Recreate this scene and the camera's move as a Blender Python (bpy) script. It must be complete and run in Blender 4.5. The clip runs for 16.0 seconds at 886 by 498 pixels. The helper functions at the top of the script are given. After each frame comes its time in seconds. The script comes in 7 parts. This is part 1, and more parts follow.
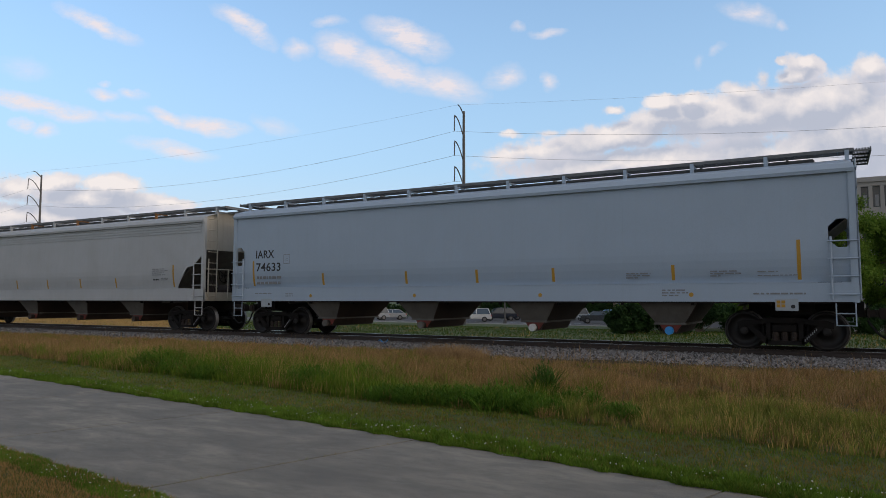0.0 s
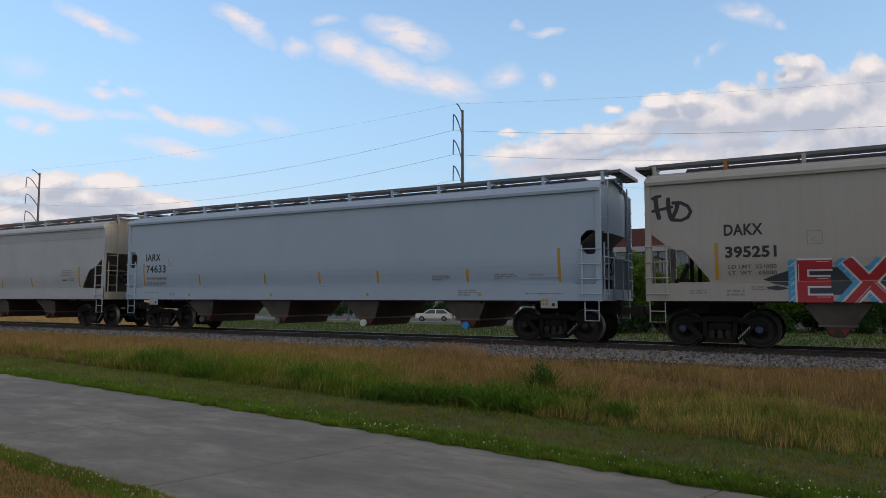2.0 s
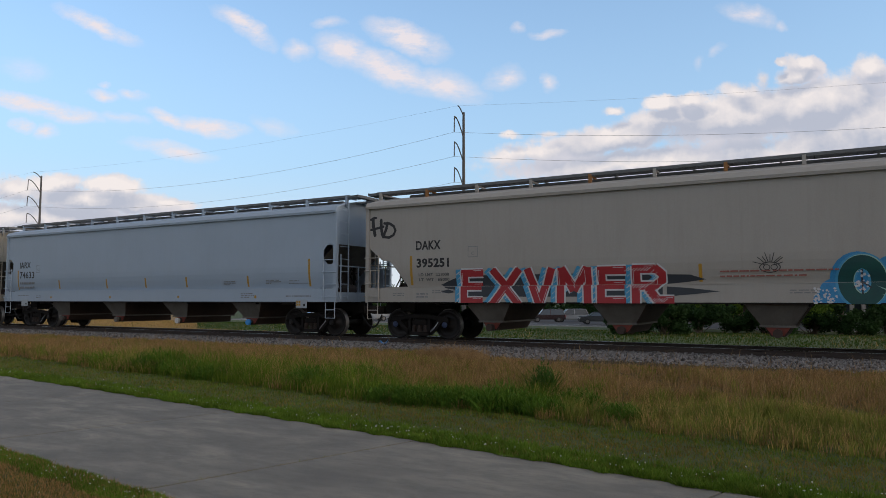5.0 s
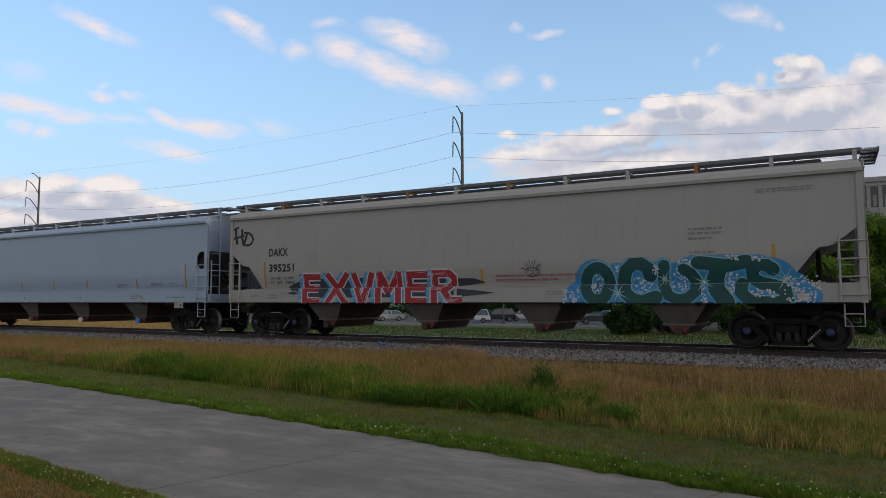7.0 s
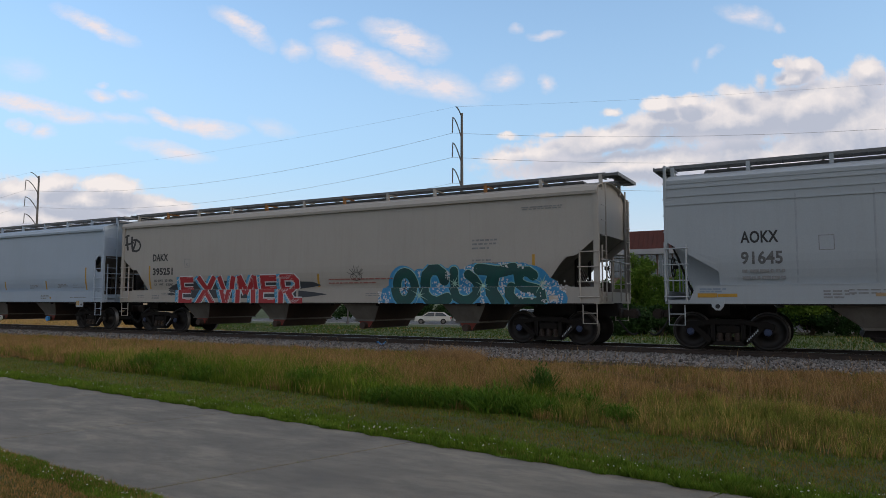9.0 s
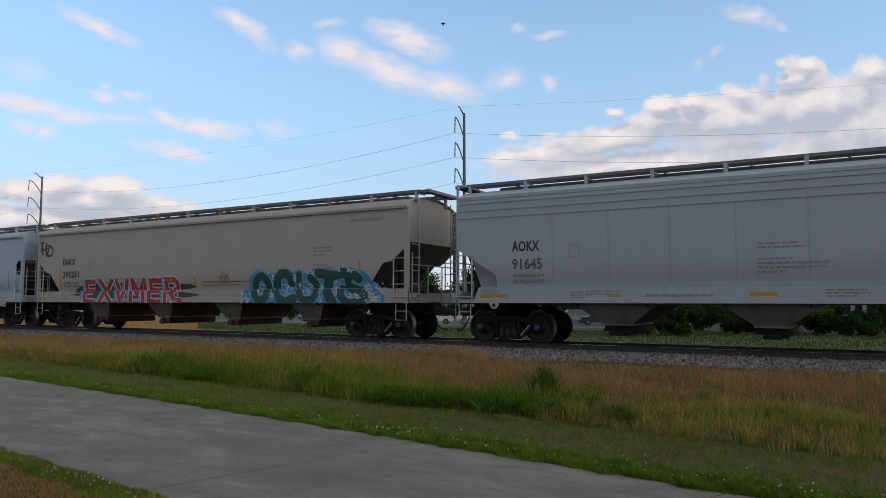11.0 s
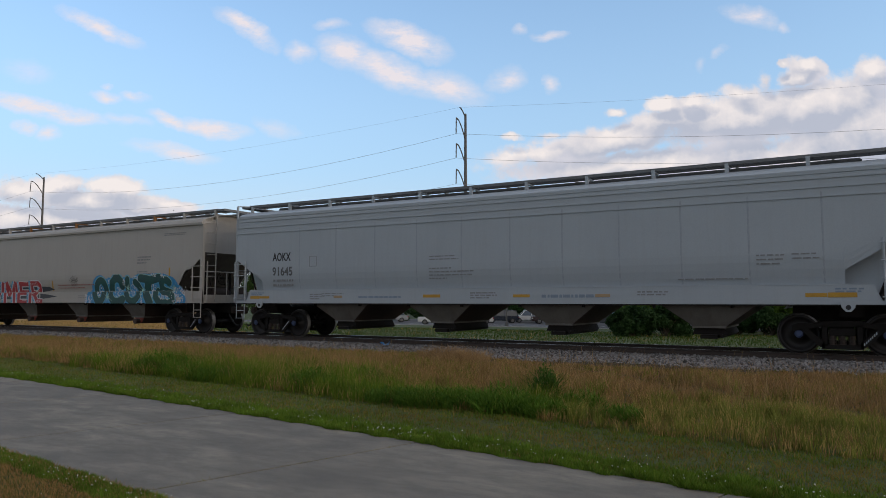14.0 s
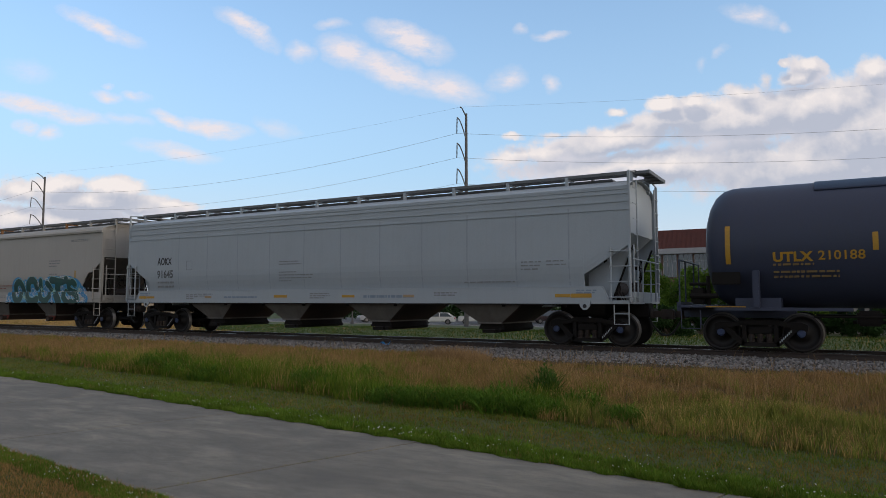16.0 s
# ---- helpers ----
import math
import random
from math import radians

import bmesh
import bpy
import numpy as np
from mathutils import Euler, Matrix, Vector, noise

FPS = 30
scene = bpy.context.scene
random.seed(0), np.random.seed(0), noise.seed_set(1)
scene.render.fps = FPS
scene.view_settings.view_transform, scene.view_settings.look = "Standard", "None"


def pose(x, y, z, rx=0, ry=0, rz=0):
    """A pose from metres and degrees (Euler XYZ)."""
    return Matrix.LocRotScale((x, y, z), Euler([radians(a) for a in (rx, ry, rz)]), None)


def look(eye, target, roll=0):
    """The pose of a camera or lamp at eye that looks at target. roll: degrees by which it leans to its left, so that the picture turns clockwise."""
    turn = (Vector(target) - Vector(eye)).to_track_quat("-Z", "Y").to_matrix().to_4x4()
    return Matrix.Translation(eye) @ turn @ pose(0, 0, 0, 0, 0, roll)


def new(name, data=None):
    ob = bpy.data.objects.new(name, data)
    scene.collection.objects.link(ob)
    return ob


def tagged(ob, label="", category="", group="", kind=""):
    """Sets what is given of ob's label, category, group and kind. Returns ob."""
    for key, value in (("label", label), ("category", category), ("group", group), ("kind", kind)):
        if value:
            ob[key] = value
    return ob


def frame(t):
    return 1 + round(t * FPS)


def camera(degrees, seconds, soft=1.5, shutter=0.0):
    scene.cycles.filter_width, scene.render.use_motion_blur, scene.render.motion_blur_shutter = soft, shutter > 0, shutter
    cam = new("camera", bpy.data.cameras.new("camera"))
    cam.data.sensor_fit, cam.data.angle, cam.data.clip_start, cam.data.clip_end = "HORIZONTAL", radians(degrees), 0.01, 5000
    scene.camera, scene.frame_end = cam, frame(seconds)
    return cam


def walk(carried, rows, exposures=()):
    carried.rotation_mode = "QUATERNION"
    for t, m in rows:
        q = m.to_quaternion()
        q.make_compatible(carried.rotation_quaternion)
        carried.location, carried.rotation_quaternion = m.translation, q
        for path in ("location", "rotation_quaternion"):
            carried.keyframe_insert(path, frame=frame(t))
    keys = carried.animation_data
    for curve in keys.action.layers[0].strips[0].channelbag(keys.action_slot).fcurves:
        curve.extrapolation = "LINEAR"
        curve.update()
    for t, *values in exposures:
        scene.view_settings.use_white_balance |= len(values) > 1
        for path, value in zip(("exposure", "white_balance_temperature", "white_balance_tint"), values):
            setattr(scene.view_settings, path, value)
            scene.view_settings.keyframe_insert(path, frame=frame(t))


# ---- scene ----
cam = camera(65.33, 16.0, soft=0.8)
EYE = (0.0, 0.0, 1.6)


def gaze(yaw, pitch, roll):
    """The camera's pose: degrees to the left of +y, up, and of lean."""
    return pose(*EYE) @ pose(0, 0, 0, 0, 0, yaw) @ pose(0, 0, 0, 90 + pitch, 0, 0) @ pose(0, 0, 0, 0, 0, roll)


walk(cam, [
    (0.0, gaze(29.500, 4.175, 0.03)),
    (0.5, gaze(29.535, 4.145, 0.06)),
    (1.0, gaze(29.475, 4.090, 0.07)),
    (1.5, gaze(29.448, 4.060, 0.10)),
    (2.0, gaze(29.388, 4.096, 0.10)),
    (2.5, gaze(29.336, 4.163, 0.10)),
    (3.0, gaze(29.312, 4.185, 0.12)),
    (3.5, gaze(29.392, 4.197, 0.12)),
    (4.0, gaze(29.455, 4.205, 0.10)),
    (6.5, gaze(29.440, 4.305, -0.07)),
    (7.0, gaze(29.388, 4.268, -0.09)),
    (7.5, gaze(29.338, 4.276, -0.07)),
    (8.0, gaze(29.310, 4.294, 0.03)),
    (8.5, gaze(29.294, 4.311, 0.07)),
    (9.0, gaze(29.328, 4.322, 0.08)),
    (11.5, gaze(29.571, 4.325, 0.02)),
    (12.0, gaze(29.561, 4.395, 0.0)),
    (12.5, gaze(29.531, 4.391, 0.02)),
    (13.0, gaze(29.530, 4.386, 0.03)),
    (13.5, gaze(29.551, 4.425, 0.05)),
    (14.0, gaze(29.641, 4.377, 0.06)),
    (14.5, gaze(29.683, 4.350, 0.04)),
    (15.0, gaze(29.681, 4.357, 0.06)),
    (15.5, gaze(29.697, 4.354, 0.06)),
    (16.0, gaze(29.702, 4.356, 0.07)),
])

# ---- world, sun, exposure ----
scene.view_settings.exposure = 0.0
YAW = 29.5      # the view's azimuth, degrees to the left of +y
SUN_EL, SUN_AZ = 13.0, 2.0   # the low sun stands along the track, to the right; azimuth in degrees from +x towards +y

world = bpy.data.worlds.new("evening_sky")
scene.world = world
world.use_nodes = True


class Tree:
    """Shorthand for node trees."""

    def __init__(self, tree):
        self.t = tree
        self.n = tree.nodes
        self.n.clear()

    def add(self, kind, ins=None, **props):
        node = self.n.new(kind)
        if "operation" in props:
            node.operation = props["operation"]
        if "use_clamp" in props:
            node.use_clamp = props["use_clamp"]
        if "data_type" in props:
            node.data_type = props["data_type"]
        if "blend_type" in props:
            node.blend_type = props["blend_type"]
        if "clamp_factor" in props:
            node.clamp_factor = props["clamp_factor"]
        if "sky_type" in props:
            node.sky_type = props["sky_type"]
        if "sun_disc" in props:
            node.sun_disc = props["sun_disc"]
        if "sun_elevation" in props:
            node.sun_elevation = props["sun_elevation"]
        if "sun_rotation" in props:
            node.sun_rotation = props["sun_rotation"]
        if "altitude" in props:
            node.altitude = props["altitude"]
        if "air_density" in props:
            node.air_density = props["air_density"]
        if "dust_density" in props:
            node.dust_density = props["dust_density"]
        if "ozone_density" in props:
            node.ozone_density = props["ozone_density"]
        if "noise_dimensions" in props:
            node.noise_dimensions = props["noise_dimensions"]
        if "vector_type" in props:
            node.vector_type = props["vector_type"]
        if "gradient_type" in props:
            node.gradient_type = props["gradient_type"]
        if "feature" in props:
            node.feature = props["feature"]
        for k, v in (ins or {}).items():
            if isinstance(v, bpy.types.NodeSocket):
                self.t.links.new(v, node.inputs[k])
            else:
                node.inputs[k].default_value = v
        return node

    def math(self, op, a, b=0.0, c=0.0, clamp=False):
        return self.add("ShaderNodeMath", {0: a, 1: b, 2: c}, operation=op, use_clamp=clamp).outputs[0]

    def mix(self, fac, a, b, blend="MIX"):
        return self.add("ShaderNodeMix", {0: fac, 6: a, 7: b}, data_type="RGBA", blend_type=blend, clamp_factor=True).outputs[2]

    def ramp(self, fac, stops, interp="LINEAR"):
        node = self.add("ShaderNodeValToRGB", {0: fac})
        node.color_ramp.interpolation = interp
        els = node.color_ramp.elements
        while len(els) < len(stops):
            els.new(0.5)
        for e, (p, c) in zip(els, stops):
            e.position = p
            e.color = (*c, 1) if isinstance(c, tuple) else (c, c, c, 1)
        return node.outputs[0]

    def noise(self, vec, scale, detail=4.0, rough=0.5, distort=0.0):
        return self.add("ShaderNodeTexNoise", {"Vector": vec, "Scale": scale, "Detail": detail, "Roughness": rough,
                                               "Distortion": distort}).outputs[0]


def build_sky():
    T = Tree(world.node_tree)
    ray = T.add("ShaderNodeTexCoord").outputs["Generated"]
    sky = T.add("ShaderNodeTexSky", sky_type="NISHITA", sun_disc=False, sun_elevation=radians(SUN_EL + 6),
                sun_rotation=radians(90 - SUN_AZ), altitude=0.0, air_density=1.0, dust_density=0.6, ozone_density=3.0).outputs[0]
    # flat cloud coordinates: sideways and upward slope against the view's azimuth
    a = radians(YAW)
    f = T.add("ShaderNodeVectorMath", {0: ray, 1: (-math.sin(a), math.cos(a), 0)}, operation="DOT_PRODUCT").outputs["Value"]
    r = T.add("ShaderNodeVectorMath", {0: ray, 1: (math.cos(a), math.sin(a), 0)}, operation="DOT_PRODUCT").outputs["Value"]
    z = T.add("ShaderNodeSeparateXYZ", {0: ray}).outputs[2]
    f = T.math("MAXIMUM", f, 0.08)
    uv = T.add("ShaderNodeCombineXYZ", {0: T.math("DIVIDE", r, f), 1: T.math("DIVIDE", z, f), 2: 0.0}).outputs[0]
    n1 = T.add("ShaderNodeTexNoise", {"Vector": uv, "Scale": 9.0, "Detail": 7.0, "Roughness": 0.62}, noise_dimensions="3D")
    warp = T.add("ShaderNodeVectorMath", {0: n1.outputs["Color"], 1: (0.5, 0.5, 0.5)}, operation="SUBTRACT").outputs[0]
    warp = T.add("ShaderNodeVectorMath", {0: warp, 1: (0.075, 0.045, 0.0)}, operation="MULTIPLY").outputs[0]
    uvw = T.add("ShaderNodeVectorMath", {0: uv, 1: warp}, operation="ADD").outputs[0]

    def blobs(items, where=None):
        total = None
        for u, v, w, h, tilt, amount in items:
            m = T.add("ShaderNodeMapping", {0: where or uvw, 1: (u, v, 0), 2: (0, 0, radians(tilt)), 3: (w, h, 1)}, vector_type="TEXTURE").outputs[0]
            g = T.add("ShaderNodeTexGradient", {0: m}, gradient_type="SPHERICAL").outputs[1]
            g = T.math("MULTIPLY", g, amount)
            total = g if total is None else T.math("MAXIMUM", total, g)
        return total

    def spot(x, y, w, h, tilt=0.0, amount=1.0):
        """A cloud from its place, size in thousandths of the view's distance."""
        return ((x - 784) / 1223, (530 - y) / 1223, w / 1223, h / 1223, tilt, amount)

    wisps = blobs([spot(160, 26, 105, 19, -22, 0.85), spot(424, 34, 80, 22, -33, 0.95), spot(525, 72, 36, 20, -10, 0.6),
                   spot(720, 54, 95, 32, -22, 1.0), spot(610, 76, 64, 34, -20, 0.8), spot(690, 112, 150, 34, -22, 0.9),
                   spot(785, 140, 90, 36, -14, 0.9), spot(896, 125, 44, 26, 12, 0.7), spot(980, 130, 18, 22, 0, 0.45),
                   spot(45, 178, 130, 22, -11, 1.0), spot(110, 194, 80, 14, -8, 0.8), spot(24, 216, 30, 16, -10, 0.8), spot(66, 224, 26, 18, 20, 0.75),
                   spot(172, 158, 36, 15, -8, 0.75), spot(222, 158, 28, 13, -15, 0.6), spot(175, 138, 15, 8, 0, 0.5), spot(205, 202, 60, 12, -8, 0.5),
                   spot(285, 203, 50, 15, -22, 0.9), spot(362, 215, 90, 20, -6, 0.85), spot(478, 215, 50, 16, -25, 0.35), spot(300, 261, 95, 18, -10, 0.65),
                   spot(975, 45, 40, 12, 4, 0.7), spot(915, 36, 22, 11, 0, 0.5), spot(1345, 12, 60, 24, -12, 0.6), spot(1400, 30, 20, 12, 0, 0.45),
                   spot(585, 22, 36, 14, 0, 0.45), spot(1290, 78, 18, 10, 40, 0.35), spot(1255, 100, 16, 12, 50, 0.3), spot(20, 110, 60, 26, -10, 0.25)])
    heap_list = [spot(95, 320, 85, 26, 0, 0.9), spot(190, 328, 80, 24, -8, 0.95), spot(170, 352, 230, 30, -4, 0.95), spot(300, 354, 80, 13, 0, 0.85), spot(20, 330, 80, 30, 0, 0.7), spot(60, 385, 260, 44, 0, 0.85),
                   spot(1180, 180, 46, 24, 0, 0.95), spot(1237, 174, 44, 24, 0, 1.0), spot(1440, 108, 50, 26, -20, 0.95), spot(1428, 128, 52, 26, 0, 0.95), spot(1400, 100, 18, 12, 0, 0.7), spot(1555, 118, 56, 40, 0, 1.0),
                   spot(1310, 200, 200, 62, 12, 1.0), spot(1470, 178, 190, 66, 14, 1.0), spot(1560, 225, 260, 110, 0, 1.0),
                   spot(1086, 192, 24, 12, 0, 0.75), spot(1080, 242, 220, 40, 8, 0.85), spot(960, 262, 150, 30, 8, 0.7), spot(1130, 290, 340, 42, 0, 0.9), spot(905, 232, 30, 9, 0, 0.55),
                   spot(1420, 290, 330, 90, 0, 1.0), spot(1180, 212, 130, 40, 10, 0.85), spot(985, 228, 34, 13, 0, 0.5), spot(1320, 158, 60, 28, 0, 0.75), spot(1365, 130, 30, 24, 20, 0.4)]
    heaps = blobs(heap_list)
    above = T.add("ShaderNodeVectorMath", {0: uvw, 1: (-0.006, 0.020, 0.0)}, operation="ADD").outputs[0]
    heaps_above = blobs(heap_list, above)
    fine = T.noise(uv, 26.0, 8.0, 0.62)
    coarse = T.noise(uv, 7.0, 5.0, 0.55)
    flat = T.add("ShaderNodeMapping", {0: uv, 2: (0, 0, radians(18)), 3: (0.55, 1.25, 1.0)}).outputs[0]
    d1 = T.math("MULTIPLY", wisps, T.math("MULTIPLY_ADD", T.noise(flat, 30.0, 9.0, 0.70), 3.6, -0.85))
    wisp = T.ramp(T.math("MULTIPLY", d1, T.math("ADD", coarse, 0.55)), [(0.0, 0.0), (0.80, 0.92)])
    d2 = T.math("ADD", heaps, T.math("MULTIPLY", T.math("MULTIPLY", T.math("SUBTRACT", fine, 0.5), 1.1), T.ramp(heaps, [(0.0, 0.0), (0.14, 1.0)])))
    heap = T.ramp(d2, [(0.02, 0.0), (0.42, 0.94)], "EASE")
    # cumulus: bright rims, blue-grey bellies
    belly = T.math("ADD", heaps, T.math("MULTIPLY", T.math("SUBTRACT", coarse, 0.5), 0.9))
    belly = T.ramp(belly, [(0.12, 0.0), (0.55, 1.0)], "EASE")
    heap_col = T.mix(belly, (0.70, 0.67, 0.72, 1), (0.49, 0.51, 0.60, 1))
    side = T.add("ShaderNodeVectorMath", {0: uv, 1: (-0.010, 0.016, 0.0)}, operation="ADD").outputs[0]
    crown = T.math("SUBTRACT", heaps, heaps_above)
    relief = T.math("SUBTRACT", T.noise(uv, 11.0, 8.0, 0.55), T.noise(side, 11.0, 8.0, 0.55))
    heap_col = T.mix(T.ramp(T.math("ADD", T.math("MULTIPLY_ADD", relief, 1.5, 0.42), T.math("MULTIPLY", crown, 0.9)), [(0.36, 0.0), (0.98, 0.95)]), heap_col, (0.95, 0.86, 0.82, 1))
    blue = T.mix(1.0, sky, (SKY_R, SKY_G, SKY_B, 1), "MULTIPLY")
    haze = T.ramp(z, [(0.0, 0.92), (0.50, 0.28)], "EASE")
    blue = T.mix(haze, blue, (0.428, 0.616, 0.808, 1))
    low = T.ramp(z, [(0.0, 0.9), (0.20, 0.0)], "EASE")
    blue = T.mix(low, blue, (0.74, 0.79, 0.85, 1))
    col = T.mix(wisp, blue, (0.86, 0.78, 0.80, 1))
    col = T.mix(heap, col, heap_col)
    # unseen broken evening cloud added over the rest of the sky, muting its blue light
    toward = T.add("ShaderNodeVectorMath", {0: ray, 1: (-math.sin(a), math.cos(a), 0)}, operation="DOT_PRODUCT").outputs["Value"]
    rest = T.math("MULTIPLY", T.ramp(toward, [(0.50, 1.0), (0.76, 0.0)], "EASE"), T.ramp(T.noise(ray, 2.4, 6.0, 0.58), [(0.38, 0.0), (0.60, 0.95)], "EASE"))
    col = T.mix(rest, col, (0.46, 0.395, 0.345, 1))
    # the glow round the low sun
    s = (math.cos(radians(SUN_EL)) * math.cos(radians(SUN_AZ)), math.cos(radians(SUN_EL)) * math.sin(radians(SUN_AZ)), math.sin(radians(SUN_EL)))
    near = T.math("MAXIMUM", T.add("ShaderNodeVectorMath", {0: ray, 1: s}, operation="DOT_PRODUCT").outputs["Value"], 0.0)
    glow = T.mix(T.math("POWER", near, 5.0), (0, 0, 0, 1), (1.25, 1.0, 0.78, 1))
    col = T.mix(1.0, col, glow, "ADD")
    # under the horizon: dull ground colour
    below = T.ramp(z, [(0.0, 1.0), (0.01, 0.0)])
    col = T.mix(below, col, (0.05, 0.06, 0.04, 1))
    bg = T.add("ShaderNodeBackground", {0: col, 1: 1.0})
    T.add("ShaderNodeOutputWorld", {0: bg.outputs[0]})


SKY_R, SKY_G, SKY_B = 0.265, 0.272, 0.268
build_sky()

sun = new("sun", bpy.data.lights.new("sun", "SUN"))
sun.data.energy, sun.data.angle, sun.data.color = 0.6, radians(14), (1.0, 0.86, 0.70)
sun.matrix_basis = look((0, 0, 0), (-math.cos(radians(SUN_EL)) * math.cos(radians(SUN_AZ)), -math.cos(radians(SUN_EL)) * math.sin(radians(SUN_AZ)), -math.sin(radians(SUN_EL))))

# ---- materials ----


def material(name, base, second=None, rough=0.6, metal=0.0, scale=2.0, amount=0.5, grain=40.0, grain_amount=0.12, bump=0.15,
             bump_scale=60.0, streak=0.0, streak_col=(0.12, 0.09, 0.07), per_object=0.0, per_island=0.0, spec=0.5, transmit=0.0, stretch=(1, 1, 1)):
    """A node material with large stains, fine grain, streaks that run down, and relief."""
    m = bpy.data.materials.new(name)
    m.use_nodes = True
    T = Tree(m.node_tree)
    co = T.add("ShaderNodeTexCoord").outputs["Object"]
    co = T.add("ShaderNodeMapping", {0: co, 3: stretch}).outputs[0]
    second = second or tuple(c * 0.75 for c in base)
    big = T.ramp(T.noise(co, scale, 5.0, 0.6, 0.3), [(0.32, 0.0), (0.72, 1.0)])
    col = T.mix(T.math("MULTIPLY", big, amount), (*base, 1), (*second, 1))
    g = T.noise(co, grain, 3.0, 0.6)
    col = T.mix(1.0, col, T.ramp(g, [(0.25, 1.0 - grain_amount * 2), (0.75, 1.0)]), "MULTIPLY")
    if streak:
        sc = T.add("ShaderNodeMapping", {0: co, 3: (3.2, 3.2, 0.22)}).outputs[0]
        s = T.ramp(T.noise(sc, 2.4, 6.0, 0.65), [(0.48, 0.0), (0.78, 1.0)])
        col = T.mix(T.math("MULTIPLY", s, streak), col, (*streak_col, 1))
    if per_object:
        rnd = T.add("ShaderNodeObjectInfo").outputs["Random"]
        col = T.mix(1.0, col, T.ramp(rnd, [(0.0, 1.0 - per_object), (1.0, 1.0)]), "MULTIPLY")
    if per_island:
        rnd = T.add("ShaderNodeNewGeometry").outputs["Random Per Island"]
        col = T.mix(1.0, col, T.ramp(rnd, [(0.0, 1.0 - per_island), (1.0, 1.0)]), "MULTIPLY")
    ro = T.ramp(g, [(0.2, max(0.02, rough - 0.12)), (0.8, min(1.0, rough + 0.1))])
    b = T.add("ShaderNodeBump", {"Height": T.noise(co, bump_scale, 4.0, 0.6), "Strength": bump, "Distance": 0.01})
    s = T.add("ShaderNodeBsdfPrincipled", {"Base Color": col, "Roughness": ro, "Metallic": metal, "Normal": b.outputs[0]})
    s.inputs["Specular IOR Level"].default_value = spec
    out = s.outputs[0]
    if transmit:
        tr = T.add("ShaderNodeBsdfTranslucent", {0: col})
        out = T.add("ShaderNodeMixShader", {0: transmit, 1: out, 2: tr.outputs[0]}).outputs[0]
    T.add("ShaderNodeOutputMaterial", {0: out})
    return m


M = {}
M["paint_blue"] = material("blue_grey_car_paint", (0.355, 0.44, 0.545), (0.31, 0.385, 0.475), rough=0.42, scale=0.5, amount=0.6, grain_amount=0.04, bump=0.03, streak=0.10, streak_col=(0.25, 0.26, 0.27))
M["paint_grey"] = material("grey_beige_car_paint", (0.38, 0.36, 0.33), (0.34, 0.32, 0.29), rough=0.48, scale=0.5, amount=0.6, grain_amount=0.05, bump=0.04, streak=0.16, streak_col=(0.20, 0.17, 0.14))
M["paint_pale"] = material("pale_grey_car_paint", (0.355, 0.40, 0.44), (0.31, 0.35, 0.39), rough=0.48, scale=0.5, amount=0.6, grain_amount=0.05, bump=0.04, streak=0.14, streak_col=(0.22, 0.21, 0.20))
M["paint_worn"] = material("worn_grey_car_paint", (0.45, 0.47, 0.49), (0.38, 0.39, 0.395), rough=0.5, scale=0.6, amount=0.8, grain_amount=0.06, bump=0.05, streak=0.2, streak_col=(0.31, 0.28, 0.24))
M["paint_cream"] = material("cream_end_paint", (0.50, 0.46, 0.38), (0.44, 0.39, 0.31), rough=0.5, scale=0.8, amount=0.7, grain_amount=0.06, bump=0.04, streak=0.25, streak_col=(0.25, 0.18, 0.12))
M["paint_black"] = material("black_tank_paint", (0.046, 0.056, 0.096), (0.052, 0.061, 0.096), rough=0.5, spec=0.28, scale=0.7, amount=0.7, grain_amount=0.1, bump=0.03, streak=0.15, streak_col=(0.06, 0.055, 0.05))
M["steel_dark"] = material("grimy_dark_steel", (0.011, 0.010, 0.010), (0.020, 0.016, 0.014), rough=0.8, spec=0.2, scale=3.0, amount=0.8, bump=0.3, grain_amount=0.2)
M["steel_rust"] = material("brown_rusty_steel", (0.050, 0.033, 0.026), (0.030, 0.022, 0.02), rough=0.75, scale=3.0, amount=0.8, bump=0.3, grain_amount=0.2)
M["wheel"] = material("wheel_steel", (0.020, 0.016, 0.015), (0.012, 0.011, 0.011), rough=0.6, metal=0.2, scale=4.0, amount=0.7, bump=0.15)
M["tread"] = material("polished_wheel_tread", (0.22, 0.21, 0.20), rough=0.45, metal=0.7, scale=6, bump=0.05)
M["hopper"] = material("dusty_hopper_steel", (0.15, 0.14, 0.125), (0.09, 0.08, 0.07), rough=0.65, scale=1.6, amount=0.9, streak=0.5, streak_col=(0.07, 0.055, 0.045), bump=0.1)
M["grating"] = material("galvanised_walkway", (0.17, 0.175, 0.18), (0.11, 0.11, 0.11), rough=0.5, metal=0.5, scale=3.0, bump=0.2)
M["rust"] = material("orange_rust", (0.36, 0.17, 0.06), (0.22, 0.10, 0.04), rough=0.85, scale=5.0, bump=0.3)
M["yellow"] = material("yellow_reflective_tape", (0.50, 0.28, 0.025), (0.40, 0.22, 0.025), rough=0.5, scale=4.0, amount=0.6, bump=0.02)
M["ink"] = material("black_lettering", (0.018, 0.018, 0.022), rough=0.55, scale=5.0, bump=0.0)
M["ink_faded"] = material("faded_grey_lettering", (0.19, 0.195, 0.205), (0.29, 0.30, 0.31), rough=0.6, scale=14.0, amount=0.9, bump=0.0)
M["ink_red"] = material("faded_red_lettering", (0.30, 0.10, 0.08), rough=0.6, bump=0.0)
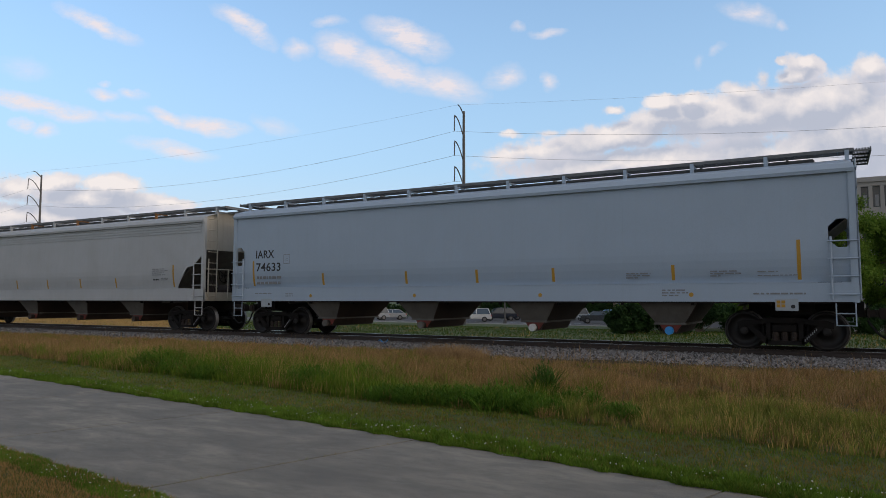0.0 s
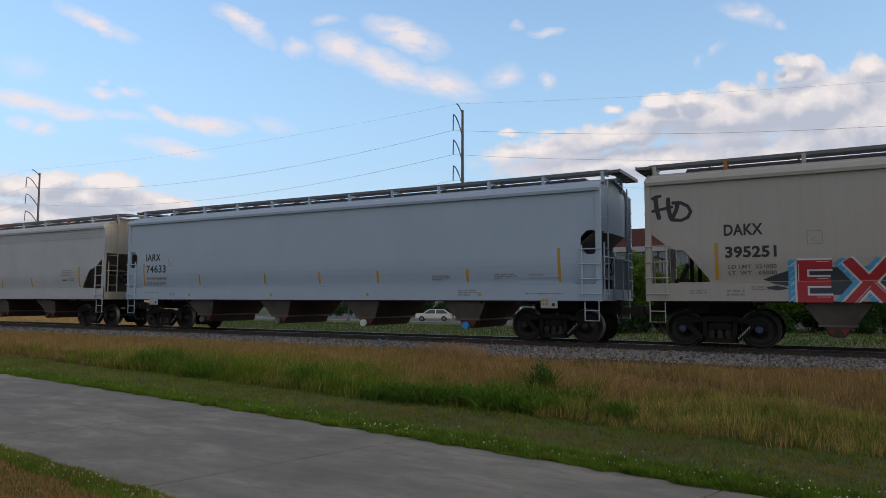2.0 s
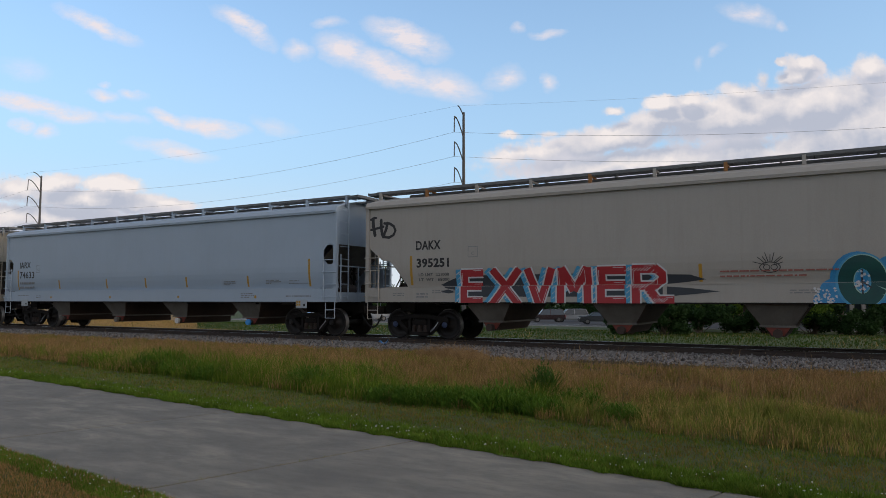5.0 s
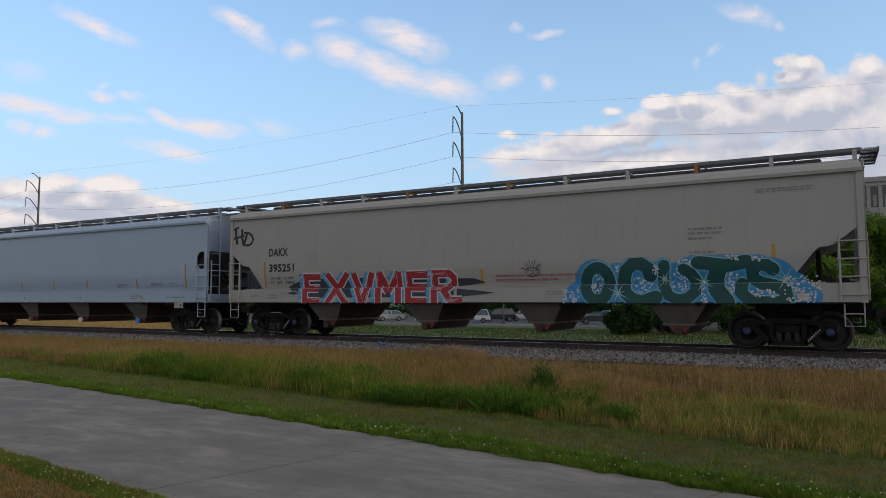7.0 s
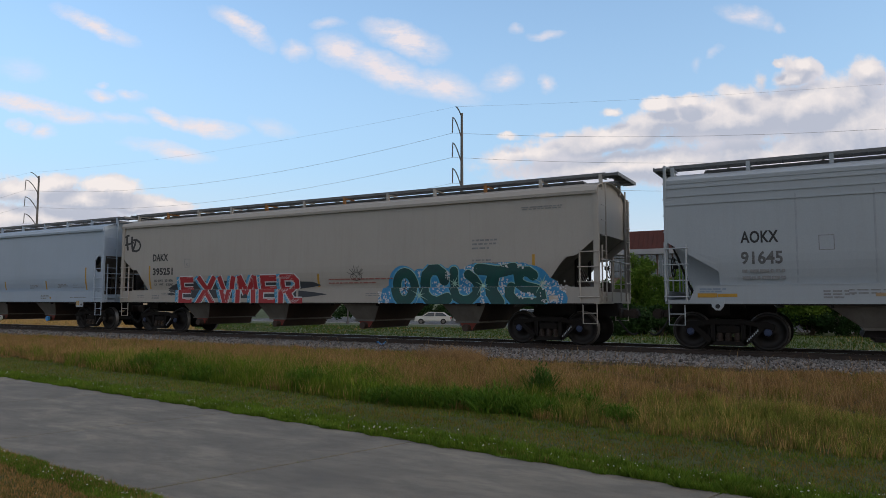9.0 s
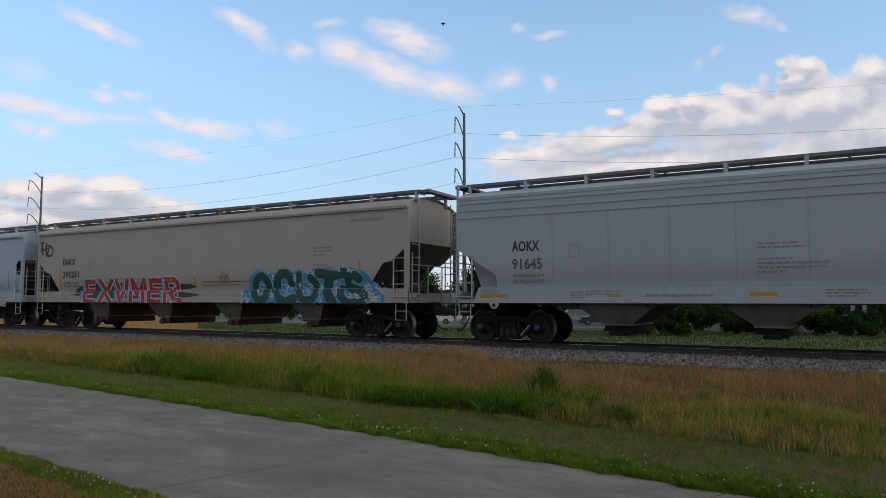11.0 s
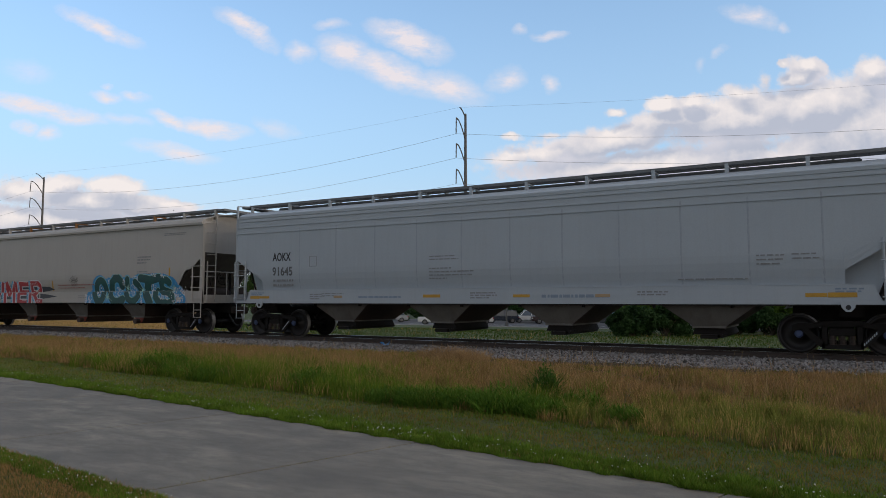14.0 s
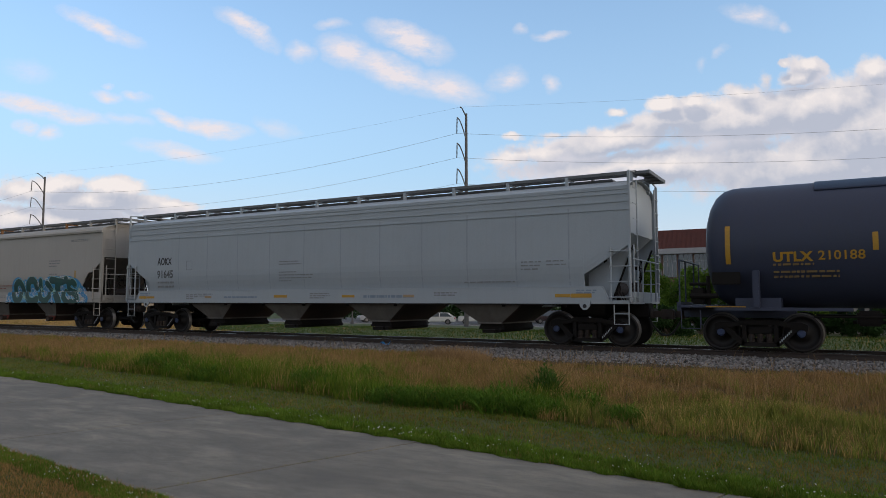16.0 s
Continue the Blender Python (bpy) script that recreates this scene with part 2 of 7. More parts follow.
M["ink_blue"] = material("faded_blue_lettering", (0.22, 0.28, 0.36), rough=0.6, bump=0.0)
M["red"] = material("red_spray_paint", (0.40, 0.022, 0.030), (0.33, 0.018, 0.028), rough=0.45, scale=3.0, amount=0.7, bump=0.02)
M["white"] = material("white_spray_paint", (0.62, 0.64, 0.66), rough=0.5, scale=3.0, bump=0.02)
M["sky_paint"] = material("light_blue_spray_paint", (0.07, 0.36, 0.62), (0.05, 0.28, 0.52), rough=0.45, scale=3.0, amount=0.7, bump=0.02)
M["deep_blue"] = material("deep_blue_spray_paint", (0.04, 0.29, 0.58), (0.025, 0.20, 0.47), rough=0.45, scale=3.0, amount=0.7, bump=0.02)
M["teal"] = material("dark_green_spray_paint", (0.004, 0.085, 0.075), (0.010, 0.050, 0.060), rough=0.45, scale=1.8, amount=1.0, bump=0.02)
M["mint"] = material("mint_spray_paint", (0.35, 0.58, 0.50), rough=0.5, bump=0.02)
M["slate"] = material("dark_slate_spray_paint", (0.035, 0.042, 0.055), rough=0.5, bump=0.02)
M["hub_blue"] = material("blue_bearing_cap", (0.035, 0.06, 0.15), (0.02, 0.03, 0.06), rough=0.5, scale=8.0, bump=0.05)
M["cap_blue"] = material("bright_blue_plastic_cap", (0.03, 0.28, 0.70), rough=0.4, bump=0.02)
M["cap_white"] = material("white_plastic_cap", (0.70, 0.70, 0.68), rough=0.4, bump=0.02)
M["outlet_red"] = material("red_oxide_outlet", (0.26, 0.045, 0.03), (0.14, 0.04, 0.03), rough=0.65, scale=4, amount=0.8)
M["rubber"] = material("black_rubber", (0.015, 0.015, 0.015), rough=0.7)
# rust brown with the shade beneath the wagons mixed into its colour
M["shaded_rust"] = material("shaded_rust_brown", (0.040, 0.026, 0.022), (0.065, 0.038, 0.028), rough=0.8, scale=2.0, amount=0.8, streak=0.3, streak_col=(0.02, 0.016, 0.014), bump=0.2)

# ---- building helpers ----
RAIL = 0.40       # top of rail above the path
TRACK_Y = 19.42   # centre line of the track


def part(name, bm, mat, parent=None, label="", smooth=False):
    """Links a bmesh as one mesh object under a thing or a part."""
    me = bpy.data.meshes.new(name)
    bm.normal_update()
    if smooth:
        for f in bm.faces:
            f.smooth = True
    bm.to_mesh(me)
    bm.free()
    me.materials.append(mat)
    ob = new(name, me)
    if parent is not None:
        ob.parent = parent
    if label:
        ob["label"] = label
    return ob


def thing(name, m, label, category, group=""):
    ob = new(name)
    ob.matrix_basis = m
    return tagged(ob, label, category, group)


def box(bm, x0, x1, y0, y1, z0, z1, bevel=0.0):
    ret = bmesh.ops.create_cube(bm, size=1.0, matrix=Matrix.Translation(((x0 + x1) / 2, (y0 + y1) / 2, (z0 + z1) / 2)) @ Matrix.Diagonal((abs(x1 - x0), abs(y1 - y0), abs(z1 - z0), 1)))
    if bevel:
        edges = list({e for v in ret["verts"] for e in v.link_edges})
        bmesh.ops.bevel(bm, geom=edges, offset=bevel, segments=2, affect="EDGES", clamp_overlap=True)
    return bm


def rod(bm, p, q, r, seg=8, r2=None):
    """A round bar from p to q."""
    p, q = Vector(p), Vector(q)
    d = q - p
    m = Matrix.Translation((p + q) / 2) @ d.to_track_quat("Z", "Y").to_matrix().to_4x4()
    bmesh.ops.create_cone(bm, cap_ends=True, segments=seg, radius1=r, radius2=r if r2 is None else r2, depth=d.length, matrix=m)
    return bm


def bent(bm, pts, r, seg=6):
    """A round bar bent along a chain of points, in one piece."""
    pts = [Vector(p) for p in pts]
    prev = None
    for i, p in enumerate(pts):
        d = (pts[min(i + 1, len(pts) - 1)] - pts[max(i - 1, 0)]).normalized()
        ref = Vector((0, 1, 0)) if abs(d.y) < 0.9 else Vector((1, 0, 0))
        a = d.cross(ref).normalized()
        b = d.cross(a).normalized()
        ring = [bm.verts.new(p + (a * math.cos(2 * math.pi * k / seg) + b * math.sin(2 * math.pi * k / seg)) * r) for k in range(seg)]
        if prev:
            for k in range(seg):
                bm.faces.new((prev[k], prev[(k + 1) % seg], ring[(k + 1) % seg], ring[k]))
        else:
            bm.faces.new(ring[::-1])
        prev = ring
    bm.faces.new(prev)
    return bm


def prism(bm, outline, y0, y1, axis="y"):
    """A flat outline of (x, z) points, drawn out from y0 to y1."""
    def at(a, b, c):
        return (a, c, b) if axis == "y" else (c, a, b)
    n = len(outline)
    v0 = [bm.verts.new(at(a, b, y0)) for a, b in outline]
    v1 = [bm.verts.new(at(a, b, y1)) for a, b in outline]
    bm.faces.new(v0)
    bm.faces.new(v1[::-1])
    for i in range(n):
        bm.faces.new((v0[i], v1[i], v1[(i + 1) % n], v0[(i + 1) % n]))
    bmesh.ops.recalc_face_normals(bm, faces=bm.faces[:])
    return bm


def sheet(bm, rows):
    """A sheet through rows of points."""
    vs = [[bm.verts.new(p) for p in row] for row in rows]
    for a, b in zip(vs, vs[1:]):
        for i in range(len(a) - 1):
            q = (a[i], a[i + 1], b[i + 1], b[i])
            if len({v.co.to_tuple(5) for v in q}) >= 3:
                bm.faces.new(q)
    return bm


def thicken(bm, d):
    """Gives a sheet its thickness, inwards."""
    bmesh.ops.remove_doubles(bm, verts=bm.verts[:], dist=1e-4)
    bmesh.ops.recalc_face_normals(bm, faces=bm.faces[:])
    bmesh.ops.solidify(bm, geom=bm.faces[:], thickness=d)
    return bm


def words(text, size, x, z, y, mat, parent, name="lettering", shear=0.0, width=1.0, bold=0.0, label="", align="LEFT", tilt=0.0):
    """Lettering as a thin mesh on a side that faces -y; (x, z) is its lower left corner, size its capitals' height."""
    cu = bpy.data.curves.new(name, "FONT")
    cu.body, cu.size, cu.shear, cu.offset, cu.extrude, cu.align_x = text, size / 0.7, shear, bold, 0.002, align
    cu.space_character = 1.05
    cu.resolution_u = 3
    tmp = bpy.data.objects.new("tmp", cu)
    scene.collection.objects.link(tmp)
    me = bpy.data.meshes.new_from_object(tmp.evaluated_get(bpy.context.evaluated_depsgraph_get()))
    bpy.data.objects.remove(tmp)
    bpy.data.curves.remove(cu)
    me.transform(Matrix.Translation((x, y, z)) @ Euler((radians(90), 0, 0)).to_matrix().to_4x4() @ pose(0, 0, 0, 0, 0, tilt) @ Matrix.Diagonal((width, 1, 1, 1)))
    me.materials.clear()
    me.materials.append(mat)
    ob = new(name, me)
    ob.parent = parent
    return tagged(ob, label)


def letters_apart(ob, name="letter"):
    """Makes each letter of a word a part of its own."""
    src = bmesh.new()
    src.from_mesh(ob.data)
    bmesh.ops.remove_doubles(src, verts=src.verts[:], dist=1e-5)
    mat, parent, label = ob.data.materials[0], ob.parent, ob.get("label", "")
    bpy.data.objects.remove(ob)
    left = set(src.faces)
    for first in src.faces:
        if first not in left:
            continue
        left.discard(first)
        todo, isle = [first], []
        while todo:
            f = todo.pop()
            isle.append(f)
            for g in (g for e in f.edges for g in e.link_faces):
                if g in left:
                    left.discard(g)
                    todo.append(g)
        bm = bmesh.new()
        made = {v: bm.verts.new(v.co) for v in {v: 0 for f in isle for v in f.verts}}
        for f in isle:
            bm.faces.new([made[v] for v in f.verts])
        part(name, bm, mat, parent, label)
    src.free()


def bars(rows, x, z, y, mat, parent, height=0.035, gap=0.075, name="lettering", seed=1):
    """Small print that cannot be read: rows of plain bars. rows: their lengths."""
    rnd = random.Random(seed)
    bm = bmesh.new()
    for i, length in enumerate(rows):
        a = 0.0
        while a < length - 0.02:
            w = min(rnd.uniform(0.05, 0.22), length - a)
            box(bm, x + a, x + a + w, y - 0.002, y, z - i * gap - height, z - i * gap)
            a += w + rnd.uniform(0.02, 0.05)
    return tagged(part(name, bm, mat, parent), kind="stuff")


# ---- ground ----


def ground_height(x, y):
    """The lie of the land: level by the path, a low bank at the track, falling away to the car park beyond."""
    def seg(v, pts):
        for (a, b), (c, d) in zip(pts, pts[1:]):
            if v <= c:
                return b + (d - b) * max(0.0, (v - a) / (c - a))
        return pts[-1][1]
    z = seg(y, [(-50, -0.02), (8.0, -0.02), (10.5, -0.05), (14.0, 0.0), (16.6, 0.10), (22.5, 0.10), (27, -0.12), (45, -0.55), (70, -1.22), (80, -1.30), (3000, -1.30)])
    z += 0.035 * noise.noise((x * 0.35, y * 0.35, 0)) * (1.0 if 8.6 < y < 60 else 0.15)
    return z


def near_edge(x):
    return 3.27 - 0.127 * x


def far_edge(x):
    """The far side bends gently towards the track."""
    c = np.maximum(x, -24.0)
    return 6.2 - 0.163 * c - 0.0017 * c * c * (c < 0)


def path_edges(x):
    """Near and far edge of the concrete path at x."""
    return near_edge(x), float(far_edge(x))


def build_ground():
    xs = [-3000, -1200, -600, -300, -160, -100] + [-70 + i * 1.0 for i in range(91)] + [30, 45, 80, 160, 300, 600, 1200, 3000]
    ys = [-3000, -600, -120, -40, -15, -6, -2] + [0 + 0.5 * i for i in range(61)] + [32, 35, 40, 45, 50, 60, 70, 80, 95, 120, 200, 400, 900, 3000]
    verts = [(x, y, ground_height(x, y)) for y in ys for x in xs]
    n = len(xs)
    faces = [(j * n + i, j * n + i + 1, (j + 1) * n + i + 1, (j + 1) * n + i) for j in range(len(ys) - 1) for i in range(n - 1)]
    me = bpy.data.meshes.new("ground")
    me.from_pydata(verts, [], faces)
    for p in me.polygons:
        p.use_smooth = True
    m = bpy.data.materials.new("grassy_soil")
    m.use_nodes = True
    T = Tree(m.node_tree)
    co = T.add("ShaderNodeTexCoord").outputs["Object"]
    big = T.ramp(T.noise(co, 0.5, 5.0, 0.6), [(0.35, 0.0), (0.65, 1.0)])
    green = T.mix(big, (0.060, 0.095, 0.014, 1), (0.090, 0.105, 0.024, 1))
    y = T.add("ShaderNodeSeparateXYZ", {0: co}).outputs[1]
    x = T.add("ShaderNodeSeparateXYZ", {0: co}).outputs[0]
    # dark brown soil on the path's side of the track, deepening shade among the grass
    wob = T.math("ADD", y, T.math("MULTIPLY", T.math("SUBTRACT", T.noise(co, 0.8, 4.0), 0.5), 3.0))
    dry = T.ramp(T.math("DIVIDE", wob, 40.0), [(0.24, 0.0), (0.32, 0.8), (0.42, 1.0), (0.50, 0.8), (0.60, 0.0)])
    col = T.mix(dry, green, (0.075, 0.050, 0.028, 1))
    # a sandy field, far along the track
    far = T.math("MULTIPLY", T.math("LESS_THAN", x, T.math("MULTIPLY", y, -1.15)), T.math("GREATER_THAN", y, 24.0))
    strip = T.math("MULTIPLY", T.math("LESS_THAN", y, T.math("MULTIPLY_ADD", x, -0.3125, 19.2)), T.math("GREATER_THAN", y, 21.5))
    col = T.mix(T.math("MAXIMUM", far, strip), col, (0.34, 0.215, 0.08, 1))
    g = T.noise(co, 30.0, 5.0, 0.7)
    col = T.mix(1.0, col, T.ramp(g, [(0.25, 0.45), (0.75, 1.0)]), "MULTIPLY")
    b = T.add("ShaderNodeBump", {"Height": T.noise(co, 18.0, 6.0, 0.7), "Strength": 0.7, "Distance": 0.05})
    s = T.add("ShaderNodeBsdfPrincipled", {"Base Color": col, "Roughness": 0.95, "Normal": b.outputs[0]})
    T.add("ShaderNodeOutputMaterial", {0: s.outputs[0]})
    me.materials.append(m)
    tagged(new("ground", me), "grassy ground with mown lawn and dry straw patches", "ground", kind="structure")


build_ground()

# ---- the train ----


def profile(z, kind):
    """Half width of a hopper's side at height z."""
    tuck = max(0.0, (2.35 - z) / 0.8)
    return 1.585 - 0.12 * tuck ** 2 - 0.03 * max(0.0, (z - 3.4)) ** 2


def wheel_mesh():
    bm = bmesh.new()
    rod(bm, (0, -0.98, 0), (0, 0.98, 0), 0.075, 12)
    for sgn in (-1, 1):
        rings = [(0.60, 0.10), (0.60, 0.17), (0.655, 0.19), (0.675, 0.36), (0.665, 0.385), (0.665, 0.487), (0.685, 0.487), (0.700, 0.470), (0.705, 0.458),
                 (0.795, 0.452), (0.80, 0.395), (0.79, 0.385), (0.725, 0.365), (0.715, 0.19), (0.80, 0.16), (0.82, 0.10), (0.96, 0.095), (1.02, 0.09), (1.035, 0.05), (1.035, 0.0)]
        prev = None
        for yy, rr in rings:
            ring = [bm.verts.new((rr * math.cos(2 * math.pi * k / 36), sgn * yy, rr * math.sin(2 * math.pi * k / 36))) for k in range(36)]
            if prev:
                for k in range(36):
                    if (ring[k].co - ring[(k + 1) % 36].co).length > 1e-6:
                        bm.faces.new((prev[k], prev[(k + 1) % 36], ring[(k + 1) % 36], ring[k]))
                    else:
                        bm.faces.new((prev[k], prev[(k + 1) % 36], ring[k]))
            prev = ring
        # cap bolts
        for k in range(3):
            a = 2 * math.pi * k / 3
            rod(bm, (0.055 * math.cos(a), sgn * 1.02, 0.055 * math.sin(a)), (0.055 * math.cos(a), sgn * 1.05, 0.055 * math.sin(a)), 0.018, 6)
    bmesh.ops.remove_doubles(bm, verts=bm.verts[:], dist=1e-5)
    bmesh.ops.recalc_face_normals(bm, faces=bm.faces[:])
    me = bpy.data.meshes.new("wheelset")
    bm.to_mesh(me)
    bm.free()
    for name in ("wheel", "tread", "hub_blue"):
        me.materials.append(M[name])
    me2 = me.copy()
    for mesh, cap in ((me, 2), (me2, 0)):
        for p in mesh.polygons:
            c = p.center
            rad = math.hypot(c.x, c.z)
            if abs(c.y) > 0.955:
                p.material_index = cap
            elif abs(c.y) < 0.81 and rad > 0.435:
                p.material_index = 1
            p.use_smooth = abs(c.y) < 0.9
    return me, me2


WHEELS_BLUE, WHEELS_DARK = wheel_mesh()
ROLLING = []   # wheelsets with their places on the bogie


def build_bogie(car, cx, blue):
    """A three-piece freight bogie: bolster, two cast side frames with springs, two wheelsets."""
    bm = bmesh.new()
    box(bm, cx - 0.18, cx + 0.18, -0.95, 0.95, 0.42, 0.70, 0.03)
    rod(bm, (cx, 0, 0.68), (cx, 0, 0.86), 0.20, 16)
    for sx in (-1, 1):
        box(bm, cx + sx * 0.42, cx + sx * 0.47, -0.75, 0.75, 0.40, 0.55)
        for sy in (-1, 1):
            box(bm, cx + sx * 0.30, cx + sx * 0.44, sy * 0.68, sy * 0.78, 0.33, 0.58, 0.02)
    bogie = part("bogie", bm, M["steel_dark"], car, "cast steel freight bogie, grimy black")
    for sy in (-1, 1):
        bm = bmesh.new()
        y0, y1 = sy * 0.92, sy * 1.05
        # ring of cast bars: top chord, diagonal legs, bottom chord, columns
        def bar(pts):
            prism(bm, [(cx + a, b) for a, b in pts], min(y0, y1), max(y0, y1))
        bar([(-1.03, 0.52), (-1.03, 0.66), (-0.88, 0.72), (-0.60, 0.71), (-0.36, 0.77), (0.36, 0.77), (0.60, 0.71), (0.88, 0.72), (1.03, 0.66), (1.03, 0.52), (0.80, 0.56), (0.60, 0.60), (0.36, 0.64), (-0.36, 0.64), (-0.60, 0.60), (-0.80, 0.56)])
        for sx in (-1, 1):
            bar([(sx * 0.86, 0.57), (sx * 0.70, 0.58), (sx * 0.36, 0.27), (sx * 0.36, 0.14), (sx * 0.46, 0.17)])
            bar([(sx * 0.30, 0.66), (sx * 0.40, 0.66), (sx * 0.40, 0.20), (sx * 0.30, 0.20)])
        bar([(-0.42, 0.12), (0.42, 0.12), (0.42, 0.23), (-0.42, 0.23)])
        frame_ob = part("side_frame", bm, M["steel_dark"], bogie)
        for k in (-0.2, 0.0, 0.2):
            bm = bmesh.new()
            for j in range(6):
                z = 0.235 + j * 0.032
                bmesh.ops.create_cone(bm, cap_ends=True, segments=12, radius1=0.085, radius2=0.085, depth=0.018, matrix=Matrix.Translation((cx + k, sy * 0.985, z)))
            rod(bm, (cx + k, sy * 0.985, 0.22), (cx + k, sy * 0.985, 0.43), 0.055, 8)
            part("spring", bm, M["steel_rust"], bogie)
        bm = bmesh.new()
        box(bm, cx - 0.27, cx + 0.27, sy * 0.90, sy * 1.03, 0.43, 0.60, 0.02)
        part("bolster_end", bm, M["steel_dark"], bogie)
        for sx in (-1, 1):
            bm = bmesh.new()
            box(bm, cx + sx * 0.89 - 0.13, cx + sx * 0.89 + 0.13, sy * 0.90, sy * 1.03, 0.53, 0.60, 0.015)
            rod(bm, (cx + sx * 0.889, sy * 0.89, 0.457), (cx + sx * 0.889, sy * 1.0, 0.457), 0.11, 16)
            part("bearing_adapter", bm, M["steel_dark"], bogie)
        # pale cast lettering on the inner diagonal
        bm = bmesh.new()
        for j in range(7):
            a = 0.42 + j * 0.04
            box(bm, cx + a, cx + a + 0.022, sy * 1.05 - 0.002, sy * 1.05 + 0.002, 0.22 + j * 0.042, 0.275 + j * 0.042)
        part("cast_mark", bm, M["ink_faded"] if not blue else M["paint_pale"], bogie)
    for sx in (-1, 1):
        w = new("wheelset", WHEELS_BLUE if blue else WHEELS_DARK)
        w.parent = bogie
        w["label"] = "dark wheelset with blue bearing caps" if blue else "brown rusty wheelset"
        w.location = (cx + sx * 0.889, 0, 0.457)
        ROLLING.append((w, cx + sx * 0.889))
    return bogie


def zed(pts, x):
    """Height of a broken line at x."""
    for (a, b), (c, d) in zip(pts, pts[1:]):
        if a <= x <= c:
            return b + (d - b) * (x - a) / (c - a) if c > a else d
    return pts[0][1] if x < pts[0][0] else pts[-1][1]


def build_hopper(name, centre, half, bogie_at, kind, paint, label, blue, end_paint=None, stripes=(), hop_x=(), hop_w=0.72):
    """A four-bay covered hopper wagon. kind: 'octagon', 'deep' or 'step' for the openings at its ends."""
    car = thing(name, pose(centre, TRACK_Y, RAIL), label, "freight wagon", "wagons of the train")
    body, end_paint = M[paint], M[end_paint or paint]
    SILL0, SILL1, EAVE, ROOF = 1.15, 1.60, 4.12, 4.50
    # upper edge of the end openings, from the end inwards
    cut = {"octagon": [(0.0, 1.60), (9.0, 1.60)],
           "deep": [(0.0, 2.95), (0.62, 2.45), (0.72, 2.42), (0.92, 2.40), (1.02, 2.30), (1.50, 1.68), (1.52, 1.60)],
           "step": [(0.0, 2.72), (1.26, 1.93), (1.27, 1.60)]}[kind]
    xs = sorted({round(v, 4) for a, _ in cut for v in (-half + a, half - a)} | {round(-half + i * 2 * half / 28, 4) for i in range(29)}
                | ({round(s * (half - a), 4) for s in (-1, 1) for a in (0.14, 0.22, 0.44, 0.52, 0.30)} if kind == "octagon" else set()))
    xs = [x for x in xs if -half <= x <= half]

    def low(x):
        return zed(cut, half - abs(x))
    for sy in (-1, 1):
        bm = bmesh.new()
        rows = []
        for x in xs:
            z0 = low(x)
            rows.append([(x, sy * profile(z0 + (EAVE - z0) * k / 14, kind), z0 + (EAVE - z0) * k / 14) for k in range(15)])
        sheet(bm, rows)
        if kind == "octagon":
            bmesh.ops.remove_doubles(bm, verts=bm.verts[:], dist=1e-4)
            for s in (-1, 1):
                # eight-sided opening near the end post
                c, r = Vector((s * (half - 0.30), 0, 2.70)), (0.26, 0.32)
                for no, d in (((1, 0, 0), r[0]), ((-1, 0, 0), r[0]), ((0, 0, 1), r[1]), ((0, 0, -1), r[1]), ((1, 0, 1), 0.29), ((1, 0, -1), 0.29), ((-1, 0, 1), 0.29), ((-1, 0, -1), 0.29)):
                    n = Vector(no).normalized()
                    near = [f for f in bm.faces if abs(f.calc_center_median().x - c.x) < 1.0]
                    geom = near + list({e for f in near for e in f.edges}) + list({v for f in near for v in f.verts})
                    bmesh.ops.bisect_plane(bm, geom=geom, plane_co=c + n * d, plane_no=n)
                gone = []
                for f in bm.faces:
                    p = f.calc_center_median() - c
                    if abs(p.x) < r[0] and abs(p.z) < r[1] and abs(p.x) + abs(p.z) < 0.29 * 1.4142:
                        gone.append(f)
                bmesh.ops.delete(bm, geom=gone, context="FACES")
        thicken(bm, 0.02)
        part("side_panel", bm, body, car, smooth=False)
        # side sill with its ledge
        bm = bmesh.new()
        if kind == "step":
            prism(bm, [(-half, SILL0), (half, SILL0), (half, 1.24), (half - 0.58, 1.24), (half - 0.74, SILL1), (-half + 0.74, SILL1), (-half + 0.58, 1.24), (-half, 1.24)], sy * 1.60, sy * 1.56)
        else:
            box(bm, -half, half, sy * 1.56, sy * 1.60, SILL0, SILL1 - 0.013)
        box(bm, -half + 0.8, half - 0.8, sy * 1.44, sy * 1.609, SILL1 - 0.012, SILL1 + 0.010, 0.003)
        part("side_sill", bm, body, car)
        bm = bmesh.new()
        box(bm, -half + 0.1, half - 0.1, sy * 1.50, sy * 1.612, SILL0 - 0.035, SILL0 - 0.002)
        for k in range(10):
            x = -half + 1.8 + k * (2 * half - 3.6) / 9
            box(bm, x - 0.03, x + 0.03, sy * 1.48, sy * 1.57, SILL0 - 0.09, SILL0 - 0.035)
        part("sill_flange", bm, M["steel_dark"], car)
        # eave beam
        bm = bmesh.new()
        if kind == "step":
            for z in (3.61, 3.82, 4.03):
                box(bm, -half + 0.06, half - 0.06, sy * 1.555, sy * (profile(z, kind) + 0.022), z - 0.012, z + 0.012)
            box(bm, -half + 0.05, half - 0.05, sy * 1.50, sy * 1.575, EAVE + 0.0, EAVE + 0.12, 0.02)
        else:
            prism(bm, [(sy * 1.52, EAVE - 0.05), (sy * 1.655, EAVE - 0.05), (sy * 1.665, EAVE + 0.03), (sy * 1.58, EAVE + 0.16), (sy * 1.50, EAVE + 0.16)], -half + 0.02, half - 0.02, axis="x")
        part("eave_beam", bm, body, car)
    # roof
    bm = bmesh.new()
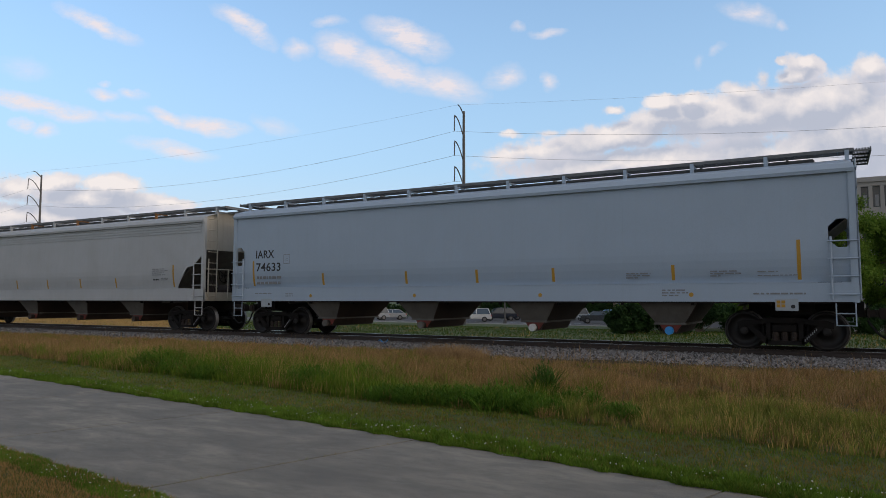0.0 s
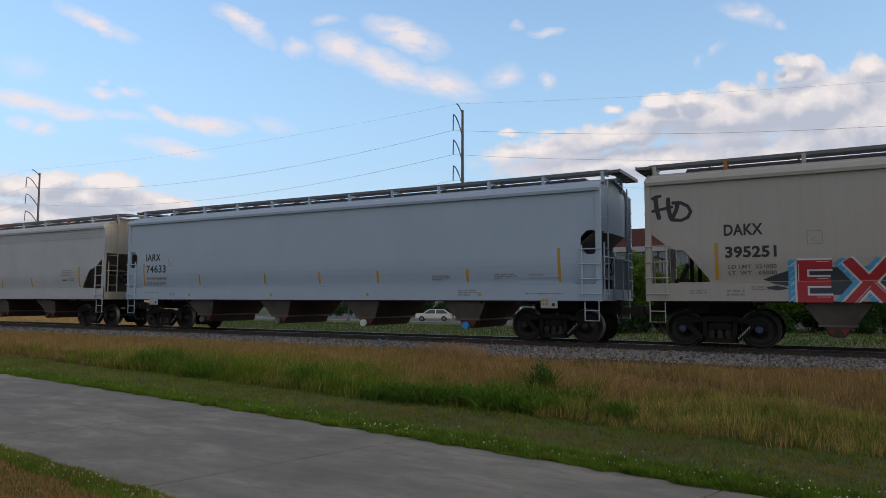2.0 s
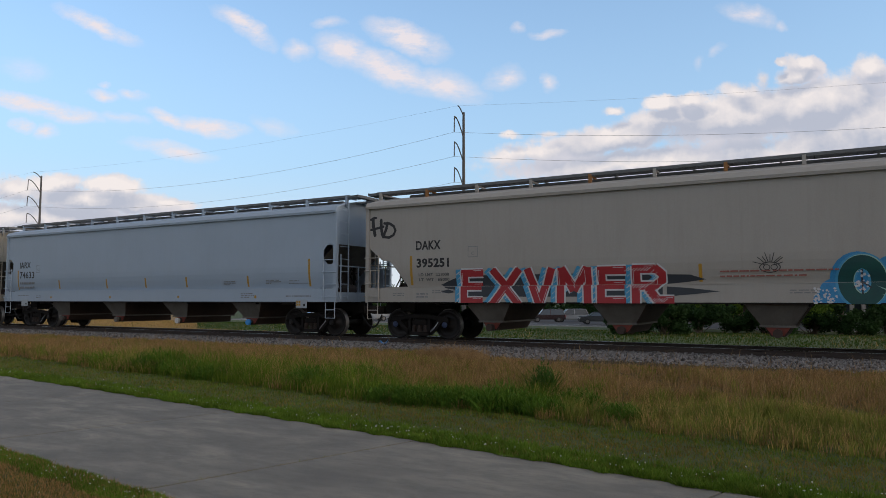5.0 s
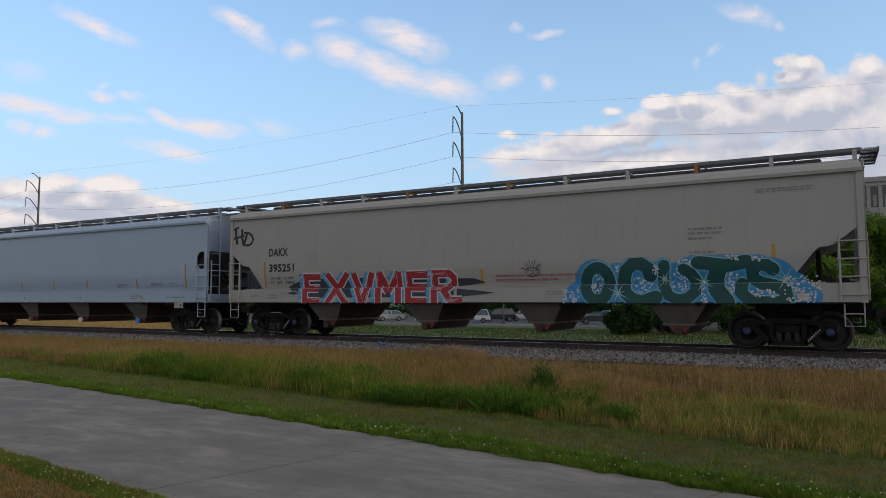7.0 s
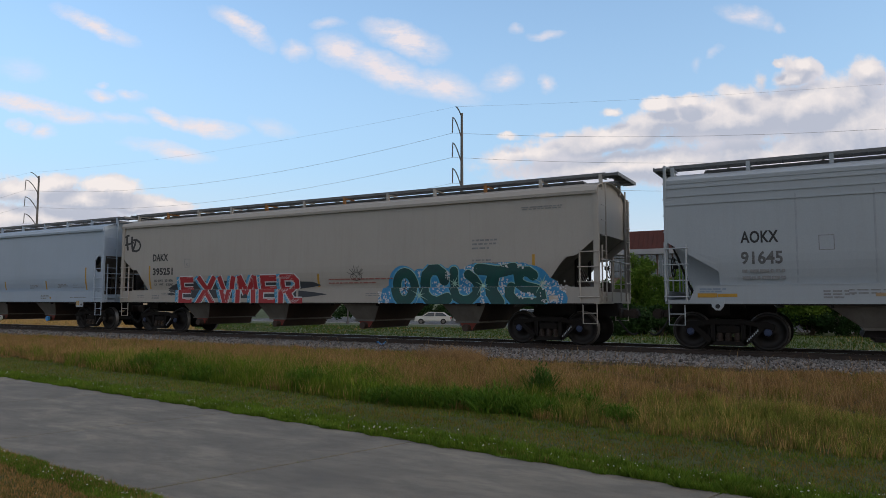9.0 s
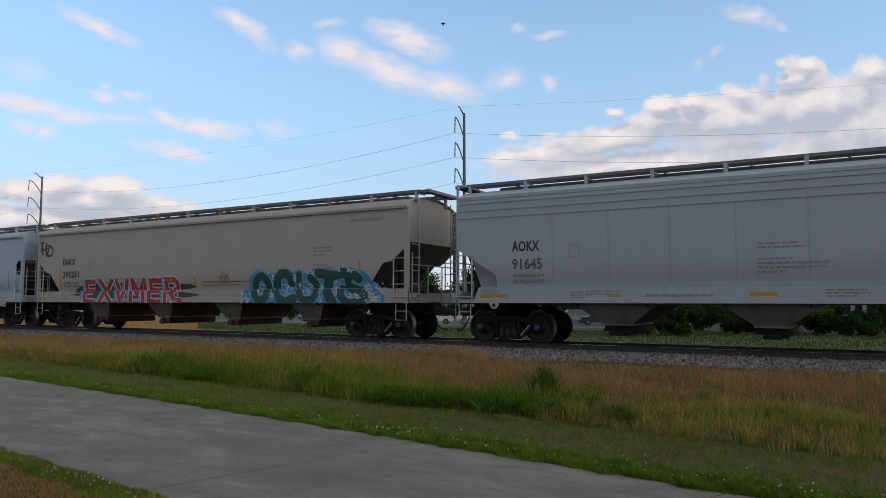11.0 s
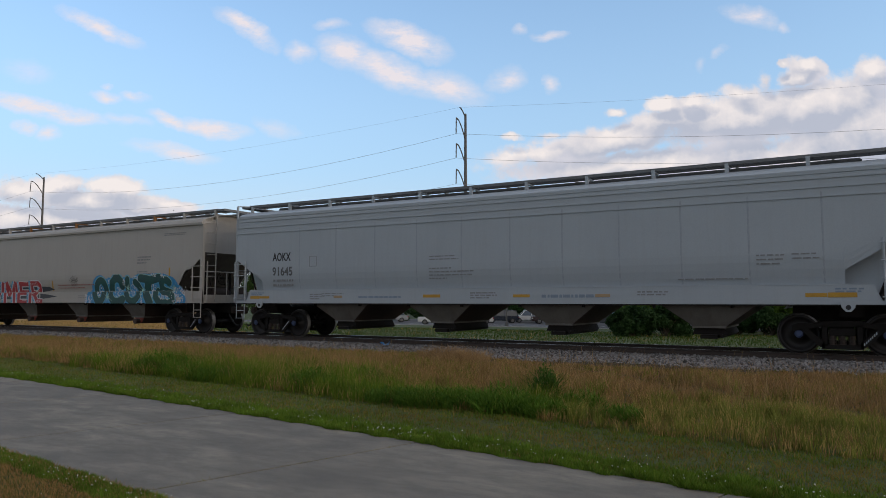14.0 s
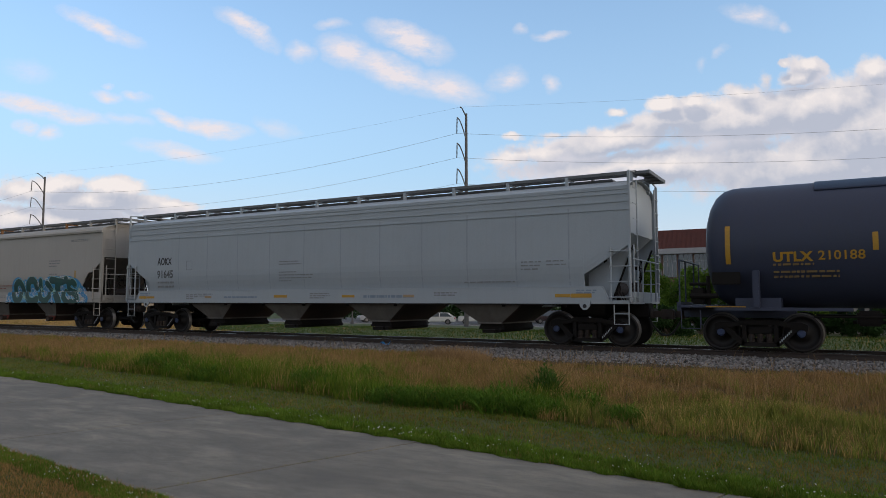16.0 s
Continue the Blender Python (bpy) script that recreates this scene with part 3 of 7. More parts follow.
    arc = [(1.56, EAVE + 0.10), (1.40, EAVE + 0.20), (1.15, ROOF - 0.10), (0.80, ROOF - 0.02), (0.40, ROOF + 0.03), (0.0, ROOF + 0.05)]
    arc = [(-a, b) for a, b in arc] + [(a, b) for a, b in arc[-2::-1]]
    sheet(bm, [[(x, a, b) for a, b in arc] for x in (-half + 0.05, 0, half - 0.05)])
    thicken(bm, 0.02)
    part("roof", bm, body, car)
    bm = bmesh.new()
    box(bm, -half + 0.8, half - 0.8, -0.30, 0.30, ROOF, ROOF + 0.16, 0.03)
    for k in range(9):
        x = -half + 1.4 + k * (2 * half - 2.8) / 8
        rod(bm, (x, -0.34, ROOF + 0.18), (x, 0.34, ROOF + 0.18), 0.03, 6)
    part("roof_hatch", bm, M["grating"], car, "long loading hatch on the roof")
    # running boards with open grating, brackets
    for sy in (-1, 1):
        bm = bmesh.new()
        a, b = -half - 0.02, half + 0.02
        for k in range(7):
            y = sy * (0.42 + k * 0.085)
            box(bm, a, b, y - 0.012, y + 0.012, 4.655, 4.70)
        box(bm, a, b, sy * 0.94, sy * 0.97, 4.64, 4.72)
        for k in range(int((b - a) / 0.30)):
            box(bm, a + k * 0.30, a + k * 0.30 + 0.02, sy * 0.42, sy * 0.94, 4.65, 4.67)
        part("running_board", bm, M["grating"], car, "galvanised open-grid walkway")
        n = 11
        for k in range(n + 1):
            x = -half + 0.12 + k * (2 * half - 0.24) / n
            bm = bmesh.new()
            zr = ROOF - 0.12
            prism(bm, [(sy * 0.98, zr - 0.06), (sy * 0.90, zr), (sy * 0.90, 4.65), (sy * 0.98, 4.68)], x - 0.045, x + 0.045, axis="x")
            box(bm, x - 0.03, x + 0.03, sy * 0.42, sy * 0.95, 4.61, 4.65)
            rusty = kind == "deep" and k in (1, 4, 6, 9)
            part("bracket", bm, M["rust"] if rusty else body, car, "rusted bracket" if rusty else "")
    for sx in (-1, 1):
        bm = bmesh.new()
        for k in range(12):
            x = sx * (half + 0.02 + k * 0.03)
            box(bm, x - 0.008, x + 0.008, -0.97, 0.97, 4.655, 4.70)
        box(bm, sx * (half + 0.34), sx * (half + 0.37), -0.98, 0.98, 4.62, 4.71)
        for y in (-0.97, -0.5, 0.0, 0.5, 0.97):
            box(bm, sx * (half + 0.0), sx * (half + 0.36), y - 0.015, y + 0.015, 4.62, 4.66)
        part("end_walkway", bm, M["grating"], car)
        ex = sx * (half - 0.16)
        # end sheet, slope sheet
        bm = bmesh.new()
        zs = 3.05
        edge = [(-profile(zs, kind) + 0.02, zs), (-profile(3.6, kind) + 0.02, 3.6), (-1.54, EAVE)] + arc[1:-1] + [(1.54, EAVE), (profile(3.6, kind) - 0.02, 3.6), (profile(zs, kind) - 0.02, zs)]
        prism(bm, edge, ex, ex - sx * 0.02, axis="x")
        part("end_sheet", bm, end_paint, car)
        bm = bmesh.new()
        run = 2.35
        prism(bm, [(ex, zs), (ex - sx * run, 1.05), (ex - sx * (run + 0.03), 1.05), (ex - sx * 0.03, zs)], -1.42, 1.42)
        if kind == "step":
            for sy in (-1, 1):
                web = bmesh.new()
                prism(web, [(sx * (half - 1.30), 1.30), (sx * (half - 1.30), 1.97), (sx * (half - 0.10), 2.72), (sx * (half - 0.66), 1.30)], sy * 1.02, sy * 1.04)
                web = part("gusset", web, body, car, "recessed gusset plate under the slope")
                strut = bmesh.new()
                rod(strut, (sx * (half - 0.07), sy * 1.06, 2.70), (sx * (half - 0.62), sy * 1.06, 1.28), 0.028)
                part("strut", strut, M["steel_dark"], web)
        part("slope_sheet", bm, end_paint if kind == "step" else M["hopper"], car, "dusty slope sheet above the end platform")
        # corner posts, end platform, sill
        for sy in (-1, 1):
            bm = bmesh.new()
            if kind == "step":
                box(bm, sx * (half - 0.07), sx * half, sy * 1.53, sy * 1.60, SILL0, 4.62, 0.01)
                rod(bm, (sx * (half - 0.03), sy * 1.55, 4.62), (sx * (half - 0.03), sy * 0.95, 4.68), 0.022)
            else:
                box(bm, sx * (half - 0.15), sx * (half + 0.0), sy * 1.50, sy * 1.615, SILL0 - 0.02, EAVE + 0.10, 0.012)
            part("corner_post", bm, body, car)
            # side ladder
            bm = bmesh.new()
            lx0, lx1 = half - 0.02, half - 0.52
            for x in ((lx1,) if kind != "step" else (lx1, lx0)):
                rod(bm, (sx * x, sy * 1.63, SILL0 + 0.05), (sx * x, sy * 1.63, 2.62), 0.024)
            for k in range(4):
                rod(bm, (sx * (lx1 - 0.06), sy * 1.65, 1.32 + k * 0.40), (sx * (lx0 + 0.04), sy * 1.65, 1.32 + k * 0.40), 0.016, 6)
            part("ladder", bm, body, car)
            # stirrup step
            bm = bmesh.new()
            z = 0.62
            bent(bm, [(sx * (lx1 + 0.06), sy * 1.58, SILL0), (sx * (lx1 + 0.06), sy * 1.58, z), (sx * (lx0 - 0.06), sy * 1.58, z), (sx * (lx0 - 0.06), sy * 1.58, SILL0)], 0.016)
            rod(bm, (sx * (lx1 + 0.06), sy * 1.58, z + 0.27), (sx * (lx0 - 0.06), sy * 1.58, z + 0.27), 0.014, 6)
            part("stirrup_step", bm, body, car)
            # end ladder
            bm = bmesh.new()
            for y in (1.02, 1.42):
                rod(bm, (sx * (half + 0.03), sy * y, 1.2), (sx * (half + 0.03), sy * y, 4.45 if y < 1.1 else 2.7), 0.022)
            for k in range(8):
                rod(bm, (sx * (half + 0.04), sy * 1.0, 1.32 + k * 0.41), (sx * (half + 0.04), sy * (1.46 if k < 8 else 1.2), 1.32 + k * 0.41), 0.014, 6)
            part("end_ladder", bm, end_paint, car)
        bm = bmesh.new()
        box(bm, sx * (half - 0.75), sx * half, -1.56, 1.56, 1.16, 1.21, 0.01)
        box(bm, sx * (half - 0.04), sx * (half + 0.01), -1.5, 1.5, 1.14, 1.46, 0.01)
        part("end_platform", bm, end_paint, car)
        bm = bmesh.new()
        for y in (-0.45, 0.45):
            rod(bm, (sx * (half + 0.02), y, 1.2), (sx * (half + 0.02), y, 2.32), 0.02)
        rod(bm, (sx * (half + 0.02), -1.5, 2.32), (sx * (half + 0.02), 1.5, 2.32), 0.02)
        part("hand_rail", bm, end_paint, car)
        # stub sill, coupler, hose
        bm = bmesh.new()
        box(bm, sx * (half - 2.4), sx * (half + 0.12), -0.26, 0.26, 0.78, 1.16, 0.02)
        for y in (-0.62, 0.62):
            rod(bm, (sx * (half - 0.95), y, 1.16), (sx * (half - 0.95), y, 2.45), 0.05)
        for y in (-0.85, 0.85):
            box(bm, sx * (half - 1.4), sx * (half - 0.9), y - 0.06, y + 0.06, 0.86, 1.2)
        part("stub_sill", bm, M["steel_dark"], car)
        build_coupler(car, sx, half + 0.12)
        # brake gear on the end: reservoir, wheel, box
        bm = bmesh.new()
        rod(bm, (sx * (half - 0.75), -0.55, 1.55), (sx * (half - 0.75), 0.25, 1.55), 0.20, 16)
        box(bm, sx * (half - 0.55), sx * (half - 0.30), 0.45, 0.80, 1.25, 1.75, 0.03)
        for k in range(3):
            rod(bm, (sx * (half - 0.45), -0.9 + k * 0.25, 1.2), (sx * (half - 0.85), -0.7 + k * 0.2, 2.1), 0.02, 6)
        part("brake_gear", bm, M["steel_rust"], car, "rusty brake cylinder and piping")
        if sx > 0 or kind == "step":
            bm = bmesh.new()
            c = Vector((sx * (half - 0.02), -0.60, 2.10))
            for k in range(20):
                a0, a1 = 2 * math.pi * k / 20, 2 * math.pi * (k + 1) / 20
                rod(bm, c + Vector((0, 0.26 * math.cos(a0), 0.26 * math.sin(a0))), c + Vector((0, 0.26 * math.cos(a1), 0.26 * math.sin(a1))), 0.015, 6)
            for k in range(5):
                a0 = 2 * math.pi * k / 5
                rod(bm, c, c + Vector((0, 0.26 * math.cos(a0), 0.26 * math.sin(a0))), 0.011, 6)
            rod(bm, c - Vector((sx * 0.12, 0, 0)), c, 0.05)
            part("brake_wheel", bm, M["steel_dark"], car)
        build_bogie(car, sx * bogie_at, blue)
    # hopper bays
    for i, hx in enumerate(hop_x):
        bm = bmesh.new()
        w0, w1, zb = hop_w, 0.34, 0.58
        top = [(-w0, -1.46), (w0, -1.46), (w0, 1.46), (-w0, 1.46)]
        bot = [(-w1, -1.18), (w1, -1.18), (w1, 1.18), (-w1, 1.18)]
        vt = [bm.verts.new((hx + a, b, SILL0 - 0.02)) for a, b in top]
        vb = [bm.verts.new((hx + a, b, zb)) for a, b in bot]
        for k in range(4):
            bm.faces.new((vt[k], vt[(k + 1) % 4], vb[(k + 1) % 4], vb[k]))
        bm.faces.new(vb)
        bm.faces.new(vt[::-1])
        bmesh.ops.recalc_face_normals(bm, faces=bm.faces[:])
        # sheets over the bay's end faces: rusty brown, coloured darker for underfloor shade
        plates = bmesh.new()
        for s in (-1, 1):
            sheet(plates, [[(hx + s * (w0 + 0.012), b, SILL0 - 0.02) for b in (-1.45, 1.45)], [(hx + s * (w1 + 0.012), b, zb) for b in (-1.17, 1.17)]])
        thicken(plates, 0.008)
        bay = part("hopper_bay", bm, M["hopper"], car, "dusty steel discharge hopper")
        part("slope_plate", plates, M["shaded_rust"], bay, "rust-brown slope plate, darkened for the shade under the wagon")
        bm = bmesh.new()
        # flange ribs round the mouth and up the corners
        for sy in (-1, 1):
            box(bm, hx - w1 - 0.06, hx + w1 + 0.06, sy * 1.16, sy * 1.22, zb - 0.02, zb + 0.03)
        for sx in (-1, 1):
            box(bm, hx + sx * (w1 + 0.0), hx + sx * (w1 + 0.06), -1.2, 1.2, zb - 0.02, zb + 0.03)
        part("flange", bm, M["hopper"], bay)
        bm = bmesh.new()
        if kind == "step":
            prism(bm, [(hx - 0.42, 0.40), (hx + 0.42, 0.40), (hx + 0.34, zb), (hx - 0.34, zb)], -1.10, 1.10)
            box(bm, hx - 0.2, hx + 0.2, -1.3, 1.3, 0.30, 0.40)
            rod(bm, (hx + 0.3, -1.25, 0.37), (hx + 0.3, 1.25, 0.37), 0.05)
            part("outlet_gate", bm, M["steel_dark"], bay)
        else:
            prism(bm, [(hx - 0.30, zb), (hx + 0.30, zb), (hx + 0.16, 0.34), (hx - 0.16, 0.34)], -1.12, 1.12)
            part("outlet", bm, M["shaded_rust"], bay, "rusty outlet trough")
            bm = bmesh.new()
            prism(bm, [(hx - 0.27, zb - 0.02), (hx + 0.27, zb - 0.02), (hx + 0.13, 0.37), (hx - 0.13, 0.37)], -1.16, -1.125)
            part("outlet_plate", bm, M["outlet_red"], bay, "red-painted end plate")
            bm = bmesh.new()
            rod(bm, (hx, -1.28, 0.42), (hx, 1.28, 0.42), 0.10, 14)
            part("pipe", bm, M["steel_rust"], bay)
            bm = bmesh.new()
            rod(bm, (hx, -1.36, 0.42), (hx, -1.27, 0.42), 0.105, 16)
            col = {0: "hopper", 1: "hopper", 2: "cap_white", 3: "cap_blue"}[i] if kind == "octagon" else "shaded_rust"
            part("cap", bm, M[col], bay)
    # yellow tape
    for x, z0, z1 in stripes:
        bm = bmesh.new()
        rows = []
        for k in range(7):
            z = z0 + (z1 - z0) * k / 6
            rows.append([(x - 0.04, -profile(z, kind) - 0.004, z), (x + 0.04, -profile(z, kind) - 0.004, z)])
        sheet(bm, rows)
        thicken(bm, 0.003)
        part("reflective_stripe", bm, M["yellow"], car)
    return car


def build_coupler(car, sx, x):
    bm = bmesh.new()
    box(bm, sx * (x - 0.1), sx * (x + 0.30), -0.09, 0.09, 0.78, 0.96, 0.02)
    box(bm, sx * (x + 0.25), sx * (x + 0.52), -0.20, 0.14, 0.74, 1.0, 0.05)
    box(bm, sx * (x + 0.05), sx * (x + 0.10), -0.35, 0.35, 0.75, 1.02, 0.02)
    part("coupler", bm, M["steel_rust"], car, "rusty knuckle coupler")
    bm = bmesh.new()
    pts = []
    for k in range(9):
        u = k / 8
        pts.append((sx * (x + 0.05 + 0.50 * u), -0.42 + 0.1 * u, 0.72 - 0.46 * math.sin(math.pi * 0.62 * u) + 0.06 * u))
    bent(bm, pts, 0.028)
    part("air_hose", bm, M["rubber"], car, "hanging black rubber air hose")

TRAIN = []


def place(car, centre):
    TRAIN.append((car, centre))
    return car


worn = place(build_hopper("covered_hopper", -29.85, 9.65, 8.10, "deep", "paint_worn", "weathered pale grey covered hopper wagon with cream rust-streaked end", False, "paint_cream",
                          stripes=[(-9.6 + k * 2.35, 1.66, 2.05) for k in range(7)] + [(7.95, 1.66, 2.5)], hop_x=(-5.4, -1.8, 1.8, 5.4)), -29.85)
iarx = place(build_hopper("covered_hopper", -9.12, 9.60, 8.05, "octagon", "paint_blue", "clean blue-grey covered hopper wagon with eight-sided end openings", False,
                          stripes=[(x, 1.68, 2.06) for x in (-5.53, -2.29, 0.13, 2.46, 5.62)] + [(-8.62, 1.66, 2.54), (8.43, 1.66, 2.58)], hop_x=(-5.6, -1.9, 1.75, 5.45)), -9.12)
dakx = place(build_hopper("covered_hopper", 11.38, 9.75, 8.10, "deep", "paint_grey", "grey-beige covered hopper wagon with red and green graffiti", True,
                          stripes=[(-8.06, 1.66, 2.55), (0.3, 1.66, 2.1), (3.4, 1.66, 2.1), (7.9, 1.66, 2.5)], hop_x=(-5.55, -1.75, 1.95, 5.65)), 11.38)
aokx = place(build_hopper("covered_hopper", 32.87, 10.07, 8.70, "step", "paint_pale", "pale grey covered hopper wagon with ribbed upper side and stepped sill", True,
                          hop_x=(-5.45, -1.75, 1.95, 5.85), hop_w=1.1), 32.87)


def weather_worn_car(car):
    """Ribs along the upper side and rust run-down near the roof's end."""
    for z in (3.72, 3.82, 3.92, 4.02):
        bm = bmesh.new()
        box(bm, -9.5, 9.45, -profile(z, "") - 0.022, -1.52, z - 0.018, z + 0.018)
        part("rib", bm, M["paint_worn"], car)
    rnd = random.Random(3)
    for x, w in ((8.3, 0.55), (7.2, 0.35), (6.1, 0.4), (4.6, 0.25), (8.9, 0.25)):
        bm = bmesh.new()
        pts = [(x + w * math.cos(a) * rnd.uniform(0.6, 1.2), 0.09 * math.sin(a) * rnd.uniform(0.6, 1.2)) for a in [2 * math.pi * k / 14 for k in range(14)]]
        vs = [bm.verts.new((p, -1.47 + q * 1.0, 4.235 + q * 0.8)) for p, q in pts]
        bm.faces.new(vs)
        part("rust_patch", bm, M["rust"], car, "orange rust bloom")


weather_worn_car(worn)

# ---- tank wagon ----
TANK_R, TANK_Z = 1.55, 2.60


def build_tank_wagon(centre, half, bogie_at):
    car = thing("tank_wagon", pose(centre, TRACK_Y, RAIL), "glossy black tank wagon with yellow lettering on dark bogies", "tank wagon", "wagons of the train")
    # shell with domed ends
    bm = bmesh.new()
    n, L = 56, half - 0.55
    rings = [(-L - 0.0, 0.02), (-L + 0.015, 0.45), (-L + 0.07, 0.80), (-L + 0.16, 1.10), (-L + 0.30, 1.34), (-L + 0.48, 1.48), (-L + 0.68, 1.54), (-L + 0.85, TANK_R)]
    rings += [(-L + 2.4, TANK_R), (0, TANK_R)] + [(-a, b) for a, b in rings[::-1]]
    rows = [[(x, r * math.sin(2 * math.pi * k / n), TANK_Z - r * math.cos(2 * math.pi * k / n)) for k in range(n + 1)] for x, r in rings]
    sheet(bm, rows)
    bmesh.ops.remove_doubles(bm, verts=bm.verts[:], dist=1e-4)
    bmesh.ops.recalc_face_normals(bm, faces=bm.faces[:])
    part("tank_shell", bm, M["paint_black"], car, smooth=True)
    # raised jacket seam and top gear
    bm = bmesh.new()
    for k in range(n // 2 + 1):
        a0 = 1.3 * (k / (n // 2)) - 0.65
        a1 = 1.3 * ((k + 1) / (n // 2)) - 0.65
        if k < n // 2:
            p = [(TANK_R + 0.03) * math.sin(a0), TANK_Z + (TANK_R + 0.03) * math.cos(a0), (TANK_R + 0.03) * math.sin(a1), TANK_Z + (TANK_R + 0.03) * math.cos(a1)]
            vs = [bm.verts.new(q) for q in ((-L + 2.55, p[0], p[1]), (L - 2.55, p[0], p[1]), (L - 2.55, p[2], p[3]), (-L + 2.55, p[2], p[3]))]
            bm.faces.new(vs)
    thicken(bm, 0.028)
    part("upper_jacket", bm, M["paint_black"], car, smooth=True)
    bm = bmesh.new()
    rod(bm, (0, 0, TANK_Z + TANK_R - 0.05), (0, 0, TANK_Z + TANK_R + 0.35), 0.45, 24)
    box(bm, -1.6, 1.6, -0.9, 0.9, TANK_Z + TANK_R + 0.06, TANK_Z + TANK_R + 0.10)
    part("valve_dome", bm, M["paint_black"], car)
    for sx in (-1, 1):
        bm = bmesh.new()
        box(bm, sx * (half - 2.6), sx * (half + 0.05), -0.28, 0.28, 0.80, 1.12, 0.02)
        box(bm, sx * (half - 0.95), sx * (half - 0.02), -1.48, 1.48, 1.06, 1.12, 0.01)
        box(bm, sx * (half - 0.10), sx * half, -1.48, 1.48, 0.98, 1.20, 0.01)
        box(bm, sx * (half - 3.8), sx * (half - 0.9), -1.50, -1.38, 0.99, 1.07, 0.01)
        box(bm, sx * (half - 3.8), sx * (half - 0.9), 1.38, 1.50, 0.99, 1.07, 0.01)
        part("end_platform", bm, M["paint_black"], car)
        bm = bmesh.new()
        # saddle bands
        for sy in (-1, 1):
            box(bm, sx * (bogie_at - 0.07) , sx * (bogie_at + 0.09), sy * 1.40, sy * 1.56, 1.06, 1.95, 0.02)
        box(bm, sx * (bogie_at - 0.5), sx * (bogie_at + 0.5), -1.3, 1.3, 1.02, 1.30)
        part("saddle", bm, M["paint_black"], car)
        bm = bmesh.new()
        for y in (-1.4, -0.6, 0.6, 1.4):
            rod(bm, (sx * (half - 0.06), y, 1.15), (sx * (half - 0.06), y, 2.25), 0.02)
        rod(bm, (sx * (half - 0.06), -1.4, 2.25), (sx * (half - 0.06), 1.4, 2.25), 0.02)
        part("hand_rail", bm, M["paint_black"], car)
        bm = bmesh.new()
        for sy in (-1, 1):
            bent(bm, [(sx * (half - 0.10), sy * 1.45, 1.0), (sx * (half - 0.10), sy * 1.45, 0.55), (sx * (half - 0.55), sy * 1.45, 0.55), (sx * (half - 0.55), sy * 1.45, 1.0)], 0.016)
        part("stirrup_step", bm, M["paint_black"], car)
        bm = bmesh.new()
        box(bm, sx * (half - 0.62), sx * (half - 0.30), -1.25, -0.70, 1.14, 1.55, 0.04)
        rod(bm, (sx * (half - 0.30), -1.30, 1.35), (sx * (half - 0.95), -1.30, 1.35), 0.06)
        rod(bm, (sx * (half - 0.70), -1.1, 1.12), (sx * (half - 0.70), -1.1, 1.85), 0.05)
        rod(bm, (sx * (half - 0.70), -1.1, 1.65), (sx * (half - 0.25), -1.1, 1.65), 0.04)
        part("brake_gear", bm, M["steel_dark"], car)
        bm = bmesh.new()
        box(bm, sx * (bogie_at + 0.35), sx * (bogie_at + 1.0), -1.49, -1.46, 1.62, 1.92, 0.01)
        part("placard_holder", bm, M["steel_dark"], car)
        bm = bmesh.new()
        box(bm, sx * (bogie_at + 0.25), sx * (bogie_at + 1.15), -1.515, -1.502, 1.075, 1.095)
        part("yellow_strip", bm, M["yellow"], car)
        build_coupler(car, sx, half + 0.05)
        build_bogie(car, sx * bogie_at, True)
    bm = bmesh.new()
    for sy in (-1, 1):
        rod(bm, (-half + 3.8, sy * 0.3, 0.72), (half - 3.8, sy * 0.3, 0.72), 0.035)
        rod(bm, (-half + 3.0, sy * 1.1, 0.86), (half - 3.0, sy * 1.1, 0.86), 0.025)
    for x in (-4.2, -3.0, 3.0, 4.2):
        box(bm, x - 0.25, x + 0.25, -1.0, -0.4, 0.65, 1.0, 0.05)
    part("underframe_piping", bm, M["steel_dark"], car)
    for x, z0, z1 in ((-L + 0.68, 2.11, 3.03), (-L + 3.72, 2.35, 2.75), (-L + 6.7, 2.11, 3.03), (-L + 9.7, 2.35, 2.75)):
        bm = bmesh.new()
        rows = []
        for k in range(9):
            z = z0 + (z1 - z0) * k / 8
            y = -math.sqrt(TANK_R ** 2 - (z - TANK_Z) ** 2) - 0.006
            rows.append([(x - 0.055, y, z), (x + 0.055, y, z)])
        sheet(bm, rows)
        thicken(bm, 0.003)
        part("reflective_stripe", bm, M["yellow"], car)
    return car


utlx = place(build_tank_wagon(52.35, 8.32, 6.48), 52.35)
utlx_mid = 52.35


# ---- lettering and paint on the wagons ----


def hopper_surface(z):
    return -(1.603 if z < 1.605 else profile(z, "")) - 0.004


def tank_surface(z):
    return -math.sqrt(TANK_R ** 2 - (z - TANK_Z) ** 2) - 0.005


def lettering(text, x, z, span, height, mat, car, surface=hopper_surface, label="", bold=0.0, name="lettering"):
    """Words of a given span and height of capitals that follow the wagon's side."""
    ob = words(text, height, 0, 0, 0, mat, car, name, bold=bold, label=label)
    me = ob.data
    co = np.empty(len(me.vertices) * 3)
    me.vertices.foreach_get("co", co)
    co = co.reshape(-1, 3)
    co[:, 0] = (co[:, 0] - co[:, 0].min()) * span / max(1e-6, np.ptp(co[:, 0])) + x
    co[:, 2] += z
    for v in co:
        v[1] += surface(v[2])
    me.vertices.foreach_set("co", co.ravel())
    if height > 0.14:
        letters_apart(ob)
    else:
        tagged(ob, kind="stuff")


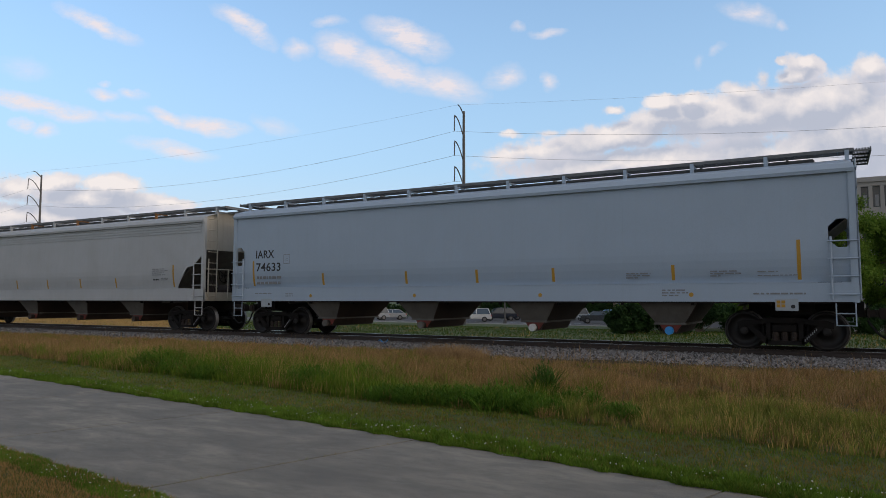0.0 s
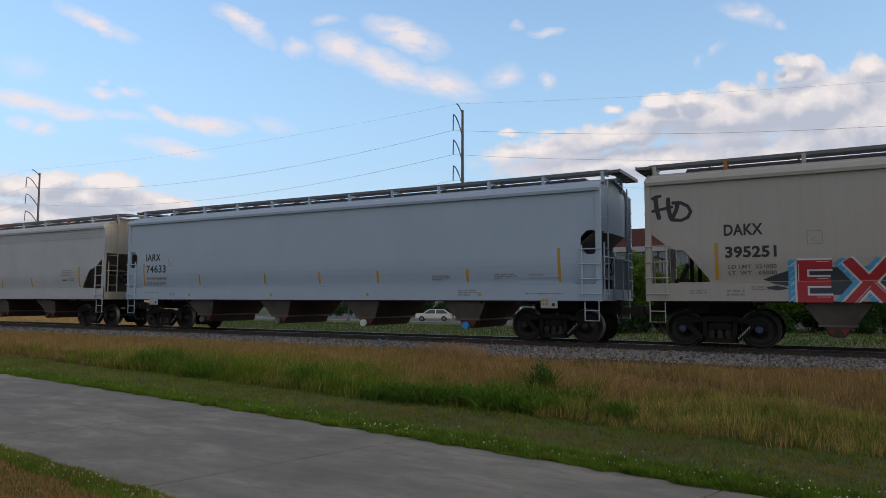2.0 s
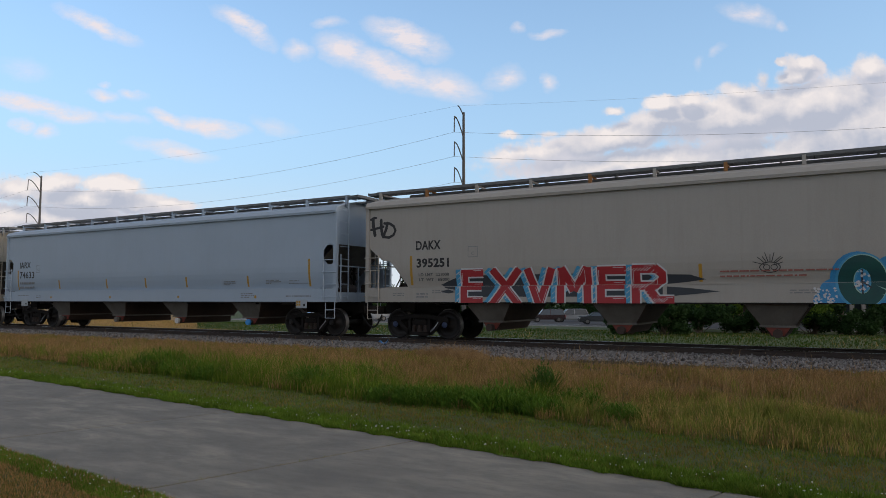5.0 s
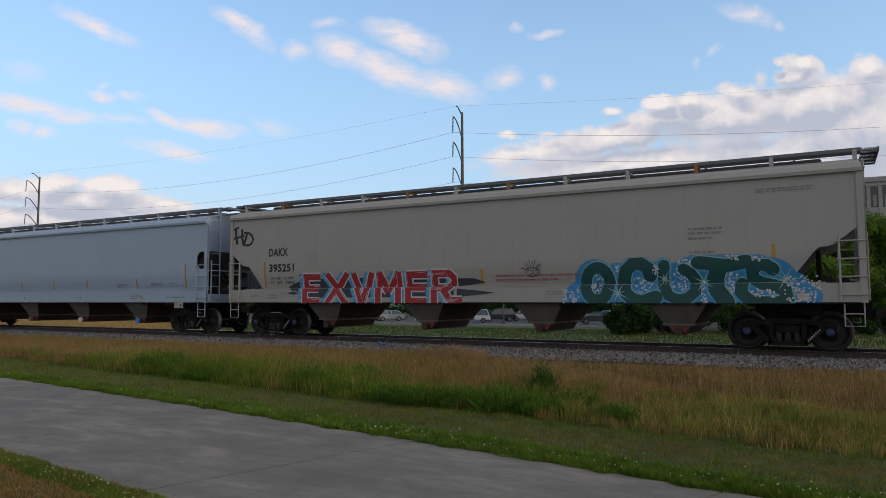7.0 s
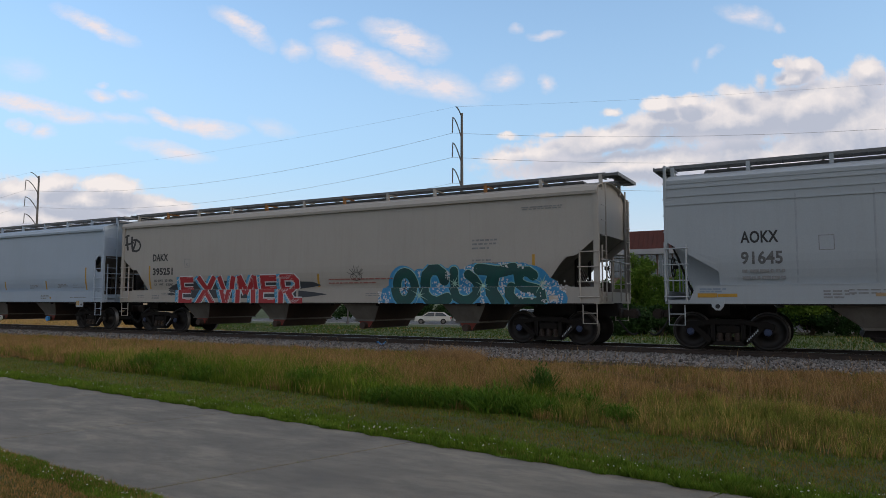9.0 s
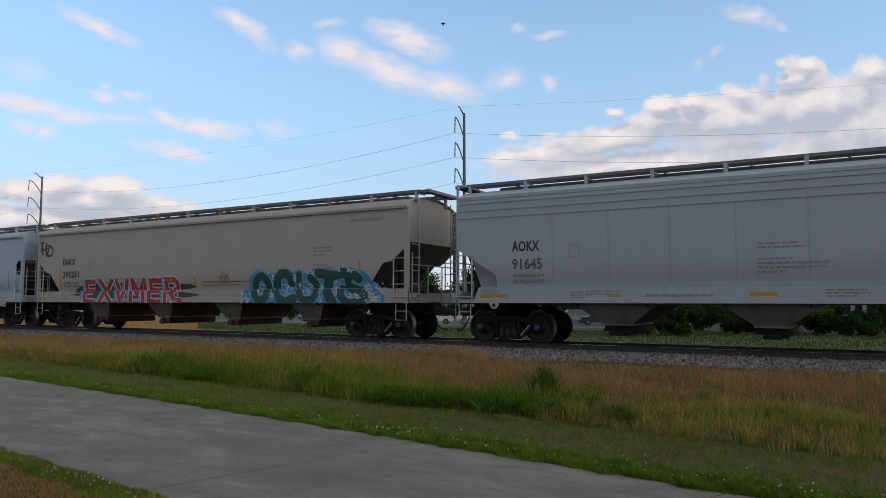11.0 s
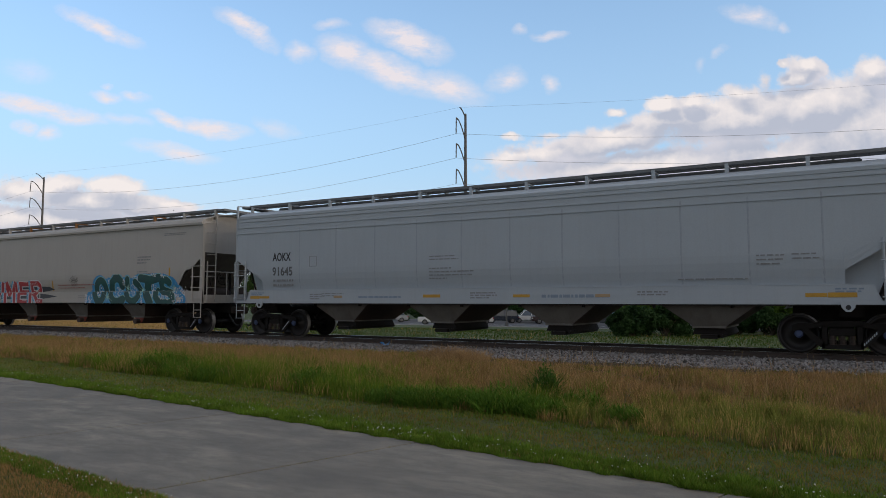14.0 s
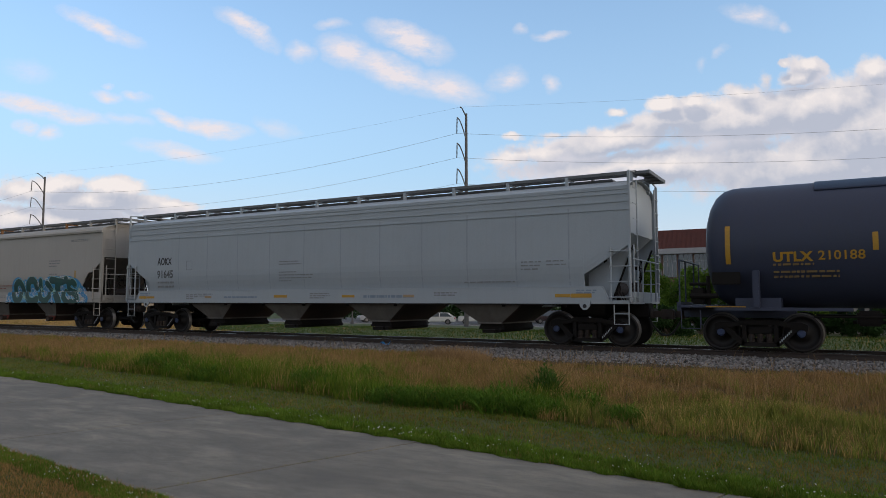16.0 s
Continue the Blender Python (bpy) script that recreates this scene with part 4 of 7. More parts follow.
class Decal:
    """Paint laid on a wagon's side: outlines in (x, z) that follow its panels."""

    def __init__(self, car, surface=hopper_surface):
        self.car, self.surface = car, surface
        self.bm, self.lift = bmesh.new(), 0.0

    def face(self, pts):
        vs = [self.bm.verts.new((a, self.lift, b)) for a, b in pts]
        self.bm.faces.new(vs)
        self.lift += 0.00004

    def stroke(self, pts, w, square=True):
        """A broad line through pts."""
        n = len(pts)
        if not square:
            for a, b in (pts[0], pts[-1]):
                self.face([(a + w / 2 * math.cos(2 * math.pi * k / 18), b + w / 2 * math.sin(2 * math.pi * k / 18)) for k in range(18)])
        left, right = [], []
        for i in range(n):
            a, b = Vector(pts[max(0, i - 1)]), Vector(pts[min(n - 1, i + 1)])
            d = (b - a).normalized()
            nrm = Vector((-d.y, d.x)) * w / 2
            left.append(Vector(pts[i]) + nrm)
            right.append(Vector(pts[i]) - nrm)
        for i in range(n - 1):
            self.face([tuple(left[i]), tuple(left[i + 1]), tuple(right[i + 1]), tuple(right[i])])

    def disc(self, x, z, r, rz=None, seg=16):
        self.face([(x + r * math.cos(2 * math.pi * k / seg), z + (rz or r) * math.sin(2 * math.pi * k / seg)) for k in range(seg)])

    def done(self, name, mat, layer, label="", low=1.125, high=9.0):
        bm = self.bm
        for z, clear_in, clear_out in ((low, True, False), (1.603, False, False), (1.75, False, False), (1.9, False, False), (2.05, False, False), (high, False, True)):
            geom = bm.verts[:] + bm.edges[:] + bm.faces[:]
            bmesh.ops.bisect_plane(bm, geom=geom, plane_co=(0, 0, z), plane_no=(0, 0, 1), clear_inner=clear_in, clear_outer=clear_out)
        bmesh.ops.split_edges(bm, edges=[e for e in bm.edges if all(abs(v.co.z - 1.603) < 1e-4 for v in e.verts)])
        for f in bm.faces:
            zc = f.calc_center_median().z
            for v in f.verts:
                if abs(v.co.z - 1.603) < 1e-4:
                    v.co.z += 0.003 if zc > 1.603 else -0.001
        for v in bm.verts:
            v.co.y = self.surface(v.co.z) - v.co.y - layer * 0.0022
        for f in bm.faces:
            f.normal_update()
            if f.normal.y > 0:
                f.normal_flip()
        return part(name, bm, mat, self.car, label)


def frame_box(car, x, z, w, h, mat):
    d = Decal(car)
    for a, b in (((x, z), (x + w, z)), ((x, z + h), (x + w, z + h)), ((x, z), (x, z + h)), ((x + w, z), (x + w, z + h))):
        d.stroke([a, b], 0.018)
    d.done("stencil_box", mat, 0)


def write_on_cars():
    lettering("IARX", -8.50, 2.63, 0.84, 0.27, M["ink"], iarx, bold=0.006, label="black reporting mark")
    lettering("74633", -8.48, 2.18, 1.12, 0.28, M["ink"], iarx, bold=0.006, label="black wagon number")
    bars([1.15, 1.12], -8.45, 2.00, -1.575, M["ink_faded"], iarx, 0.09, 0.19, seed=3)
    frame_box(iarx, -7.22, 2.42, 0.27, 0.30, M["ink_faded"])
    lettering("C", -7.13, 2.50, 0.09, 0.10, M["ink_faded"], iarx)
    bars([0.62, 0.66, 0.3], 4.45, 1.88, -1.565, M["ink_faded"], iarx, 0.03, 0.055, seed=4)
    bars([0.6, 0.7, 0.25], 6.5, 1.90, -1.568, M["ink_faded"], iarx, 0.03, 0.055, seed=5)
    bars([0.45], 7.55, 1.87, -1.567, M["ink_faded"], iarx, 0.022, 0.05, seed=6)
    bars([0.85], 7.55, 1.78, -1.560, M["ink_faded"], iarx, 0.022, 0.05, seed=7)
    bars([0.6, 0.66, 0.45], 5.35, 1.45, -1.604, M["ink_faded"], iarx, 0.035, 0.065, seed=8)
    bars([1.1], 7.45, 1.36, -1.604, M["ink_faded"], iarx, 0.04, 0.06, seed=9)
    bars([0.8], -8.5, 1.42, -1.604, M["ink_faded"], iarx, 0.03, 0.06, seed=10)
    bars([0.32, 0.32], -7.1, 1.40, -1.604, M["ink_faded"], iarx, 0.03, 0.07, seed=11)
    for x in (-6.0, -1.95, 2.1, 6.05):
        d = Decal(iarx)
        d.disc(x, 1.32, 0.055)
        d.done("yellow_dot", M["yellow"], 0)
    for x in (-7.95, 8.15):
        bm = bmesh.new()
        box(bm, x - 0.24, x + 0.24, -1.63, -1.605, 0.94, 1.22, 0.01)
        pad = part("jacking_pad", bm, M["paint_pale"], iarx, "pale jacking plate with a round hole")
        bm = bmesh.new()
        rod(bm, (x + 0.13, -1.636, 1.04), (x + 0.13, -1.628, 1.04), 0.045, 16)
        part("hole", bm, M["ink"], pad)
        if x > 0:
            bm = bmesh.new()
            for i in range(2):
                for j in range(2):
                    box(bm, x - 0.21 + i * 0.10, x - 0.13 + i * 0.10, -1.634, -1.629, 1.02 + j * 0.09, 1.09 + j * 0.09)
            part("yellow_tag", bm, M["yellow"], pad)
    lettering("DAKX", -7.88, 2.73, 0.86, 0.26, M["ink"], dakx, bold=0.010, label="black reporting mark")
    lettering("395251", -7.86, 2.20, 1.12, 0.25, M["ink"], dakx, bold=0.012, label="black wagon number")
    lettering("LD LMT  221000", -7.80, 1.93, 1.05, 0.085, M["ink_grey"], dakx, bold=0.003)
    lettering("LT  WT   65000", -7.80, 1.78, 1.05, 0.085, M["ink_grey"], dakx, bold=0.003)
    frame_box(dakx, -6.10, 2.46, 0.30, 0.30, M["ink_faded"])
    lettering("C", -6.0, 2.51, 0.10, 0.10, M["ink_faded"], dakx)
    bars([0.4, 0.4], -8.7, 1.42, -1.604, M["ink_faded"], dakx, 0.03, 0.06, seed=12)
    bars([0.4, 0.4], -7.85, 1.42, -1.604, M["ink_faded"], dakx, 0.05, 0.09, seed=13)
    bars([0.9, 0.7], -7.3, 1.50, -1.604, M["ink_faded"], dakx, 0.03, 0.06, seed=14)
    bars([2.5], 0.75, 1.92, -1.575, M["ink_red"], dakx, 0.035, 0.05, seed=15)
    bars([1.9], 0.75, 1.80, -1.565, M["ink_red"], dakx, 0.035, 0.05, seed=16)
    bars([0.85, 0.65], 2.25, 1.45, -1.604, M["ink_faded"], dakx, 0.025, 0.06, seed=17)
    bars([0.8], 6.0, 2.98, -1.592, M["ink_faded"], dakx, 0.05, 0.06, seed=18)
    bars([0.8], 6.0, 2.87, -1.592, M["ink_faded"], dakx, 0.05, 0.06, seed=19)
    bars([0.55], 6.0, 2.75, -1.592, M["ink_faded"], dakx, 0.05, 0.06, seed=20)
    bars([0.6], 6.0, 2.40, -1.590, M["ink_faded"], dakx, 0.05, 0.06, seed=21)
    bars([1.1], 6.0, 2.31, -1.588, M["ink_faded"], dakx, 0.05, 0.06, seed=22)
    bars([1.2], 7.55, 3.83, -1.592, M["ink_faded"], dakx, 0.03, 0.06, seed=23)
    bars([1.15], 7.56, 3.77, -1.592, M["ink_faded"], dakx, 0.03, 0.06, seed=24)
    lettering("AOKX", -8.30, 2.60, 0.82, 0.27, M["ink"], aokx, bold=0.010, label="black reporting mark")
    lettering("91645", -8.30, 2.10, 0.90, 0.28, M["ink_grey"], aokx, bold=0.012, label="worn wagon number")
    bars([0.92], -8.28, 1.96, -1.572, M["ink_faded"], aokx, 0.07, 0.15, seed=25)
    bars([0.92], -8.28, 1.80, -1.560, M["ink_faded"], aokx, 0.07, 0.15, seed=26)
    frame_box(aokx, -6.65, 2.38, 0.30, 0.33, M["ink_faded"])
    bars([0.9, 1.0], -2.0, 2.58, -1.592, M["ink_faded"], aokx, 0.035, 0.09, seed=27)
    bars([0.8], -2.0, 2.22, -1.588, M["ink_faded"], aokx, 0.035, 0.09, seed=28)
    bars([1.5], -2.0, 2.12, -1.584, M["ink_faded"], aokx, 0.035, 0.09, seed=29)
    bars([1.45], -2.0, 2.02, -1.578, M["ink_faded"], aokx, 0.035, 0.09, seed=30)
    bars([0.6], -2.0, 1.92, -1.572, M["ink_faded"], aokx, 0.035, 0.09, seed=31)
    bars([0.6, 0.6, 0.5], 7.0, 2.32, -1.590, M["ink_faded"], aokx, 0.035, 0.10, seed=32)
    bars([0.5, 0.6], 7.75, 2.33, -1.590, M["ink_faded"], aokx, 0.035, 0.10, seed=33)
    bars([1.6], 5.2, 1.78, -1.562, M["ink_faded"], aokx, 0.03, 0.06, seed=34)
    bars([0.5, 0.6, 0.4], -6.6, 1.46, -1.604, M["ink_faded"], aokx, 0.04, 0.07, seed=35)
    bars([0.9, 0.6], -6.1, 1.48, -1.604, M["ink_faded"], aokx, 0.03, 0.07, seed=36)
    bars([1.6], -4.6, 1.38, -1.604, M["ink_blue"], aokx, 0.06, 0.07, seed=37)
    bars([0.8, 0.9, 0.6], -0.6, 1.48, -1.604, M["ink_faded"], aokx, 0.04, 0.07, seed=38)
    bars([0.8, 0.7], 4.2, 1.48, -1.604, M["ink_faded"], aokx, 0.04, 0.07, seed=39)
    bars([1.9], 1.6, 1.40, -1.604, M["ink_blue"], aokx, 0.08, 0.07, seed=40)
    bars([0.55, 0.5], 8.6, 1.52, -1.604, M["ink_blue"], aokx, 0.035, 0.06, seed=41)
    bars([0.6, 0.5], -9.25, 1.52, -1.604, M["ink_blue"], aokx, 0.035, 0.06, seed=42)
    for x0, x1, z0, z1 in ((-9.3, -8.85, 1.30, 1.40), (-8.84, -8.4, 1.31, 1.39), (-5.6, -5.25, 1.32, 1.40), (-2.2, -1.6, 1.33, 1.42), (0.75, 1.25, 1.33, 1.41), (3.1, 3.5, 1.33, 1.41), (8.45, 9.02, 1.31, 1.42), (8.0, 8.44, 1.32, 1.41)):
        d = Decal(aokx)
        d.face([(x0, z0), (x1, z0), (x1, z1), (x0, z1)])
        d.done("yellow_patch", M["yellow"] if x1 - x0 > 0.42 or x0 > 7 else M["tan_patch"], 0)
    for sx in (-1, 1):
        bm = bmesh.new()
        x = sx * 8.84
        prism(bm, [(x - 0.16, 1.24), (x + 0.16, 1.24), (x + 0.13, 1.08), (x + 0.05, 0.99), (x - 0.05, 0.99), (x - 0.13, 1.08)], -1.645, -1.605)
        lug = part("lifting_lug", bm, M["paint_pale"], aokx)
        bm = bmesh.new()
        rod(bm, (x, -1.65, 1.085), (x, -1.644, 1.085), 0.055, 14)
        part("hole", bm, M["ink"], lug)
    # weld seams of the pale wagon, their shading put into a darker colour
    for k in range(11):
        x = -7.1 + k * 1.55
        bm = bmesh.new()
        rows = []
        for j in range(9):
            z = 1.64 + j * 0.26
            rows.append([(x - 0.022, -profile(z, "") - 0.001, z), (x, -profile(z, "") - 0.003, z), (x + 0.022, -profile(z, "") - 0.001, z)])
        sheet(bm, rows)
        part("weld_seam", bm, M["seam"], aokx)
    for car, xs in ((dakx, (-1.9, 1.25, 4.7)), (worn, (-4, 0, 4)), (iarx, (-4.2, 4.4))):
        for x in xs:
            bm = bmesh.new()
            rows = [[(x - 0.012, -profile(z, "") - 0.0005, z), (x, -profile(z, "") - 0.003, z), (x + 0.012, -profile(z, "") - 0.0005, z)] for z in (1.64, 2.2, 2.9, 3.5, 4.05)]
            sheet(bm, rows)
            part("weld_seam", bm, M["paint_grey"] if car is dakx else M["paint_worn"] if car is worn else M["paint_blue"], car)
    lettering("UTLX", 46.24 - utlx_mid, 2.15, 0.84, 0.21, M["yellow"], utlx, tank_surface, "yellow reporting mark", bold=0.012)
    lettering("210188", 47.18 - utlx_mid, 2.17, 0.92, 0.20, M["yellow"], utlx, tank_surface, "yellow wagon number", bold=0.004)
    bars([0.85], 46.24 - utlx_mid, 2.10, -1.475, M["tape_dim"], utlx, 0.05, 0.06, seed=43)
    bars([1.35], 46.24 - utlx_mid, 1.93, -1.405, M["tape_dim"], utlx, 0.05, 0.06, seed=44)
    bars([1.35], 46.24 - utlx_mid, 1.82, -1.345, M["tape_dim"], utlx, 0.05, 0.06, seed=45)
    bars([0.75, 0.9, 0.7, 0.75], 6.75, 2.38, -1.592, M["ink_faded"], worn, 0.03, 0.075, seed=46)
    bars([0.35], 6.8, 1.98, -1.57, M["ink"], worn, 0.05, 0.075, seed=47)
    bars([0.4, 0.4], 7.25, 2.02, -1.575, M["ink_faded"], worn, 0.03, 0.06, seed=48)


M["ink_grey"] = material("worn_dark_lettering", (0.075, 0.078, 0.085), (0.16, 0.165, 0.17), rough=0.6, scale=14.0, amount=0.9, bump=0.0)
M["seam"] = material("shaded_weld_seam", (0.305, 0.34, 0.375), (0.345, 0.39, 0.43), rough=0.6, scale=2.5, amount=1.0, bump=0.1)
M["tan_patch"] = material("faded_orange_patch", (0.42, 0.30, 0.17), rough=0.6, scale=6, amount=0.8, bump=0.02)
M["tape_dim"] = material("dim_yellow_small_print", (0.16, 0.10, 0.03), rough=0.6, bump=0.0)
write_on_cars()


def paint_red_piece(car):
    """Red block letters with hatched light blue sides, white edges and dark shapes behind."""
    w = 0.21
    letters = []

    def add(x0, x1, strokes):
        for s in strokes:
            letters.append([(x0 + (x1 - x0) * a, 1.12 + 0.96 * b) for a, b in s])
    E = [[(0.14, -0.1), (0.14, 1.0)], [(0.0, 0.90), (1.0, 0.90)], [(0.1, 0.5), (0.95, 0.5)], [(0.0, 0.06), (1.0, 0.06)]]
    add(-6.33, -5.62, E)
    add(-5.38, -4.45, [[(0.05, 1.0), (0.95, -0.05)], [(0.95, 1.0), (0.05, -0.05)]])
    add(-4.30, -3.50, [[(0.05, 1.0), (0.50, -0.05)], [(0.95, 1.0), (0.50, -0.05)]])
    add(-3.36, -2.46, [[(0.08, -0.05), (0.10, 1.0)], [(0.10, 1.0), (0.50, 0.35)], [(0.50, 0.35), (0.90, 1.0)], [(0.92, -0.05), (0.90, 1.0)]])
    add(-2.28, -1.52, E)
    add(-1.36, -0.60, [[(0.12, -0.05), (0.12, 1.0)], [(0.0, 0.92), (0.75, 0.92)], [(0.72, 0.95), (0.98, 0.78), (0.98, 0.62), (0.72, 0.46)], [(0.1, 0.47), (0.78, 0.47)], [(0.5, 0.45), (0.95, -0.05)]])
    letters.append([(-0.78, 1.20), (-0.32, 1.20)])
    d = Decal(car)
    for pts in ([(-7.05, 1.66), (-6.75, 1.78), (-6.5, 1.86), (-6.5, 1.5), (-6.8, 1.55)], [(-0.62, 1.86), (0.05, 1.84), (0.42, 1.72), (0.0, 1.66), (-0.62, 1.60)],
                [(-0.5, 1.55), (0.1, 1.50), (0.75, 1.42), (0.2, 1.36), (-0.5, 1.30)], [(-7.0, 1.46), (-6.75, 1.52), (-6.5, 1.44), (-6.75, 1.40)],
                [(-6.4, 1.30), (-0.6, 1.30), (-0.6, 1.92), (-6.4, 1.92)]):
        d.face(pts)
    d.done("graffiti_shadow", M["slate"], 1, "dark slate spray-paint shapes")
    d = Decal(car)
    for s in letters:
        d.stroke(s, w + 0.085)
    d.done("graffiti_edge", M["white"], 4, "white spray-paint outline", high=2.16)
    d = Decal(car)
    for s in letters:
        d.stroke([(a - 0.17, b - 0.0) for a, b in s], w + 0.02)
    d.done("graffiti_side", M["sky_paint"], 2, "light blue letter sides", high=2.12)
    d = Decal(car)
    for s in letters:
        for k in range(7):
            u = (k + 0.5) / 7
            i = min(len(s) - 2, int(u * (len(s) - 1)))
            v = u * (len(s) - 1) - i
            a = s[i][0] + (s[i + 1][0] - s[i][0]) * v - 0.18
            b = s[i][1] + (s[i + 1][1] - s[i][1]) * v
            d.stroke([(a - 0.06, b - 0.05), (a + 0.06, b + 0.05)], 0.014)
    tagged(d.done("graffiti_hatching", M["white"], 3, "", high=2.10), kind="stuff")
    d = Decal(car)
    for s in letters:
        d.stroke(s, w)
    d.done("graffiti_letters", M["red"], 5, "red block-letter graffiti reading EXVMER", high=2.12)
    d = Decal(car)
    for s in letters[::1]:
        (a, b), (c, e) = s[0], s[-1]
        l = math.hypot(c - a, e - b) or 1
        n = (-(e - b) / l * 0.07, (c - a) / l * 0.07)
        d.stroke([(a + (c - a) * 0.55 + n[0], b + (e - b) * 0.55 + n[1]), (a + (c - a) * 0.92 + n[0], b + (e - b) * 0.92 + n[1])], 0.012)
    d.done("graffiti_shine", M["white"], 6, "", high=2.12)


def arc_pts(cx, cz, rx, rz, a0, a1, n=14):
    return [(cx + rx * math.cos(radians(a0 + (a1 - a0) * k / n)), cz + rz * math.sin(radians(a0 + (a1 - a0) * k / n))) for k in range(n + 1)]


def paint_green_piece(car):
    """Dark green bubble letters on a blue cloud with pale dots."""
    strokes = [(arc_pts(3.69, 1.63, 0.32, 0.43, 60, 420, 24), 0.25),
               ([(5.05, 1.83), (4.99, 2.02), (4.84, 2.13), (4.62, 2.13), (4.45, 1.98), (4.38, 1.72), (4.42, 1.42), (4.58, 1.24), (4.85, 1.16), (5.19, 1.28)], 0.29),
               ([(5.40, 2.08), (5.38, 1.86), (5.38, 1.62), (5.50, 1.32), (5.72, 1.21), (5.96, 1.25), (6.15, 1.42), (6.16, 1.66), (6.05, 1.84), (5.87, 1.97)], 0.23),
               ([(6.21, 2.12), (6.42, 2.10), (6.64, 2.06), (6.85, 2.03), (7.05, 2.07), (7.30, 2.12)], 0.27), ([(6.70, 2.0), (6.60, 1.72), (6.64, 1.45), (6.84, 1.16)], 0.34),
               ([(7.87, 1.92), (7.74, 2.02), (7.56, 2.03), (7.43, 1.90), (7.44, 1.72), (7.62, 1.60), (7.92, 1.53), (8.13, 1.42), (8.17, 1.26), (7.98, 1.14), (7.62, 1.14), (7.34, 1.20), (7.18, 1.38), (7.20, 1.58)], 0.25)]
    d = Decal(car)
    for x, z, r, rz in ((3.0, 1.2, 0.28, 0.22), (3.15, 1.4, 0.3, 0.3), (3.62, 1.65, 0.56, 0.64), (4.22, 2.0, 0.22, 0.18), (4.7, 1.66, 0.62, 0.62), (5.2, 1.98, 0.24, 0.2), (5.35, 1.6, 0.42, 0.58), (5.75, 1.6, 0.55, 0.55), (6.1, 2.06, 0.4, 0.22), (7.0, 2.16, 0.3, 0.16), (7.55, 2.14, 0.22, 0.14),
                        (6.6, 1.65, 0.7, 0.60), (7.2, 1.8, 0.55, 0.42), (7.8, 1.62, 0.60, 0.58), (8.3, 1.45, 0.36, 0.40), (8.62, 1.27, 0.26, 0.24), (6.0, 1.3, 0.9, 0.35), (4.0, 1.3, 0.9, 0.35), (7.2, 1.3, 0.9, 0.35)):
        d.disc(x, z, r, rz, 24)
    d.done("graffiti_cloud", M["deep_blue"], 1, "blue spray-painted cloud", high=2.30)
    d = Decal(car)
    rnd = random.Random(11)
    for zone, n in (((2.74, 3.2, 1.13, 1.48), 52), ((4.1, 4.3, 1.9, 2.12), 18), ((4.62, 5.1, 1.38, 1.80), 40), ((5.55, 5.95, 1.42, 2.0), 40), ((5.75, 6.15, 2.02, 2.2), 22), ((6.28, 6.46, 1.14, 1.5), 14), ((6.82, 7.1, 1.35, 1.85), 36), ((7.35, 7.9, 1.26, 1.46), 30), ((8.1, 8.84, 1.14, 1.75), 95), ((6.85, 7.15, 2.16, 2.28), 18), ((7.42, 7.68, 2.12, 2.26), 14), ((5.08, 5.28, 1.85, 2.1), 16), ((3.56, 3.82, 1.42, 1.85), 26)):
        for k in range(n):
            d.disc(rnd.uniform(zone[0], zone[1]), rnd.uniform(zone[2], zone[3]), rnd.uniform(0.014, 0.032), seg=8)
    tagged(d.done("graffiti_dots", M["white"], 2, "pale bubbles"), kind="stuff")
    d = Decal(car)
    for s, w in strokes:
        d.stroke(s, w + 0.16, False)
    d.done("graffiti_outline", M["sky_paint"], 3, "light blue letter outlines", high=2.30)
    d = Decal(car)
    for s, w in strokes:
        d.stroke([(a + 0.01, b + 0.012) for a, b in s], w + 0.068, False)
    d.done("graffiti_rim", M["mint"], 4, "", high=2.30)
    d = Decal(car)
    for s, w in strokes:
        d.stroke(s, w + 0.05, False)
    d.done("graffiti_letters", M["teal"], 5, "dark green bubble-letter graffiti", high=2.30)
    d = Decal(car)
    for a in (90, 210, 330, 270):
        d.stroke([(3.69, 1.62), (3.69 + 0.2 * math.cos(radians(a)), 1.62 + 0.28 * math.sin(radians(a)))], 0.035)
    d.done("graffiti_sign", M["slate"], 6)
    d = Decal(car)
    for x, z, r in ((4.24, 1.38, 0.34), (5.40, 1.73, 0.26), (6.32, 1.64, 0.30), (8.13, 1.70, 0.32)):
        for k in range(8):
            a = math.pi * k / 4 + 0.3
            l = r if k % 2 else r * 0.6
            d.face([(x + 0.02 * math.cos(a + 1.57), z + 0.02 * math.sin(a + 1.57)), (x - 0.02 * math.cos(a + 1.57), z - 0.02 * math.sin(a + 1.57)), (x + l * math.cos(a), z + l * math.sin(a))])
        d.disc(x, z, 0.05)
    d.done("graffiti_stars", M["mint"], 6, "mint star highlights", high=2.30)


